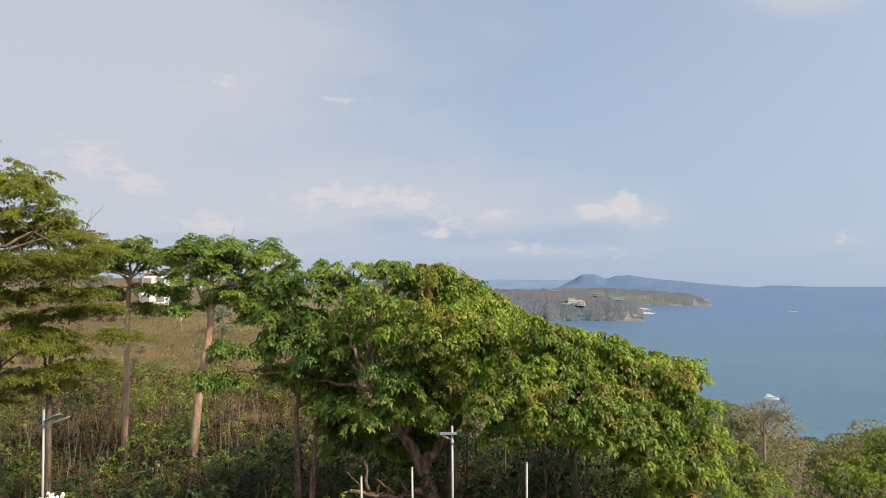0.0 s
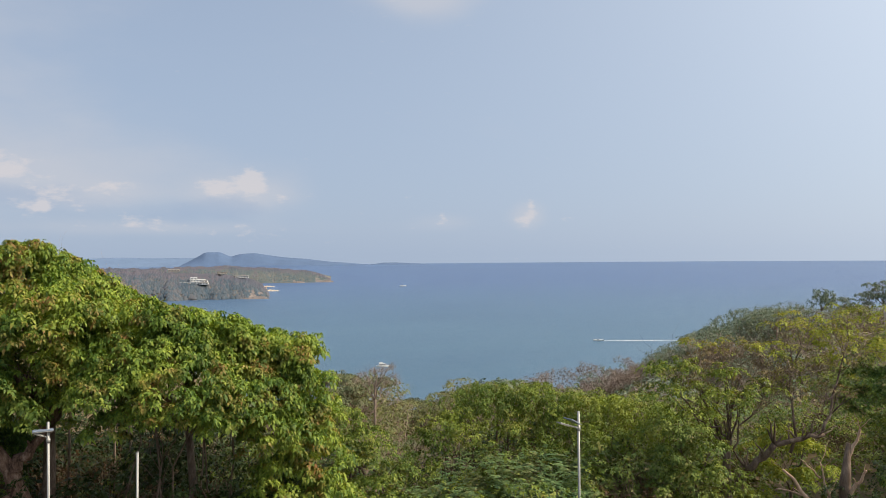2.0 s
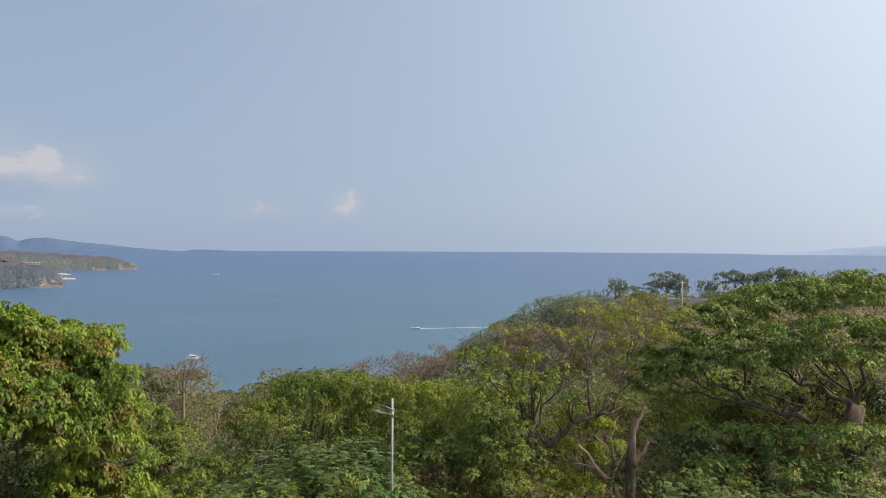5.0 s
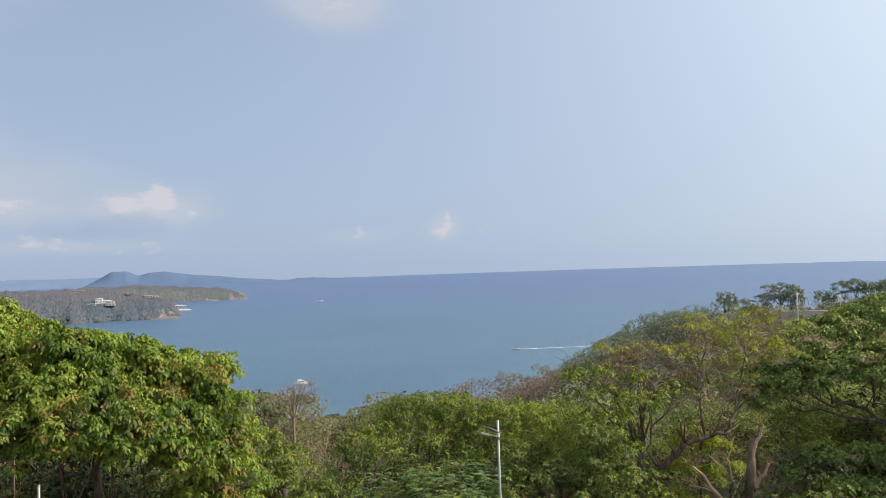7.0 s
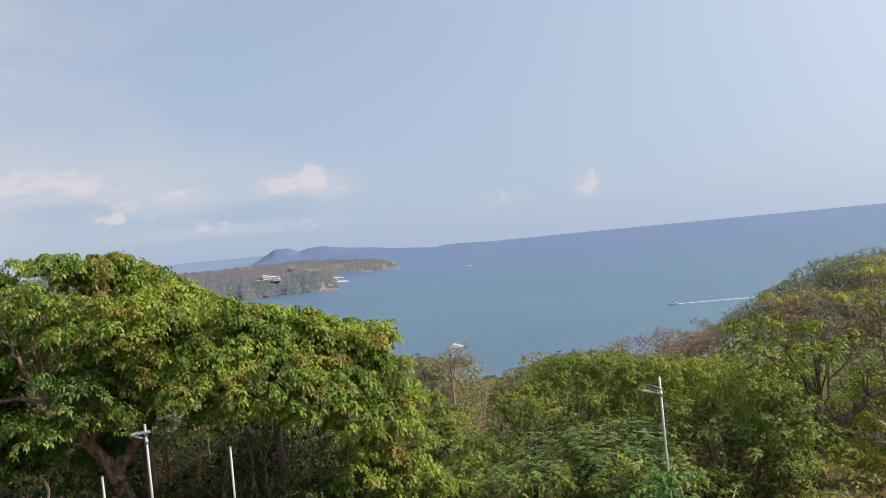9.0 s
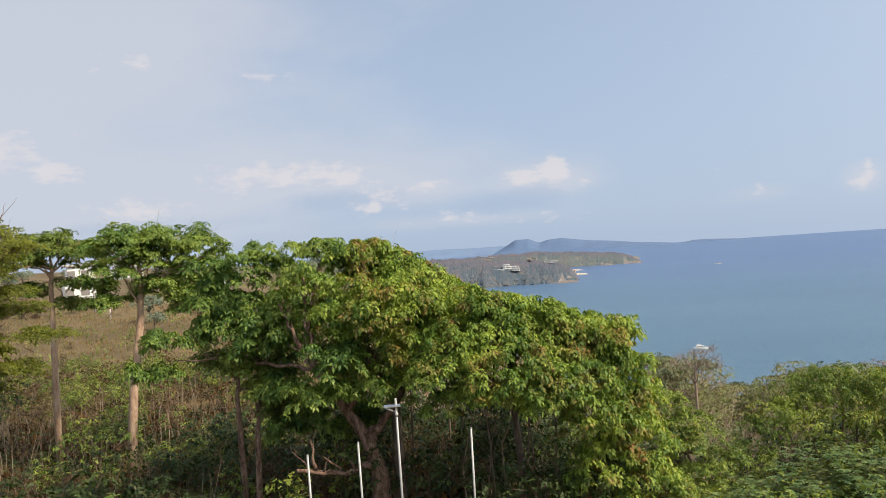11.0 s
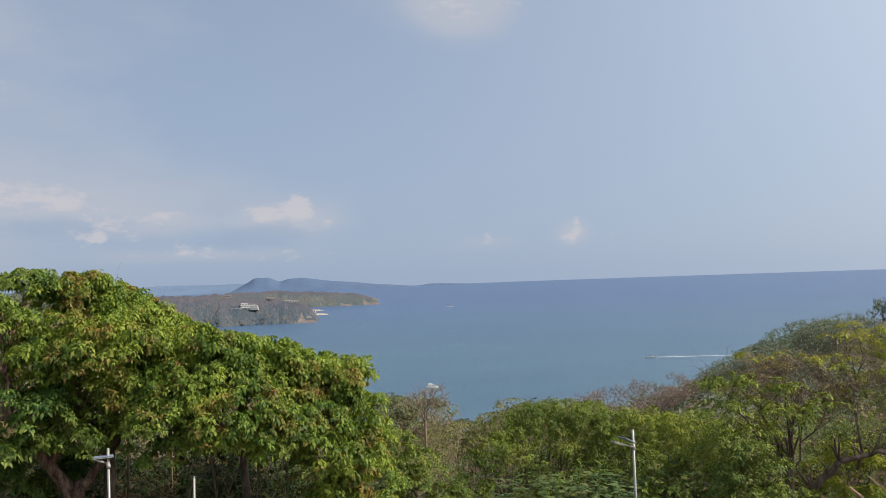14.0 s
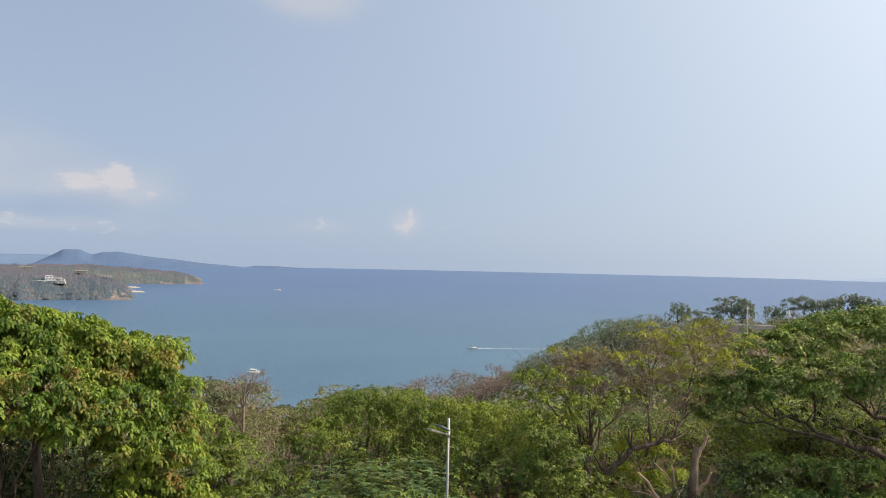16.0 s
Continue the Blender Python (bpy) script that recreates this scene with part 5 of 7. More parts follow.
pr = np.random.default_rng(3)
FLAT_TOP = [(x, y, 5.6 + 0.5 * z, 1.5, 0.3) for x, y, z in ((0, 0, 1), (0.9, -0.4, -2.4), (-1.2, 0.3, -2.8), (2.0, 0.5, 0.3), (-2.0, 0.4, 0.2), (0.6, 2.0, 0), (-0.5, -2.0, -0.2), (1.6, -1.6, -1.2), (-1.8, 1.6, -1.4))]
KINDS = {
    "vine": plant("vine_thicket", "dense green thicket overgrown with climbing vines", "thicket", ball_set(pr, 7, 1.1, 0.7, 2.7, 0.8, 1.3), M_SCRUB, 0.115, 0.42, 0.6, 10, "whorl", 4, 0.8, stems=5, seed=41, fine=120),
    "vine2": plant("vine_thicket", "dense green thicket overgrown with climbing vines", "thicket", ball_set(pr, 7, 1.2, 0.6, 2.6, 0.7, 1.3), M_SCRUB, 0.115, 0.40, 0.58, 10, "whorl", 4, 0.8, stems=5, seed=51, fine=160),
    "shade": plant("understorey_shrub", "understorey shrub beneath the trees, its shade put into the leaf colour", "shrub", ball_set(pr, 7, 1.1, 0.6, 2.8, 0.7, 1.2), M_SHADE, 0.13, 0.42, 0.5, 9, "whorl", 4, 0.8, stems=5, seed=71, fine=80),
    "feather": plant("feathery_shrub", "soft grey-green shrub with feathery leaves", "shrub", ball_set(pr, 6, 0.9, 0.7, 2.6, 0.7, 1.1), M_FEATHER, 0.3, 0.5, 0.8, 12, "frond", 4, 0.6, stems=5, seed=42, fine=80),
    "lime": plant("leafy_shrub", "sunlit fresh green leafy shrub", "shrub", ball_set(pr, 6, 1.0, 0.8, 2.6, 0.7, 1.2), M_FRESH, 0.118, 0.42, 0.7, 10, "whorl", 4, 0.8, stems=5, seed=43, fine=100),
    "brown": plant("withered_shrub", "withered brown shrub with tangled twigs", "shrub", ball_set(pr, 5, 0.8, 0.5, 2.0, 0.6, 1.0), M_DRY, 0.11, 0.45, 0.6, 10, "whorl", 4, 0.9, stems=8, seed=44, fine=240, hollow=0.2),
    "brown2": plant("withered_shrub", "withered brown shrub with tangled twigs", "shrub", ball_set(pr, 5, 0.8, 0.5, 2.1, 0.6, 1.0), M_STALE, 0.12, 0.45, 0.6, 9, "whorl", 4, 0.9, stems=8, seed=54, fine=240, hollow=0.2),
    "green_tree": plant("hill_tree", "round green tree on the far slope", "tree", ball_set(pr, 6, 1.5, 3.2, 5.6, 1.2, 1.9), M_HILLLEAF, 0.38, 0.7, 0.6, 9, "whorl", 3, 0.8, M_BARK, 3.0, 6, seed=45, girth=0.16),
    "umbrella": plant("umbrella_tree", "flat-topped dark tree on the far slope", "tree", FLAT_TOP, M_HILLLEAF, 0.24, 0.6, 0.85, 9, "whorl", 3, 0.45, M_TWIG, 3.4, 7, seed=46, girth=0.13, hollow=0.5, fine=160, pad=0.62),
    "olive_tree": plant("olive_tree", "fine-leaved olive-brown tree on the slope to the bay", "tree", ball_set(pr, 7, 1.5, 2.6, 5.4, 1.1, 1.7, 0.6), M_DULL, 0.14, 0.6, 0.6, 11, "whorl", 3, 0.6, M_TWIG, 2.4, 8, seed=59, girth=0.12, fine=260, hollow=0.4, pad=0.55),
    "slope_umbrella": plant("slope_umbrella_tree", "flat-topped olive-brown tree on the slope to the bay", "tree", [(x * 1.15, y * 1.15, 5.6 + (z - 5.6) * 0.6, R * 0.8, 0.2) for x, y, z, R, f in FLAT_TOP], M_GREYGREEN, 0.13, 0.5, 1.0, 15, "whorl", 3, 0.4, M_TWIG_DARK, 3.8, 9, seed=66, girth=0.11, fine=420, hollow=0.3, pad=0.45, twig=(0.6, 0.011)),
    "twiggy": plant("twiggy_tree", "almost leafless brown tree with upswept fine twigs", "tree", ball_set(pr, 9, 1.3, 2.6, 5.8, 0.8, 1.3), M_DUSK, 0.1, 0.6, 0.4, 7, "whorl", 3, 0.8, M_TWIG, 2.2, 14, seed=67, girth=0.1, fine=900, hollow=0.2, twig=(0.7, 0.010)),
    "ridge_tree": plant("ridge_tree", "tree on the far ridge, its green greyed by painted haze", "tree", ball_set(pr, 7, 1.4, 2.4, 5.4, 1.3, 1.9, 0.75), M_RIDGE, 0.22, 0.7, 0.7, 9, "whorl", 3, 0.75, M_TWIG, 2.6, 5, seed=65, girth=0.14, hollow=0.6),
    "bare": plant("bare_tree", "leafless grey-brown tree with fine twigs", "tree", ball_set(pr, 8, 1.5, 2.8, 5.8, 1.0, 1.6), M_DULL, 0.12, 0.8, 0.3, 5, "whorl", 3, 0.8, M_TWIG, 2.4, 8, seed=47, girth=0.1, fine=360, hollow=0.3, twig=(0.5, 0.014)),
    "leafless": plant("leafless_tree", "leafless mauve-brown tree on the ridge", "tree", ball_set(pr, 8, 1.5, 2.2, 5.6, 1.0, 1.6), M_MAUVE, 0.17, 0.6, 0.7, 8, "whorl", 3, 0.8, M_TWIG, 2.0, 4, seed=57, girth=0.07, fine=300, hollow=0.35, twig=(0.4, 0.018)),
    "dull_tree": plant("dusty_tree", "dull olive-green tree on the far slope", "tree", ball_set(pr, 6, 1.6, 2.8, 5.4, 1.2, 1.8), M_DULL, 0.37, 0.7, 0.55, 8, "whorl", 3, 0.7, M_TWIG, 2.6, 7, seed=48, girth=0.14, fine=90, hollow=0.35),
    "dull_tree2": plant("dusty_tree", "dull olive-green tree on the far slope", "tree", ball_set(pr, 7, 1.8, 2.4, 4.8, 1.0, 1.6), M_DULL, 0.35, 0.7, 0.55, 8, "whorl", 3, 0.7, M_TWIG, 2.2, 7, seed=58, girth=0.14, fine=150, hollow=0.3),
    "lime_tree": plant("yellow_green_tree", "yellow-green young-leaved tree on the slope", "tree", ball_set(pr, 6, 1.5, 3.0, 5.6, 1.1, 1.7), M_LIME, 0.24, 0.7, 0.6, 11, "whorl", 3, 0.75, M_TWIG, 2.8, 8, seed=49, girth=0.14, fine=300, hollow=0.3),
}
used = set()
COUSIN = {"vine": ("vine", "vine2"), "brown": ("brown", "brown2"), "dull_tree": ("dull_tree", "dull_tree2")}


def set_out(kind, p, scale, turn, wide=0.0):
    """wide: for a tree of given height, its breadth against its height."""
    kind = kind if wide else random.choice(COUSIN.get(kind, (kind,)))
    ob = KINDS[kind]
    size = (scale * wide, scale * wide, scale) if wide else (scale, scale, scale * random.uniform(0.85, 1.15))
    m = Matrix.LocRotScale(p, Euler((0, 0, turn)), size)
    if kind not in used:
        used.add(kind)
        ob.matrix_basis = m
        return ob
    c = copy_thing(ob, Matrix())
    c.matrix_basis = m
    return c


HEIGHT = {k: float(np.percentile([v.co.z for c in ob.children if c.name.startswith("crown") for v in c.data.vertices], 98)) for k, ob in KINDS.items()}
# the growth's skyline in the camera's view: bearing and angle over the eye's level
VIEW_RIDGE_B = [12, 18.5, 19.9, 21.3, 22.7, 24, 25.6, 26.9, 27.7, 29.4, 31.3, 35, 36.2, 38, 39.8, 41.8, 43.6, 44.7, 46.8, 48.5, 50.2, 51.8, 53.2, 60, 75]
VIEW_RIDGE_E = [-7.0, -8.0, -8.2, -8.7, -8.6, -9.6, -10.3, -10.9, -10.5, -10.05, -10.0, -9.9, -9.5, -8.9, -8.4, -7.75, -7.1, -6.4, -5.5, -4.4, -4.05, -3.7, -3.45, -3.3, -2.3]


def view_ridge_room(p):
    """Room between the ground at p and the skyline seen from the camera."""
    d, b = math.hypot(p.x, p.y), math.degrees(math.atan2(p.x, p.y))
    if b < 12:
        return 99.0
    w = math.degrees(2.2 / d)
    low = min(float(np.interp(k, VIEW_RIDGE_B, VIEW_RIDGE_E)) for k in (b - w, b, b + w))
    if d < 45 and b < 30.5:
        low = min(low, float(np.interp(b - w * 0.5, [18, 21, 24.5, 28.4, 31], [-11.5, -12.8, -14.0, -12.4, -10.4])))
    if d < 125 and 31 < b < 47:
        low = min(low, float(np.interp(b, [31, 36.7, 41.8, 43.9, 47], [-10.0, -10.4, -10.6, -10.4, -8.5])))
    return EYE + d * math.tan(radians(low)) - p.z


def scatter(n, b0, b1, d0, d1, kinds, s0, s1, seed, gap=1.5):
    """Sets plants out over a sector of the slope, no two on one spot."""
    r = random.Random(seed)
    done = []
    tries = 0
    while len(done) < n and tries < n * 30:
        tries += 1
        b, d = r.uniform(b0, b1), math.sqrt(r.uniform(d0 * d0, d1 * d1))
        p = spot(b, d)
        if 47 < b < 61 and d < 29.5 and "brown" not in kinds[0]:
            continue
        if any((p.x - q.x) ** 2 + (p.y - q.y) ** 2 < gap * gap for q in done):
            continue
        p.z = ground_level(p.x, p.y)
        if p.z < 1.5:
            continue
        kind, s, turn = r.choice(kinds), r.uniform(s0, s1), r.uniform(0, 6.28)
        # scaled down to stay under the camera's skyline
        s = min(s, view_ridge_room(p) / max(HEIGHT[k] for k in COUSIN.get(kind, (kind,))) * 0.85)
        done.append(p.copy())
        if s > 0.2:
            p.z -= 0.2
            set_out(kind, p, s, turn)


def ridge_row(b0, b1, step, d0, d1, kinds, seed, stretch=1.0):
    """Trees along the crest, sized to meet the skyline seen from the camera."""
    r = random.Random(seed)
    b = b0
    while b < b1:
        p = on_ground(b, r.uniform(d0, d1))
        kind = r.choice(kinds)
        set_out(kind, p, max(0.3, (view_ridge_room(p) + r.uniform(-0.7, 0.5)) / HEIGHT[kind] * stretch), r.uniform(0, 6.28), 1.0)
        b += step * r.uniform(0.6, 1.4)


def creeper_mound():
    """A thicket roofed over by climbers that hang down its front."""
    base = on_ground(31.5, 28.5)
    top = [(25.9, -16.0, 26.2, 0.7, 0.9), (26.8, -14.6, 26.8, 0.8, 0.9), (28.0, -13.3, 27.2, 0.85, 0.9), (29.3, -12.3, 27.8, 0.9, 0.85), (30.6, -11.4, 28, 0.9, 0.85), (32.0, -11.1, 28.2, 0.95, 0.8), (33.6, -11.1, 28.4, 0.95, 0.8),
           (35.2, -11.3, 28.4, 0.95, 0.8), (36.8, -11.6, 28.4, 0.9, 0.8), (38.4, -11.8, 28.4, 0.9, 0.8), (40.0, -11.9, 28.4, 0.9, 0.8), (41.6, -12.0, 28.4, 0.9, 0.8), (43.2, -12.2, 28.4, 0.9, 0.8), (31, -11.2, 30.4, 1.2, 0.7), (35, -11.4, 30.8, 1.2, 0.7),
           (39, -11.8, 30.8, 1.2, 0.7), (42.4, -12.0, 30.8, 1.1, 0.7), (36.4, -13.2, 27.6, 0.8, 0.9), (38.2, -13.6, 27.4, 0.8, 0.9), (40.2, -13.6, 27.4, 0.8, 0.9), (42.4, -13.8, 27.4, 0.8, 0.9), (35.4, -15.0, 27, 0.8, 0.9),
           (37.4, -15.4, 26.8, 0.8, 0.9), (39.6, -15.6, 26.6, 0.8, 0.9), (41.8, -15.6, 26.8, 0.8, 0.9), (29.4, -13.4, 27.2, 0.5, 1.2), (32.6, -12.8, 27.4, 0.5, 1.2)]
    stems = [(base + Vector((dx, dy, -0.2)), sight(b, e, d), 0.06, 0.025, 0.05) for dx, dy, (b, e, d) in ((-1.6, -0.6, (27.4, -13.0, 28)), (-0.7, 0, (30, -12, 28.6)), (0.4, 0.2, (33, -11.8, 29)), (1.6, 0, (36.4, -12.2, 29)), (2.6, -0.6, (40, -12.4, 29)), (3.4, -1.0, (43, -12.6, 29)))]
    near_tree("creeper_mound", base, [mass(*q) for q in top], stems, ([base, base + Vector((0.1, 0, 1.2)), sight(32, -12.4, 28.6)], [0.07, 0.06, 0.04]),
              "broad thicket roofed by yellow-green climbers with a dark hollow beneath", M_FRESH, M_TWIG_DARK, 0.078, 0.26, 1.0, 16, "whorl", 4, 0.8, 0.6, 0.7, seed=81, category="thicket", under=-0.3, hollow=0.65, twigs=4, fine_twigs=900)


def cascade_tree():
    base = on_ground(21.6, 26.6)
    sprays = [(19.4, -11.6, 26.6, 0.75, 0.6), (20.6, -12.4, 26.4, 0.8, 0.55), (21.8, -13.6, 26.2, 0.8, 0.55), (23.0, -14.6, 25.8, 0.8, 0.5), (24.2, -16.2, 25.4, 0.75, 0.5), (20.2, -14.4, 25.4, 0.85, 0.55), (21.6, -15.6, 25.2, 0.9, 0.5),
              (22.8, -17.2, 24.8, 0.9, 0.5), (24.6, -18.4, 24.6, 0.8, 0.5), (19.8, -17.0, 24.8, 1.0, 0.55), (21.4, -18.4, 24.4, 1.0, 0.5), (18.8, -13.8, 25.8, 0.8, 0.6)]
    hub = sight(21.0, -15.0, 26.4)
    limbs = [(hub, sight(b, e - 0.3, d), 0.06, 0.02, 0.04) for b, e, d, R, f in sprays[::2]]
    near_tree("cascading_tree", base, [mass(*q) for q in sprays], limbs, ([base, sight(21.5, -17.5, 26.6), hub], [0.13, 0.11, 0.08]),
              "small bushy tree with stepped sprays of fresh green leaves", M_FRESH, M_BARK, 0.09, 0.34, 1.1, 16, "whorl", 4, 0.7, 0.5, 0.65, seed=82, under=-0.2, hollow=0.6, pad=0.27, dome=0.5, twigs=4)


def leafy_sapling(b, d, sprays, label, seed, leaf):
    base = on_ground(b, d)
    hub = sight(b, -16.0, d)
    limbs = [(hub, sight(x, e - 0.3, y), 0.045, 0.015, 0.04) for x, e, y, R, f in sprays[::2]]
    near_tree("leafy_sapling", base, [mass(*q) for q in sprays], limbs, ([base, hub], [0.08, 0.05]), label, leaf, M_BARK, 0.095, 0.3, 1.1, 15, "whorl", 4, 0.7, 0.5, 0.6, seed=seed, under=-0.3, hollow=0.5, pad=0.27, dome=0.45, twigs=4)


creeper_mound()
cascade_tree()
leafy_sapling(46.2, 24.6, [(44.6, -12.4, 25, 0.6, 0.5), (46.0, -12.9, 24.8, 0.7, 0.5), (47.2, -13.8, 24.6, 0.6, 0.5), (45.0, -14.4, 24.6, 0.7, 0.5), (46.6, -15.4, 24.4, 0.8, 0.5), (44.8, -16.6, 24.2, 0.8, 0.5), (46.4, -17.6, 24, 0.8, 0.5), (43.6, -15.4, 24.8, 0.6, 0.5)],
              "dark green leafy sapling before the half-bare tree", 84, M_SCRUB)
leafy_sapling(52.4, 27.4, [(50.4, -13.4, 27.6, 0.6, 0.5), (51.8, -12.6, 27.6, 0.6, 0.5), (53.2, -13.2, 27.4, 0.7, 0.5), (51.0, -15.0, 27.2, 0.7, 0.5), (52.8, -15.4, 27, 0.8, 0.5), (50.4, -16.8, 27, 0.7, 0.5), (54.2, -14.8, 27.2, 0.6, 0.5), (52.0, -17.6, 26.8, 0.8, 0.5)],
              "yellow-green leafy sapling beneath the crooked limb", 85, M_LIME)
# the thickets under the lamps, in the middle and to the right
scatter(14, 25.5, 37, 22.6, 25.6, ["feather", "feather", "lime", "vine"], 0.8, 1.0, 1, 1.4)
scatter(7, 26, 34, 29, 33, ["shade", "vine"], 0.6, 0.8, 83, 1.8)
scatter(22, 33, 48, 25, 34, ["feather", "feather", "lime", "vine", "brown"], 0.7, 1.0, 2, 2.1)
scatter(18, 33, 45, 34, 43, ["vine", "lime", "lime", "vine"], 0.85, 1.1, 3, 2.5)
scatter(12, 46, 58, 23, 29, ["brown"], 0.25, 0.4, 4, 2.0)
scatter(20, 58, 73, 22, 31, ["feather", "vine", "vine", "feather"], 0.6, 0.9, 17, 2.2)
# shade-coloured shrubs among these darken the gaps behind the rain tree
scatter(16, 57, 73, 35, 41, ["shade", "vine", "lime"], 0.9, 1.1, 87, 1.9)
scatter(26, 45, 72, 34, 46, ["vine", "brown", "lime", "brown", "feather"], 0.7, 1.0, 5, 2.2)
scatter(24, 45, 72, 46, 62, ["vine", "brown", "lime", "brown"], 0.7, 1.1, 25, 2.6)
for b, d, k in ((31.4, 37, "lime"), (33.4, 37, "vine"), (34.8, 36, "vine"), (36.2, 38, "lime"), (37.6, 37, "vine"), (39.4, 38, "lime")):
    p = on_ground(b, d)
    set_out(k, p, min(1.35 if b > 33 else 0.95, (view_ridge_room(p) + 0.25) / HEIGHT[k]), b)
for b, d, k, s in ((41.6, 37, "vine", 1.2), (45.4, 24.2, "lime", 0.8), (46.6, 24.6, "lime", 0.7), (27.2, 33, "brown", 0.8), (28.4, 32, "brown", 0.9)):
    set_out(k, on_ground(b, d), s, b)
# shrubs in shade colour, painted-in dark hollows of the thicket
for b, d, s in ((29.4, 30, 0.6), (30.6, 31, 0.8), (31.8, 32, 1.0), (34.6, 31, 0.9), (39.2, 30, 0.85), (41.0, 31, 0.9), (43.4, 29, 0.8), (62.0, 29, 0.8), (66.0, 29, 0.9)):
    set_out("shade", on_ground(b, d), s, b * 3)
for b, d, k, s in ((27.6, 25.2, "feather", 0.65), (28.9, 25.6, "vine", 0.6), (30.2, 25.4, "feather", 0.75), (31.6, 25.8, "feather", 0.95), (38.4, 25.6, "brown", 0.95), (40.3, 24.6, "brown", 1.0), (42.2, 24.8, "brown", 1.0), (33.0, 25.4, "vine", 1.0), (34.4, 25.6, "feather", 1.05), (35.8, 25.4, "lime", 1.0), (39.4, 25.0, "vine", 1.0), (41.4, 25.4, "feather", 1.0),
                   (43.0, 25.2, "lime", 0.95), (58.6, 25.4, "shade", 0.7), (62.8, 24.8, "vine", 0.7), (67.4, 24.6, "feather", 0.75)):
    set_out(k, on_ground(b, d), s, b * 5)
scatter(16, 20, 27.5, 29, 44, ["lime", "olive_tree", "vine", "lime"], 0.5, 0.95, 88, 1.9)
# bushes at the lamp in the dry scrub
for b, d, k, s in ((-30.6, 21.0, "lime", 0.85), (-17.5, 25.6, "shade", 0.7), (-15.2, 28.0, "lime", 0.6), (-19.6, 30.0, "shade", 0.8), (-10.6, 30.0, "shade", 0.7), (-26.5, 29.5, "shade", 0.8), (-24.9, 22.4, "shade", 0.85), (-23.2, 23.2, "shade", 0.8), (-21.2, 24.4, "shade", 0.7), (-25.6, 24.6, "vine", 0.8), (-13.4, 26.5, "vine", 0.7)):
    set_out(k, on_ground(b, d), s, b)
# under and behind the big trees; the hollow's shade is painted into these shrubs' leaves
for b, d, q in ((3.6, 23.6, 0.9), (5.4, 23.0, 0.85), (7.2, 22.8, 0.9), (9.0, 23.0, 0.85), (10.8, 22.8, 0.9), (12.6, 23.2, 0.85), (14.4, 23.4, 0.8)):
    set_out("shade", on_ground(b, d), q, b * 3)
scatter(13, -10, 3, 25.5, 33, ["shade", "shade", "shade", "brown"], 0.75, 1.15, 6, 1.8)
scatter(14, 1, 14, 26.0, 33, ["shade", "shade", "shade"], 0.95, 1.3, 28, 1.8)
scatter(10, 13, 20, 25.5, 32, ["vine", "feather", "vine"], 0.8, 1.2, 27, 1.8)
scatter(60, -36, -6, 21, 34, ["brown", "shade", "brown", "shade", "lime", "vine"], 0.55, 1.0, 7, 1.5)
scatter(64, -36, -6, 34, 60, ["brown", "brown", "brown", "vine", "lime", "shade", "vine"], 0.55, 1.0, 8, 2.0)
scatter(40, -36, -6, 60, 110, ["brown", "brown", "vine", "brown"], 0.35, 0.6, 21, 2.4)
scatter(30, -36, -4, 80, 130, ["dull_tree", "green_tree", "bare"], 0.35, 0.6, 9, 4)
scatter(46, -40, 2, 130, 200, ["dull_tree", "green_tree", "umbrella", "bare"], 0.5, 0.8, 10, 5)
scatter(34, -7, 13, 36, 110, ["dull_tree", "green_tree", "vine", "bare"], 0.5, 0.85, 19, 3.2)
scatter(24, -7, 8, 110, 280, ["dull_tree", "green_tree", "umbrella"], 0.8, 1.1, 20, 5)
# the slope down to the water
scatter(84, 12, 30, 36, 110, ["olive_tree", "twiggy", "slope_umbrella", "twiggy", "olive_tree"], 0.5, 0.9, 11, 2.8)
scatter(36, 8, 34, 110, 280, ["dull_tree", "green_tree", "umbrella", "bare"], 0.8, 1.05, 12, 5)
scatter(56, 28, 45, 45, 110, ["olive_tree", "green_tree", "bare", "vine", "olive_tree"], 0.5, 0.75, 13, 3.2)
# the hill beyond
scatter(56, 35, 60, 110, 240, ["dull_tree", "ridge_tree", "ridge_tree", "bare", "ridge_tree"], 0.75, 1.05, 14, 4.2)
scatter(50, 53, 72, 62, 120, ["dull_tree", "bare", "lime_tree", "leafless"], 0.5, 0.75, 15, 3.0)
scatter(26, 44, 53, 64, 120, ["ridge_tree", "ridge_tree", "umbrella"], 0.45, 0.65, 95, 3.0)
scatter(16, 33, 46, 130, 290, ["bare", "bare", "dull_tree"], 0.95, 1.3, 18, 3.8)
ridge_row(35.5, 43, 0.28, 165, 200, ["leafless", "leafless", "ridge_tree", "leafless"], 31)
ridge_row(36, 44, 0.34, 140, 162, ["leafless"], 34)
ridge_row(43, 53, 0.42, 160, 195, ["ridge_tree", "ridge_tree", "ridge_tree", "umbrella"], 32)
ridge_row(43.5, 52, 0.5, 135, 158, ["ridge_tree", "ridge_tree", "umbrella"], 35)
ridge_row(29.2, 36, 0.5, 56, 84, ["olive_tree", "umbrella", "olive_tree"], 33, 1.04)
scatter(30, 50, 74, 150, 260, ["green_tree", "umbrella", "bare", "dull_tree"], 0.7, 1.0, 16, 5)
r = random.Random(86)
b = 52.6
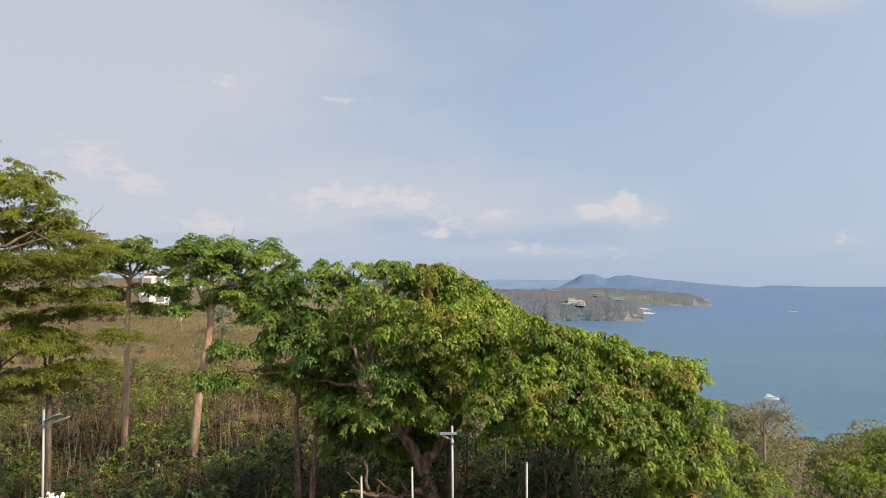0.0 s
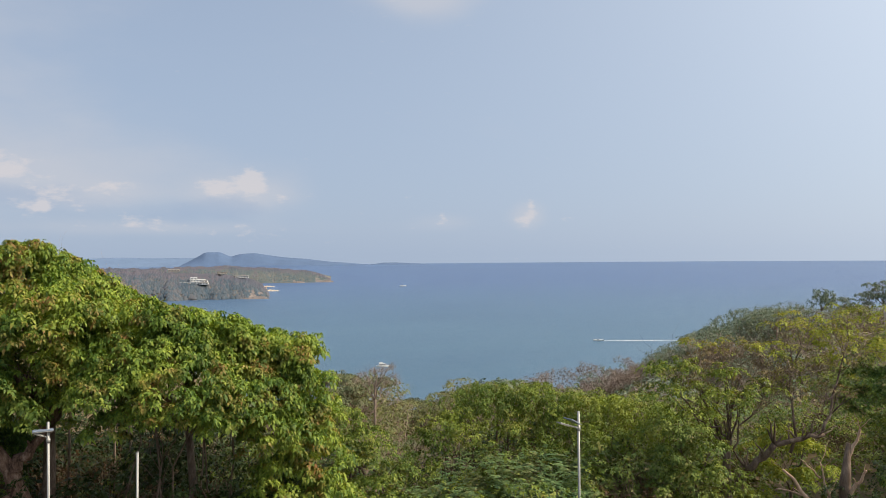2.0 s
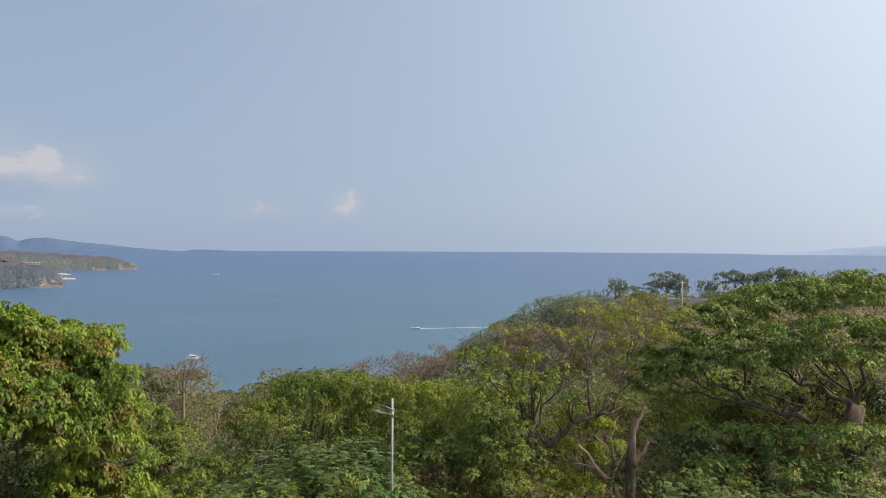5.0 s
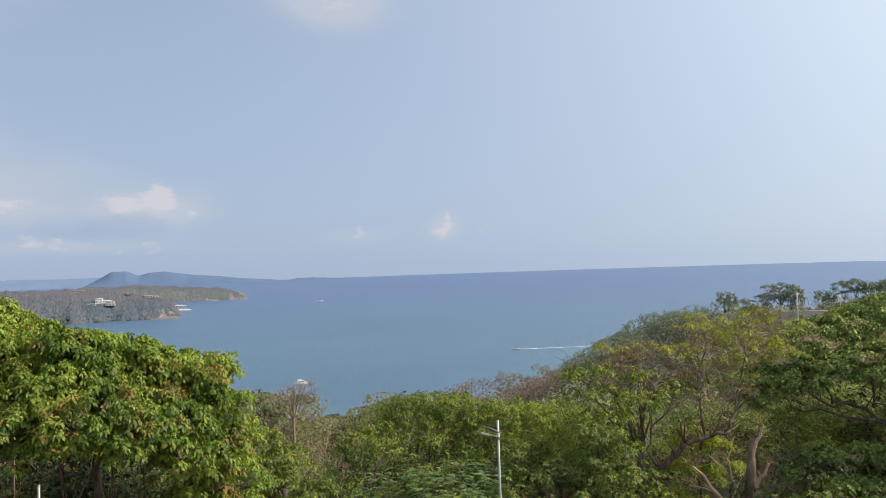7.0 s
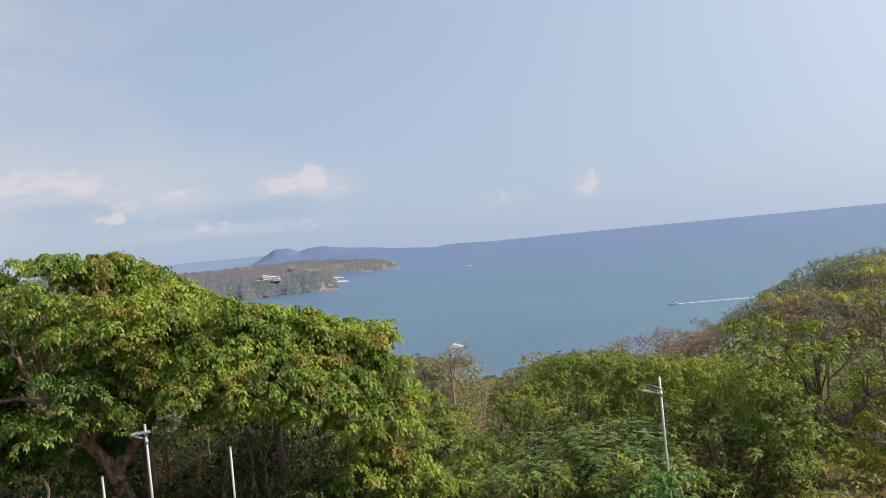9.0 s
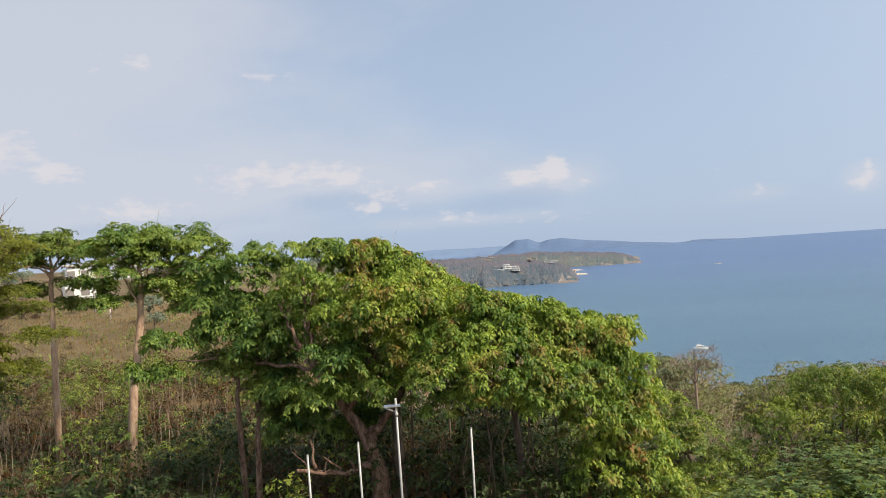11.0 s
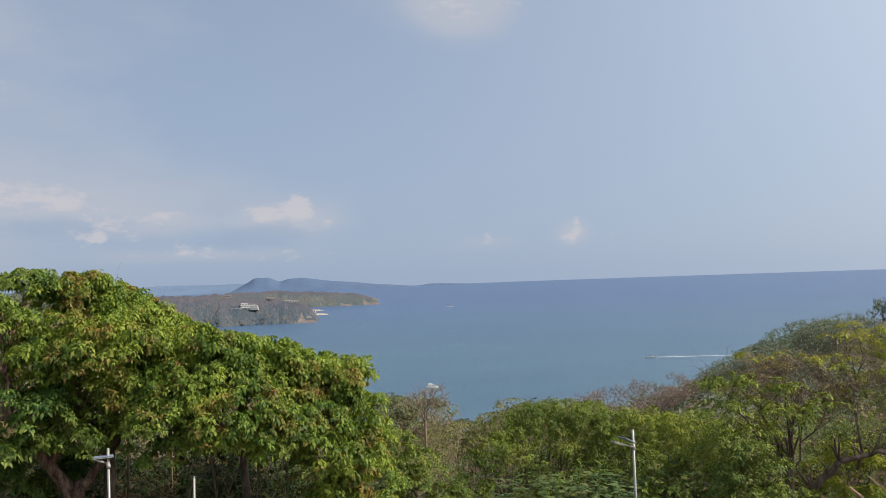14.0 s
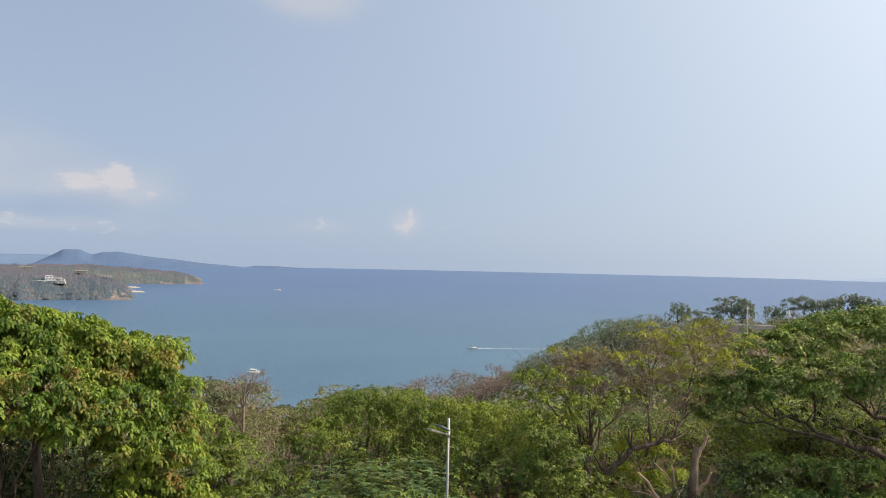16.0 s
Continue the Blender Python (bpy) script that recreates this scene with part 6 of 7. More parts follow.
while b < 74:
    p = on_ground(b, r.uniform(140, 156))
    e = float(np.interp(b, [52, 58, 64, 68, 74], [-3.9, -3.7, -3.0, -2.4, -2.1])) + r.uniform(-0.35, 0.15)
    k = r.choice(["ridge_tree", "leafless", "ridge_tree", "dull_tree"])
    set_out(k, p, max(0.3, (EYE + math.hypot(p.x, p.y) * math.tan(radians(e)) - p.z) / HEIGHT[k]), b * 7, 1.3)
    b += 0.62 * r.uniform(0.7, 1.3)
for b, e, k, w in ((53.2, -3.45, "ridge_tree", 1.0), (54.6, -2.65, "green_tree", 0.55), (54.0, -3.2, "bare", 1.0), (56.0, -3.15, "umbrella", 0.8), (57.4, -2.75, "umbrella", 0.7), (58.3, -2.05, "umbrella", 0.8), (58.9, -2.35, "green_tree", 0.7),
                   (59.8, -2.75, "bare", 0.8), (60.9, -2.65, "green_tree", 0.8), (62.2, -2.0, "umbrella", 0.6), (62.9, -1.85, "umbrella", 0.6), (63.7, -2.05, "green_tree", 0.6), (64.6, -1.9, "green_tree", 0.9), (65.5, -1.6, "green_tree", 0.8),
                   (66.4, -1.75, "green_tree", 0.8), (67.4, -1.95, "ridge_tree", 1.0), (68.4, -1.85, "ridge_tree", 1.0), (69.6, -1.7, "ridge_tree", 1.0), (71.0, -1.6, "ridge_tree", 1.0)):
    p = on_ground(b, 160)
    set_out(k, p, (EYE + 160 * math.tan(radians(e)) - p.z) / HEIGHT[k], b, w)
# those at the water's side with open crowns, sized to the camera's skyline
for b, d, k in ((18.3, 60, "slope_umbrella"), (19.6, 62, "slope_umbrella"), (20.7, 64, "olive_tree"), (21.6, 70, "twiggy"), (18.9, 56, "slope_umbrella"), (23.2, 70, "olive_tree"), (24.1, 72, "olive_tree"), (24.9, 76, "slope_umbrella"),
                (25.6, 74, "olive_tree"), (26.4, 80, "slope_umbrella"), (27.3, 78, "olive_tree"), (20.5, 57, "slope_umbrella"), (24.6, 58, "olive_tree"), (28.2, 80, "slope_umbrella")):
    p = on_ground(b, d)
    set_out(k, p, view_ridge_room(p) / HEIGHT[k] * 0.95, b, 1.0 if k != "slope_umbrella" else 0.85)


def slope_bare_tree():
    """A leafless tree on the slope, its pinkish trunk and limbs standing clear of the scrub."""
    d = 52
    base = on_ground(22.6, d)
    fork = sight(22.75, -9.9, d)
    ends = [sight(b, e, d + k) for b, e, k in ((24.05, -8.25, 0.3), (23.3, -8.5, -0.3), (22.7, -8.5, 0.4), (21.8, -8.7, 0.2), (21.3, -9.2, -0.3), (24.4, -9.3, 0.5), (24.2, -8.9, -0.5), (22.2, -9.3, -0.6), (23.6, -9.4, 0.6))]
    limbs = [(fork.lerp(base, 0.12 * (k % 3)), e, 0.05, 0.012, 0.04) for k, e in enumerate(ends)]
    root = near_tree("bare_slope_tree", base, [], limbs, ([base, base.lerp(fork, 0.5) + Vector((0.08, 0, 0)), fork, sight(23.0, -8.9, d)], [0.12, 0.09, 0.07, 0.03]),
                     "leafless tree with a pinkish-grey trunk and spreading twigs on the slope", bark=M_TWIG, seed=94, twigs=7)
    B = [(e.x - base.x, e.y - base.y, e.z - base.z - 0.15, 0.5, 0.7) for e in ends]
    part("twig_haze", tris("twig_haze", twig_cloud(B, 500, 0.5, 0.012, np.random.default_rng(94)), M_TWIG), root, "fine bare twigs")["kind"] = "stuff"


slope_bare_tree()


# ---- lamps and poles ----
def cylinder(a, b, r0, r1, sides=12):
    return tube([a, b], [r0, r1], sides)


def slab(cx, cy, cz, sx, sy, sz, m=None):
    """A box with bevelled edges as verts and faces."""
    bm = bmesh.new()
    bmesh.ops.create_cube(bm, size=1)
    bmesh.ops.scale(bm, vec=(sx, sy, sz), verts=bm.verts)
    bmesh.ops.bevel(bm, geom=bm.edges[:], offset=min(sx, sy, sz) * 0.18, segments=1, affect="EDGES")
    if m:
        bmesh.ops.transform(bm, matrix=m, verts=bm.verts)
    bmesh.ops.translate(bm, vec=(cx, cy, cz), verts=bm.verts)
    bm.verts.index_update()
    out = [v.co.copy() for v in bm.verts], [tuple(v.index for v in f.verts) for f in bm.faces]
    bm.free()
    return out


def street_lamp(bearing, rise, distance, turn, label, level=False):
    """A solar street lamp: pole, arm, lamp head and a panel, level or tilted."""
    top = sight(bearing, rise, distance)
    foot = on_ground(bearing, distance)
    h = top.z - foot.z
    root = thing("street_lamp", foot, label, "street lamp", "solar street lamps")
    root.rotation_euler = (0, 0, turn)
    part("pole", mesh_from("pole", *cylinder((0, 0, 0), (0, 0, h), 0.032, 0.028), M_STEEL, True), root)
    part("base_plate", mesh_from("base_plate", *slab(0, 0, 0.16, 0.28, 0.28, 0.03), M_STEEL), root)
    if level:
        part("arm", mesh_from("arm", *cylinder((0, 0, h - 0.33), (-0.1, 0, h - 0.275), 0.017, 0.014, 8), M_STEEL, True), root)
        head = part("lamp_head", mesh_from("lamp_head", *slab(-0.175, 0, h - 0.24, 0.2, 0.11, 0.03, pose(0, 0, 0, 0, 26, 0)), M_STEEL), root, "dull grey lamp head")
        part("diffuser", mesh_from("diffuser", *slab(-0.185, 0, h - 0.248, 0.13, 0.08, 0.02, pose(0, 0, 0, 0, 26, 0)), M_WHITE), head)
        part("solar_panel", mesh_from("solar_panel", *slab(-0.095, 0.0, h - 0.165, 0.39, 0.15, 0.026), M_PANEL), root, "blue solar panel, paled by a painted sky reflection")
        part("panel_frame", mesh_from("panel_frame", *slab(-0.095, 0.0, h - 0.186, 0.4, 0.16, 0.012), M_STEEL), root)
    else:
        part("arm", mesh_from("arm", *cylinder((0, 0, h - 0.38), (-0.24, 0, h - 0.297), 0.02, 0.016, 8), M_STEEL, True), root)
        head = part("lamp_head", mesh_from("lamp_head", *slab(-0.43, 0, h - 0.232, 0.42, 0.15, 0.03, pose(0, 0, 0, 0, 19, 0)), M_STEEL), root, "pale grey lamp head")
        part("diffuser", mesh_from("diffuser", *slab(-0.46, 0, h - 0.24, 0.24, 0.11, 0.02, pose(0, 0, 0, 0, 19, 0)), M_WHITE), head)
        part("solar_panel", mesh_from("solar_panel", *slab(-0.2, 0.0, h - 0.19, 0.34, 0.27, 0.022, pose(0, 0, 0, 0, 28, 0)), M_PANEL), root, "blue solar panel, paled by a painted sky reflection")
        part("panel_bracket", mesh_from("panel_bracket", *cylinder((0, 0, h - 0.26), (-0.1, 0, h - 0.235), 0.014, 0.014, 8), M_STEEL, True), root)
    part("collar", mesh_from("collar", *cylinder((0, 0, h - 0.43), (0, 0, h - 0.34), 0.042, 0.042), M_STEEL, True), root)
    return root


street_lamp(0.60, -10.78, 18.0, 0.0, "galvanised solar street lamp on a pole before the spreading tree", True)
street_lamp(37.93, -11.55, 17.6, 0.15, "galvanised solar street lamp on a pole before the thicket")
street_lamp(-27.5, -8.35, 20.5, 3.0, "galvanised solar street lamp on a pole beside dry scrub")


def bare_pole(bearing, rise, distance, lean):
    top, foot = sight(bearing, rise, distance), on_ground(bearing, distance)
    h = top.z - foot.z
    foot.x -= lean * h
    root = thing("metal_pole", foot, "plain thin galvanised metal pole standing in the scrub", "pole", "bare metal poles")
    root.rotation_euler = (0, lean, 0)
    part("shaft", mesh_from("shaft", *cylinder((0, 0, 0), (0, 0, h), 0.028, 0.026, 10), M_STEEL, True), root)
    part("cap", mesh_from("cap", *cylinder((0, 0, h), (0, 0, h + 0.02), 0.031, 0.02, 10), M_STEEL, True), root)


for b, e, d, lean in ((6.10, -13.35, 18.0, 0.012), (-2.40, -13.7, 17.8, -0.008), (-6.15, -14.2, 17.6, -0.01), (8.3, -18.4, 17.5, 0.015)):
    bare_pole(b, e, d, lean)


# ---- boats ----
def hull(L, W, H):
    """A boat's hull with a pointed bow, stern at -x."""
    V, F, n = [], [], 10
    for i in range(n + 1):
        u = i / n
        w = W * (1 - max(0, (u - 0.45) / 0.55) ** 2.2) * (0.85 + 0.15 * min(1, u * 4))
        s = H * (1 + 0.35 * u * u)
        x = L * (u - 0.5)
        V += [(x, -w / 2, s), (x, -w * 0.42, 0.1 * H), (x, 0, -0.3 * H), (x, w * 0.42, 0.1 * H), (x, w / 2, s)]
    for i in range(n):
        for j in range(4):
            a = i * 5 + j
            F.append((a, a + 5, a + 6, a + 1))
        F.append((i * 5 + 4, i * 5 + 9, i * 5 + 5, i * 5))
    F.append((0, 1, 2, 3, 4))
    return V, F


def yacht():
    p = spot(23.35, 60 / math.tan(radians(8.45)))
    root = thing("motor_yacht", p, "white two-decked motor yacht anchored in the bay", "boat")
    root.rotation_euler = (0, 0, radians(-20))
    root.scale = (0.62,) * 3
    part("hull", mesh_from("hull", *hull(11.5, 3.4, 1.3), M_WHITE), root)
    cabin = part("cabin", mesh_from("cabin", *slab(-0.6, 0, 2.1, 6.2, 2.5, 1.2), M_WHITE), root)
    for sy in (-1.27, 1.27):
        part("window", mesh_from("window", *slab(-0.6, sy, 2.2, 5.2, 0.05, 0.5), M_GLASS), cabin, "dark tinted window")
    part("flybridge", mesh_from("flybridge", *slab(-1.4, 0, 2.95, 3.8, 2.3, 0.4), M_WHITE), root)
    part("roof", mesh_from("roof", *slab(-1.6, 0, 4.0, 3.4, 2.3, 0.12), M_WHITE), root)
    for sx in (-3.0, -0.2):
        for sy in (-1.0, 1.0):
            part("roof_post", mesh_from("roof_post", *cylinder((sx, sy, 3.1), (sx, sy, 3.98), 0.05, 0.05, 6), M_STEEL), root)


def speedboat(bearing, rise, turn, scale, label, wake_len):
    p = spot(bearing, 60 / math.tan(radians(-rise)))
    root = thing("speedboat", p, label, "boat")
    root.rotation_euler = (0, 0, turn)
    root.scale = (scale,) * 3
    part("hull", mesh_from("hull", *hull(7.0, 2.2, 0.8), M_WHITE), root)
    part("windscreen", mesh_from("windscreen", *slab(0.4, 0, 1.2, 0.9, 1.5, 0.5), M_GLASS), root)
    part("outboard", mesh_from("outboard", *slab(-3.7, 0, 0.8, 0.4, 0.5, 0.9), M_GLASS), root)
    if wake_len:
        V, F, n = [], [], 40
        for i in range(n + 1):
            u = i / n
            x = -3.0 - wake_len * u
            w = (1.5 + 1.8 * u ** 0.6) * (1 + 0.9 * noise.noise(Vector((u * 23, 2, 0)))) * (1 - 0.6 * u)
            V += [(x, -w * 0.5, 0.10), (x, 0, 0.18), (x, w * 0.5, 0.10)]
        for i in range(n):
            F += [(i * 3, i * 3 + 1, i * 3 + 4, i * 3 + 3), (i * 3 + 1, i * 3 + 2, i * 3 + 5, i * 3 + 4)]
        w = new("wake", mesh_from("wake", V, F, M_FOAM, True))
        w.location, w.rotation_euler, w.scale = p, (0, 0, turn), (scale,) * 3
        tagged(w, "white foaming wake trailing behind the speedboat", "wake", kind="structure")


yacht()
speedboat(39.6, -6.55, radians(150), 1.0, "small white speedboat running across the bay", 52)
speedboat(24.9, -2.42, radians(175), 1.9, "small white boat far out on the bay", 0)


# ---- houses ----
def block_house(name, place, turn, sizes, label, wall=M_WHITE, roof=M_CONCRETE, pane=M_GLASS):
    """A house of flat-roofed storeys: rows of width, depth, height, offset x."""
    root = thing(name, place, label, "house")
    root.rotation_euler = (0, 0, turn)
    z = 0.0
    for w, d, h, ox in sizes:
        part("wall", mesh_from("wall", *slab(ox, 0, z + h / 2, w, d, h), wall), root)
        part("roof", mesh_from("roof", *slab(ox, 0, z + h + 0.15, w * 1.1, d * 1.15, 0.3), roof), root)
        n = max(2, int(w / 4))
        for k in range(n):
            x = ox - w / 2 + w * (k + 0.5) / n
            win = part("window", mesh_from("window", *slab(x, -d / 2 - 0.03, z + h * 0.52, w / n * 0.55, 0.1, h * 0.4), pane), root)
            part("window_frame", mesh_from("window_frame", *slab(x, -d / 2 - 0.05, z + h * 0.26, w / n * 0.7, 0.2, 0.1), wall), win)
        z += h + 0.3
    return root


block_house("villa", spot(9.7, 1122, 20.5), radians(-9.7), [(34, 10, 3.2, -1), (20, 9, 3.0, 4), (9, 8, 2.6, -1)], "large white terraced villa on the headland slope", M_WHITE, M_WHITE, M_GREYPANE)
block_house("villa_wing", spot(10.35, 1116, 20.0), radians(-14), [(12, 8, 3.0, 0), (8, 7, 2.8, 1)], "white side wing of the terraced villa", M_WHITE, M_CONCRETE, M_GREYPANE)
block_house("villa_annex", spot(13.0, 1170, 27), radians(-12), [(20, 9, 3.0, 0)], "long low pale house on the headland", M_WHITE, M_CONCRETE, M_GREYPANE)
block_house("headland_house", spot(8.3, 1200, 37.5), radians(-8), [(16, 9, 3, 0)], "low house with a grey roof on the headland ridge", M_CONCRETE, M_CONCRETE, M_GREYPANE)
block_house("headland_house", spot(11.6, 1195, 32.5), radians(-8), [(14, 9, 3, 0)], "low pale house among trees on the headland ridge", M_CONCRETE, M_CONCRETE, M_GREYPANE)
block_house("beach_house", spot(14.5, 1330, 3.0), radians(-15), [(14, 9, 3.4, 0)], "white beach house with a red roof by the cove", M_WHITE, M_ROOF)
block_house("white_house", on_ground(-20.9, 122), radians(12), [(4.2, 4, 2.6, 0), (3.6, 3.6, 2.1, 0.2)], "white two-storey house beyond the dry field", M_WHITE, M_CONCRETE, M_GREYPANE)
block_house("white_house", on_ground(-11.3, 170), radians(10), [(5.5, 5, 2.5, 0)], "low white house behind the tree crowns", M_WHITE, M_CONCRETE)


# ---- grass of the field ----
def grass(name, label, n, b0, b1, d0, d1, h, mat, seed, thick=1.0):
    r = np.random.default_rng(seed)
    b, d = np.radians(r.uniform(b0, b1, n)), np.sqrt(r.uniform(d0 ** 2, d1 ** 2, n))
    x, y = np.sin(b) * d, np.cos(b) * d
    z = np.array([ground_level(i, j) for i, j in zip(x, y)])
    C = np.stack([x, y, z - 0.03], -1)
    a = r.uniform(0, np.pi, n)
    s = np.stack([np.cos(a), np.sin(a), 0 * a], -1) * 0.02 * (h / 0.6) * thick
    hh = h * r.uniform(0.5, 1.3, n)
    t = C + np.stack([r.normal(0, 0.22, n) * hh, r.normal(0, 0.22, n) * hh, hh], -1)
    m = (C + t) / 2 + np.stack([r.normal(0, 0.05, n), r.normal(0, 0.05, n), 0.1 * hh], -1)
    V = np.stack([C - s, C + s, t, m - s * 0.8], axis=1)
    ob = new(name, quads(name, V, mat))
    tagged(ob, label, "grass", kind="stuff")


grass("dry_grass", "tall dry straw-coloured grass on the hillside field", 32000, -36, -3, 46, 125, 0.28, M_STRAW, 5, 0.8)
grass("dry_stalks", "tangle of dry brown stalks under the trees", 12000, -36, 24, 19, 45, 0.8, M_DRY, 6)


def saplings(name, label, n, b0, b1, d0, d1, h0, h1, mat, seed):
    """Thin upright stems with a side shoot each."""
    r = np.random.default_rng(seed)
    b, d = np.radians(r.uniform(b0, b1, n)), np.sqrt(r.uniform(d0 ** 2, d1 ** 2, n))
    x, y = np.sin(b) * d, np.cos(b) * d
    C = np.stack([x, y, np.array([ground_level(i, j) for i, j in zip(x, y)]) - 0.05], -1)
    t = np.stack([r.normal(0, 0.12, n), r.normal(0, 0.12, n), np.ones(n)], -1) * r.uniform(h0, h1, (n, 1))
    a = r.uniform(0, np.pi, n)
    s = np.stack([np.cos(a), np.sin(a), 0 * a], -1) * 0.014
    k = C + t * r.uniform(0.35, 0.7, (n, 1))
    u = k + t * 0.35 + r.normal(0, 0.25, (n, 3))
    V = np.concatenate([np.stack([C - s, C + s, C + t], axis=1), np.stack([k - s * 0.6, k + s * 0.6, u], axis=1)])
    tagged(new(name, tris(name, V, mat)), label, "stalks", kind="stuff")


saplings("dry_saplings", "thin upright dry saplings in the scrub", 800, -36, -7, 22, 48, 1.2, 3.2, M_TWIG, 8)


# ---- small things ----
def heart_leaf_plant():
    """A climber with broad heart-shaped leaves at a lamp's foot."""
    base = on_ground(37.7, 16.9)
    r = np.random.default_rng(61)
    root = thing("broad_leaf_climber", base, "bright green climber with broad heart-shaped leaves round the lamp post", "climber")
    stems = []
    for k in range(7):
        e = Vector((r.normal(0, 0.45), r.normal(0, 0.35), r.uniform(1.8, 3.0)))
        stems.append(tube(bent((r.normal(0, 0.1), r.normal(0, 0.1), 0), e, 5, 0.03, 0.08, r), [0.03, 0.026, 0.022, 0.018, 0.014, 0.01], 5, 0, r))
    part("stem", mesh_from("stem", *join(stems), M_TWIG, True), root)
    P = np.stack([r.normal(0, 0.42, 900), r.normal(0, 0.34, 900), r.uniform(0.3, 3.3, 900)], -1)
    P[:, :2] *= (1.15 - 0.16 * P[:, 2:3])
    Q = unit(np.stack([P[:, 0] * 0.6, P[:, 1] * 0.6 - 0.5, np.full(900, 0.55)], -1) + r.normal(0, 0.3, (900, 3)))
    V = leaf_quads(P, Q, r.uniform(0.08, 0.17, 900), 1, 0.5, 0.95, 0.08, r)
    part("foliage", quads("foliage", V, M_BIGLEAF), root)


def columnar_tree():
    p = on_ground(29.0, 62)
    top = sight(29.0, -9.95, 62)
    h = top.z - p.z
    root = thing("cypress", p, "narrow dark columnar tree above the thicket", "tree")
    part("trunk", mesh_from("trunk", *tube([(0, 0, -0.3), (0, 0, h * 0.5), (0, 0, h)], [0.12, 0.08, 0.03], 7), M_BARK, True), root)
    r = np.random.default_rng(62)
    t = r.uniform(0.15, 1, 900)
    a = r.uniform(0, 6.28, 900)
    w = 0.24 * np.sin(np.pi * np.clip(t * 0.9 + 0.08, 0, 1)) ** 0.5
    P = np.stack([np.cos(a) * w, np.sin(a) * w, t * h], -1)
    Q = unit(np.stack([np.cos(a), np.sin(a), 0.8 + 0 * a], -1))
    part("crown", quads("crown", leaf_quads(P, Q, np.full(900, 0.09), 3, 0.1, 0.4, 0.1, r), M_FEATHER), root)


def white_blossom():
    p = on_ground(-27.0, 20.0)
    top = sight(-27.0, -13.95, 20.0)
    h = top.z - p.z
    r = np.random.default_rng(63)
    root = thing("flowering_shrub", p, "tall shrub with a cluster of white blossom by the lamp", "shrub")
    stems = [tube(bent((r.normal(0, 0.1), r.normal(0, 0.1), -0.2), (r.normal(0, 0.35), r.normal(0, 0.3), h - 0.2), 5, 0, 0.05, r), [0.03, 0.028, 0.024, 0.02, 0.016, 0.012], 5, 0, r) for k in range(6)]
    part("stem", mesh_from("stem", *join(stems), M_TWIG, True), root)
    B = [(r.normal(0, 0.3), r.normal(0, 0.3), h - r.uniform(0.3, 1.6), 0.4, 0.8) for k in range(6)]
    P, Q = crown_points(B, 0.22, 1.0, 16, 0.8, -0.4, 0.5, r)
    part("foliage", quads("foliage", leaf_quads(P, Q, np.full(len(P), 0.1), 5, 0.3, 0.4, 0.1, r), M_SCRUB), root)
    balls = []
    for k in range(14):
        bm = bmesh.new()
        bmesh.ops.create_icosphere(bm, subdivisions=2, radius=r.uniform(0.035, 0.055), matrix=Matrix.Translation((r.normal(0, 0.13), r.normal(0, 0.12), h + r.normal(0, 0.04))))
        bm.verts.index_update()
        balls.append(([v.co.copy() * r.uniform(0.995, 1.005) for v in bm.verts], [tuple(v.index for v in f.verts) for f in bm.faces]))
        bm.free()
    part("blossom", mesh_from("blossom", *join(balls), M_WHITE, True), root, "round white flower heads")


def utility_pole(b, rise_top, d, label, r0=0.11):
    p = on_ground(b, d)
    h = sight(b, rise_top, d).z - p.z
    root = thing("utility_pole", p, label, "pole", "far poles")
    part("shaft", mesh_from("shaft", *cylinder((0, 0, 0), (0, 0, h), r0, r0 * 0.75), M_CONCRETE, True), root)
    part("cross_arm", mesh_from("cross_arm", *slab(0, 0, h - 0.25, 0.9, 0.08, 0.1), M_CONCRETE), root)


heart_leaf_plant()
columnar_tree()
white_blossom()
for b, e, d in ((-20.05, 0.4, 100), (-19.1, -2.2, 95)):
    utility_pole(b, e, d, "pale concrete pole in the dry field")
for b, e, d in ((59.3, -2.7, 110), (61.93, -2.9, 110)):
    utility_pole(b, e, d, "pale pole on the wooded hill", 0.09)
# height fitted to the camera's view, so the top edge shows above the trees
a, b = on_ground(58.3, 133), on_ground(61.4, 133)
mid = (a + b) / 2
w = new("retaining_wall", mesh_from("retaining_wall", *slab(0, 0, 1.55, (b - a).length, 0.3, 3.7), M_CONCRETE))
w.location = mid
w.rotation_euler = (0, 0, math.atan2(b.y - a.y, b.x - a.x))
tagged(w, "long pale concrete wall on the wooded hill", "wall", kind="structure")
block_house("grey_roofed_house", on_ground(-17.9, 215), radians(14), [(8, 7, 3.0, 0), (6, 6, 2.6, 0)], "pale two-storey house with a grey roof behind the trees", M_WHITE, M_CONCRETE)


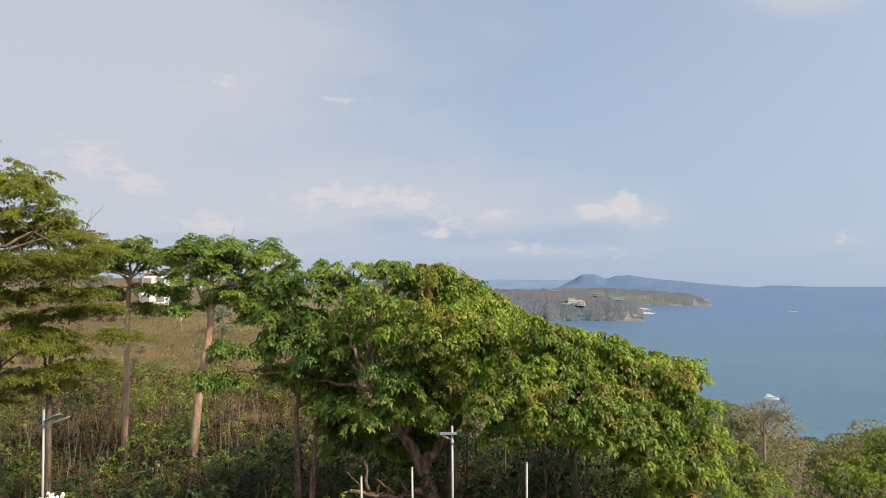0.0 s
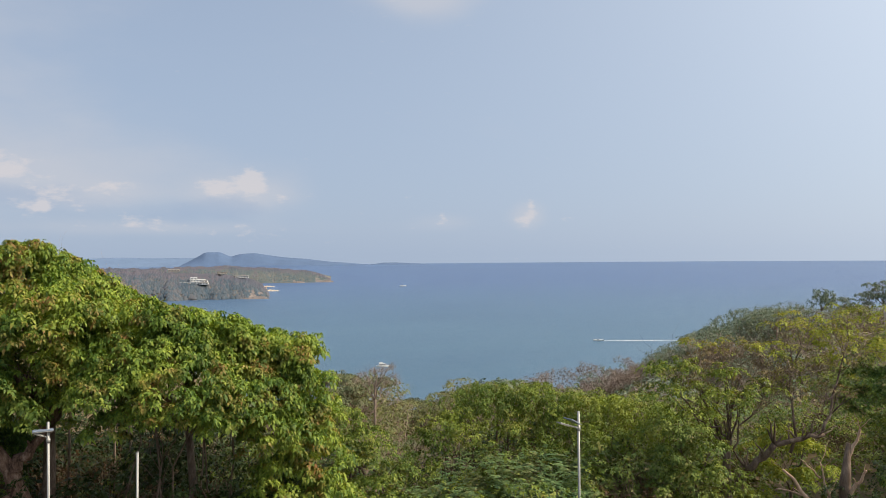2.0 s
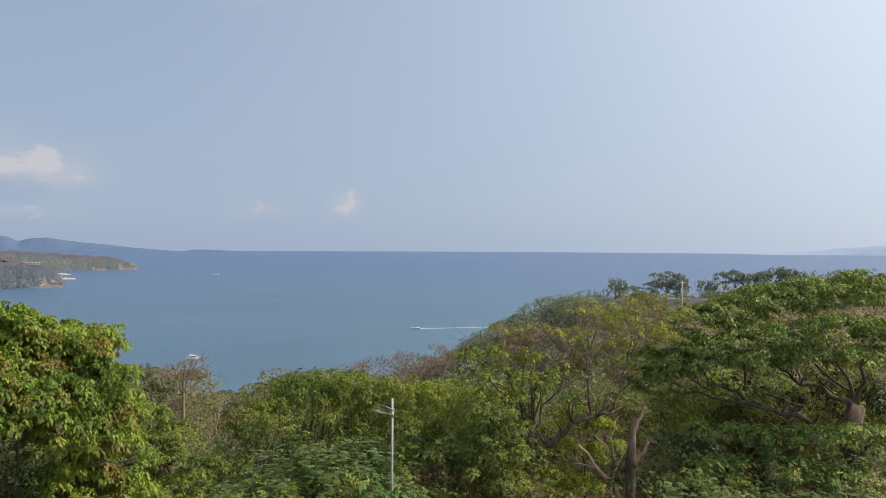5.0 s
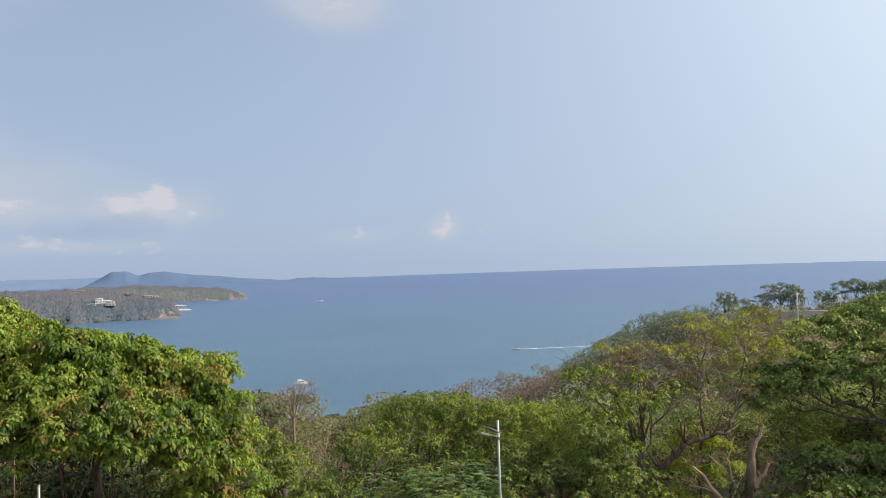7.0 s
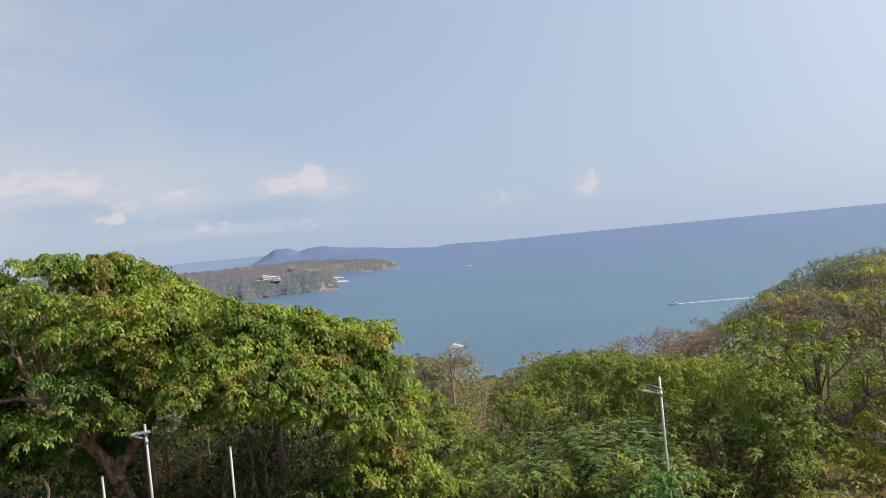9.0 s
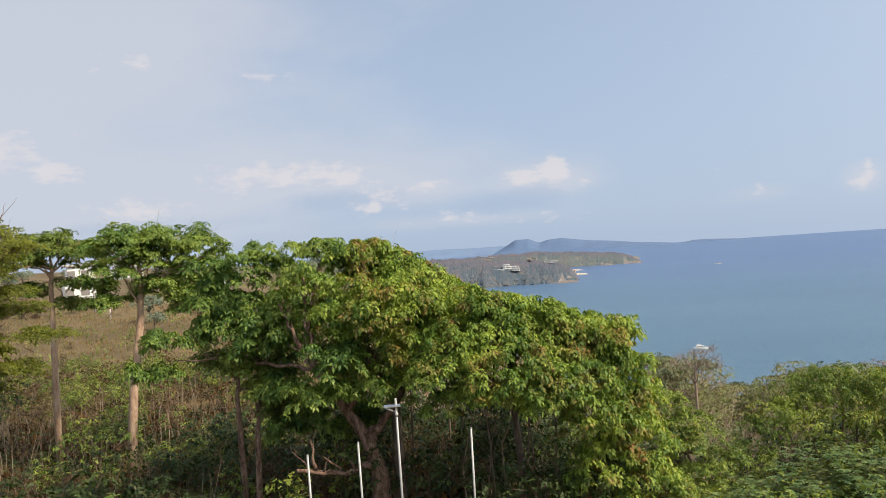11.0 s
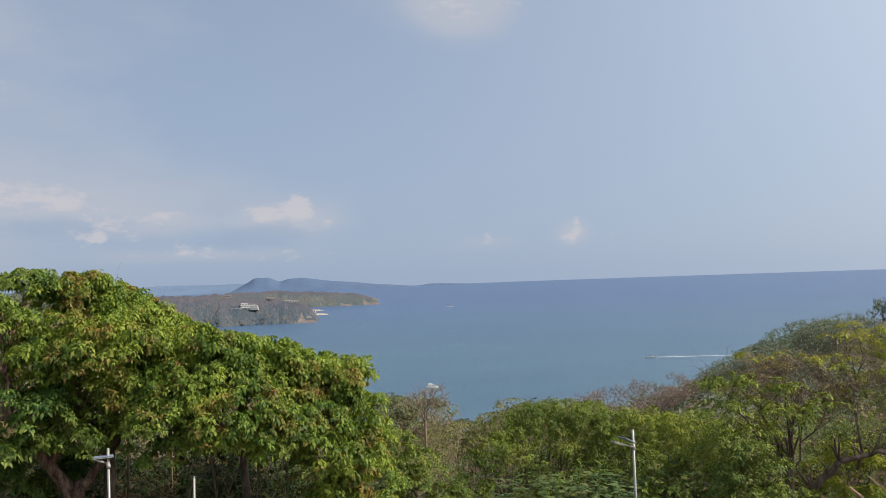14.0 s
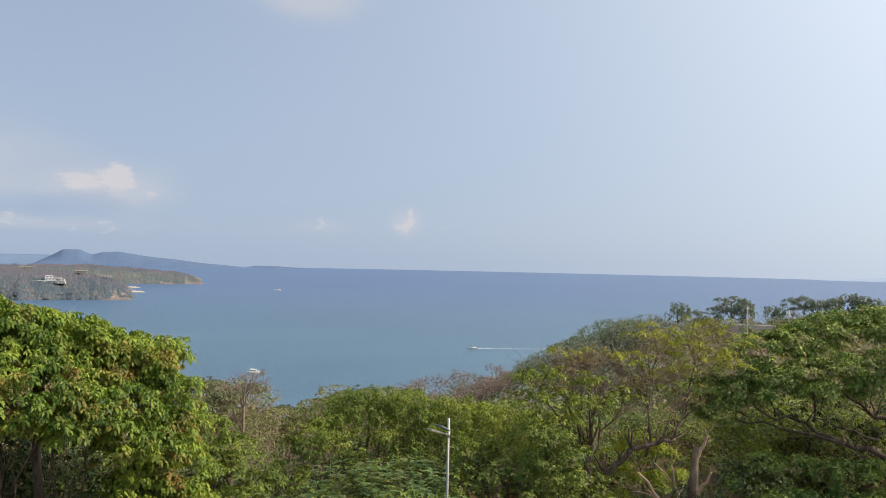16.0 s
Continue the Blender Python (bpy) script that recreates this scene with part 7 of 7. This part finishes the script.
# ---- undergrowth that nobody could count ----
def undergrowth(name, label, n, b0, b1, d0, d1, r0, r1, mat, seed, m=7, lift=0.3, leaf=1.0, count=3):
    r = np.random.default_rng(seed)
    b, d = np.radians(r.uniform(b0, b1, n)), np.sqrt(r.uniform(d0 ** 2, d1 ** 2, n))
    x, y = np.sin(b) * d, np.cos(b) * d
    z = np.array([ground_level(i, j) for i, j in zip(x, y)])
    ok = z > 1.0
    rad = r.uniform(r0, r1, n)
    C = np.stack([x, y, z + rad * lift], -1)[ok]
    rad = rad[ok]
    e = unit(r.normal(0, 1, (len(C), m, 3)) + np.array([0, 0, 0.6]))
    P = (C[:, None] + e * rad[:, None, None] * np.array([1, 1, 0.8])).reshape(-1, 3)
    Q = unit(e + np.array([0, 0, 0.4])).reshape(-1, 3)
    V = leaf_quads(P, Q, np.repeat(rad * leaf, m), count, 0.3, 0.6, 0.05, r, True)
    tagged(new(name, tris(name, V, mat)), label, "undergrowth", kind="stuff")


undergrowth("slope_undergrowth", "dull olive undergrowth on the slope down to the bay", 1900, -8, 50, 40, 290, 0.6, 1.6, M_DULL, 71, 10, 0.3, 0.34, 3)
undergrowth("hill_undergrowth", "brown and olive undergrowth on the hill", 1600, 44, 74, 38, 260, 0.6, 1.5, M_DULL, 72, 10, 0.3, 0.34, 3)
undergrowth("ridge_undergrowth", "undergrowth on the far hillside, its green greyed by painted haze", 1500, 34, 60, 60, 240, 0.6, 1.5, M_HILLLEAF, 78, 8, 0.3, 0.4, 3)
undergrowth("withered_undergrowth", "withered mauve-brown undergrowth on the hill", 1300, 30, 74, 60, 260, 0.6, 1.4, M_MAUVE, 73, 9, 0.3, 0.36, 3)
undergrowth("thicket_floor", "low green growth under the thickets", 1300, 14, 73, 20, 44, 0.35, 0.8, M_SCRUB, 74, 15, 0.3, 0.22, 4)
undergrowth("scrub_floor", "tangled brown growth under the scrub", 1300, -37, -7, 20, 62, 0.35, 0.9, M_DRY, 75, 13, 0.5, 0.2, 4)
undergrowth("field_scrub", "low dull green growth in the dry field", 450, -37, -5, 40, 120, 0.3, 0.9, M_SCRUB, 76, 14, 0.3, 0.25, 3)
# floor growth with the shade put into its leaf colour
undergrowth("shade_floor", "low growth under the trees and scrub, coloured dark for shade", 1300, -37, 15, 20, 44, 0.35, 0.85, M_SHADE, 77, 10, 0.4, 0.25, 4)
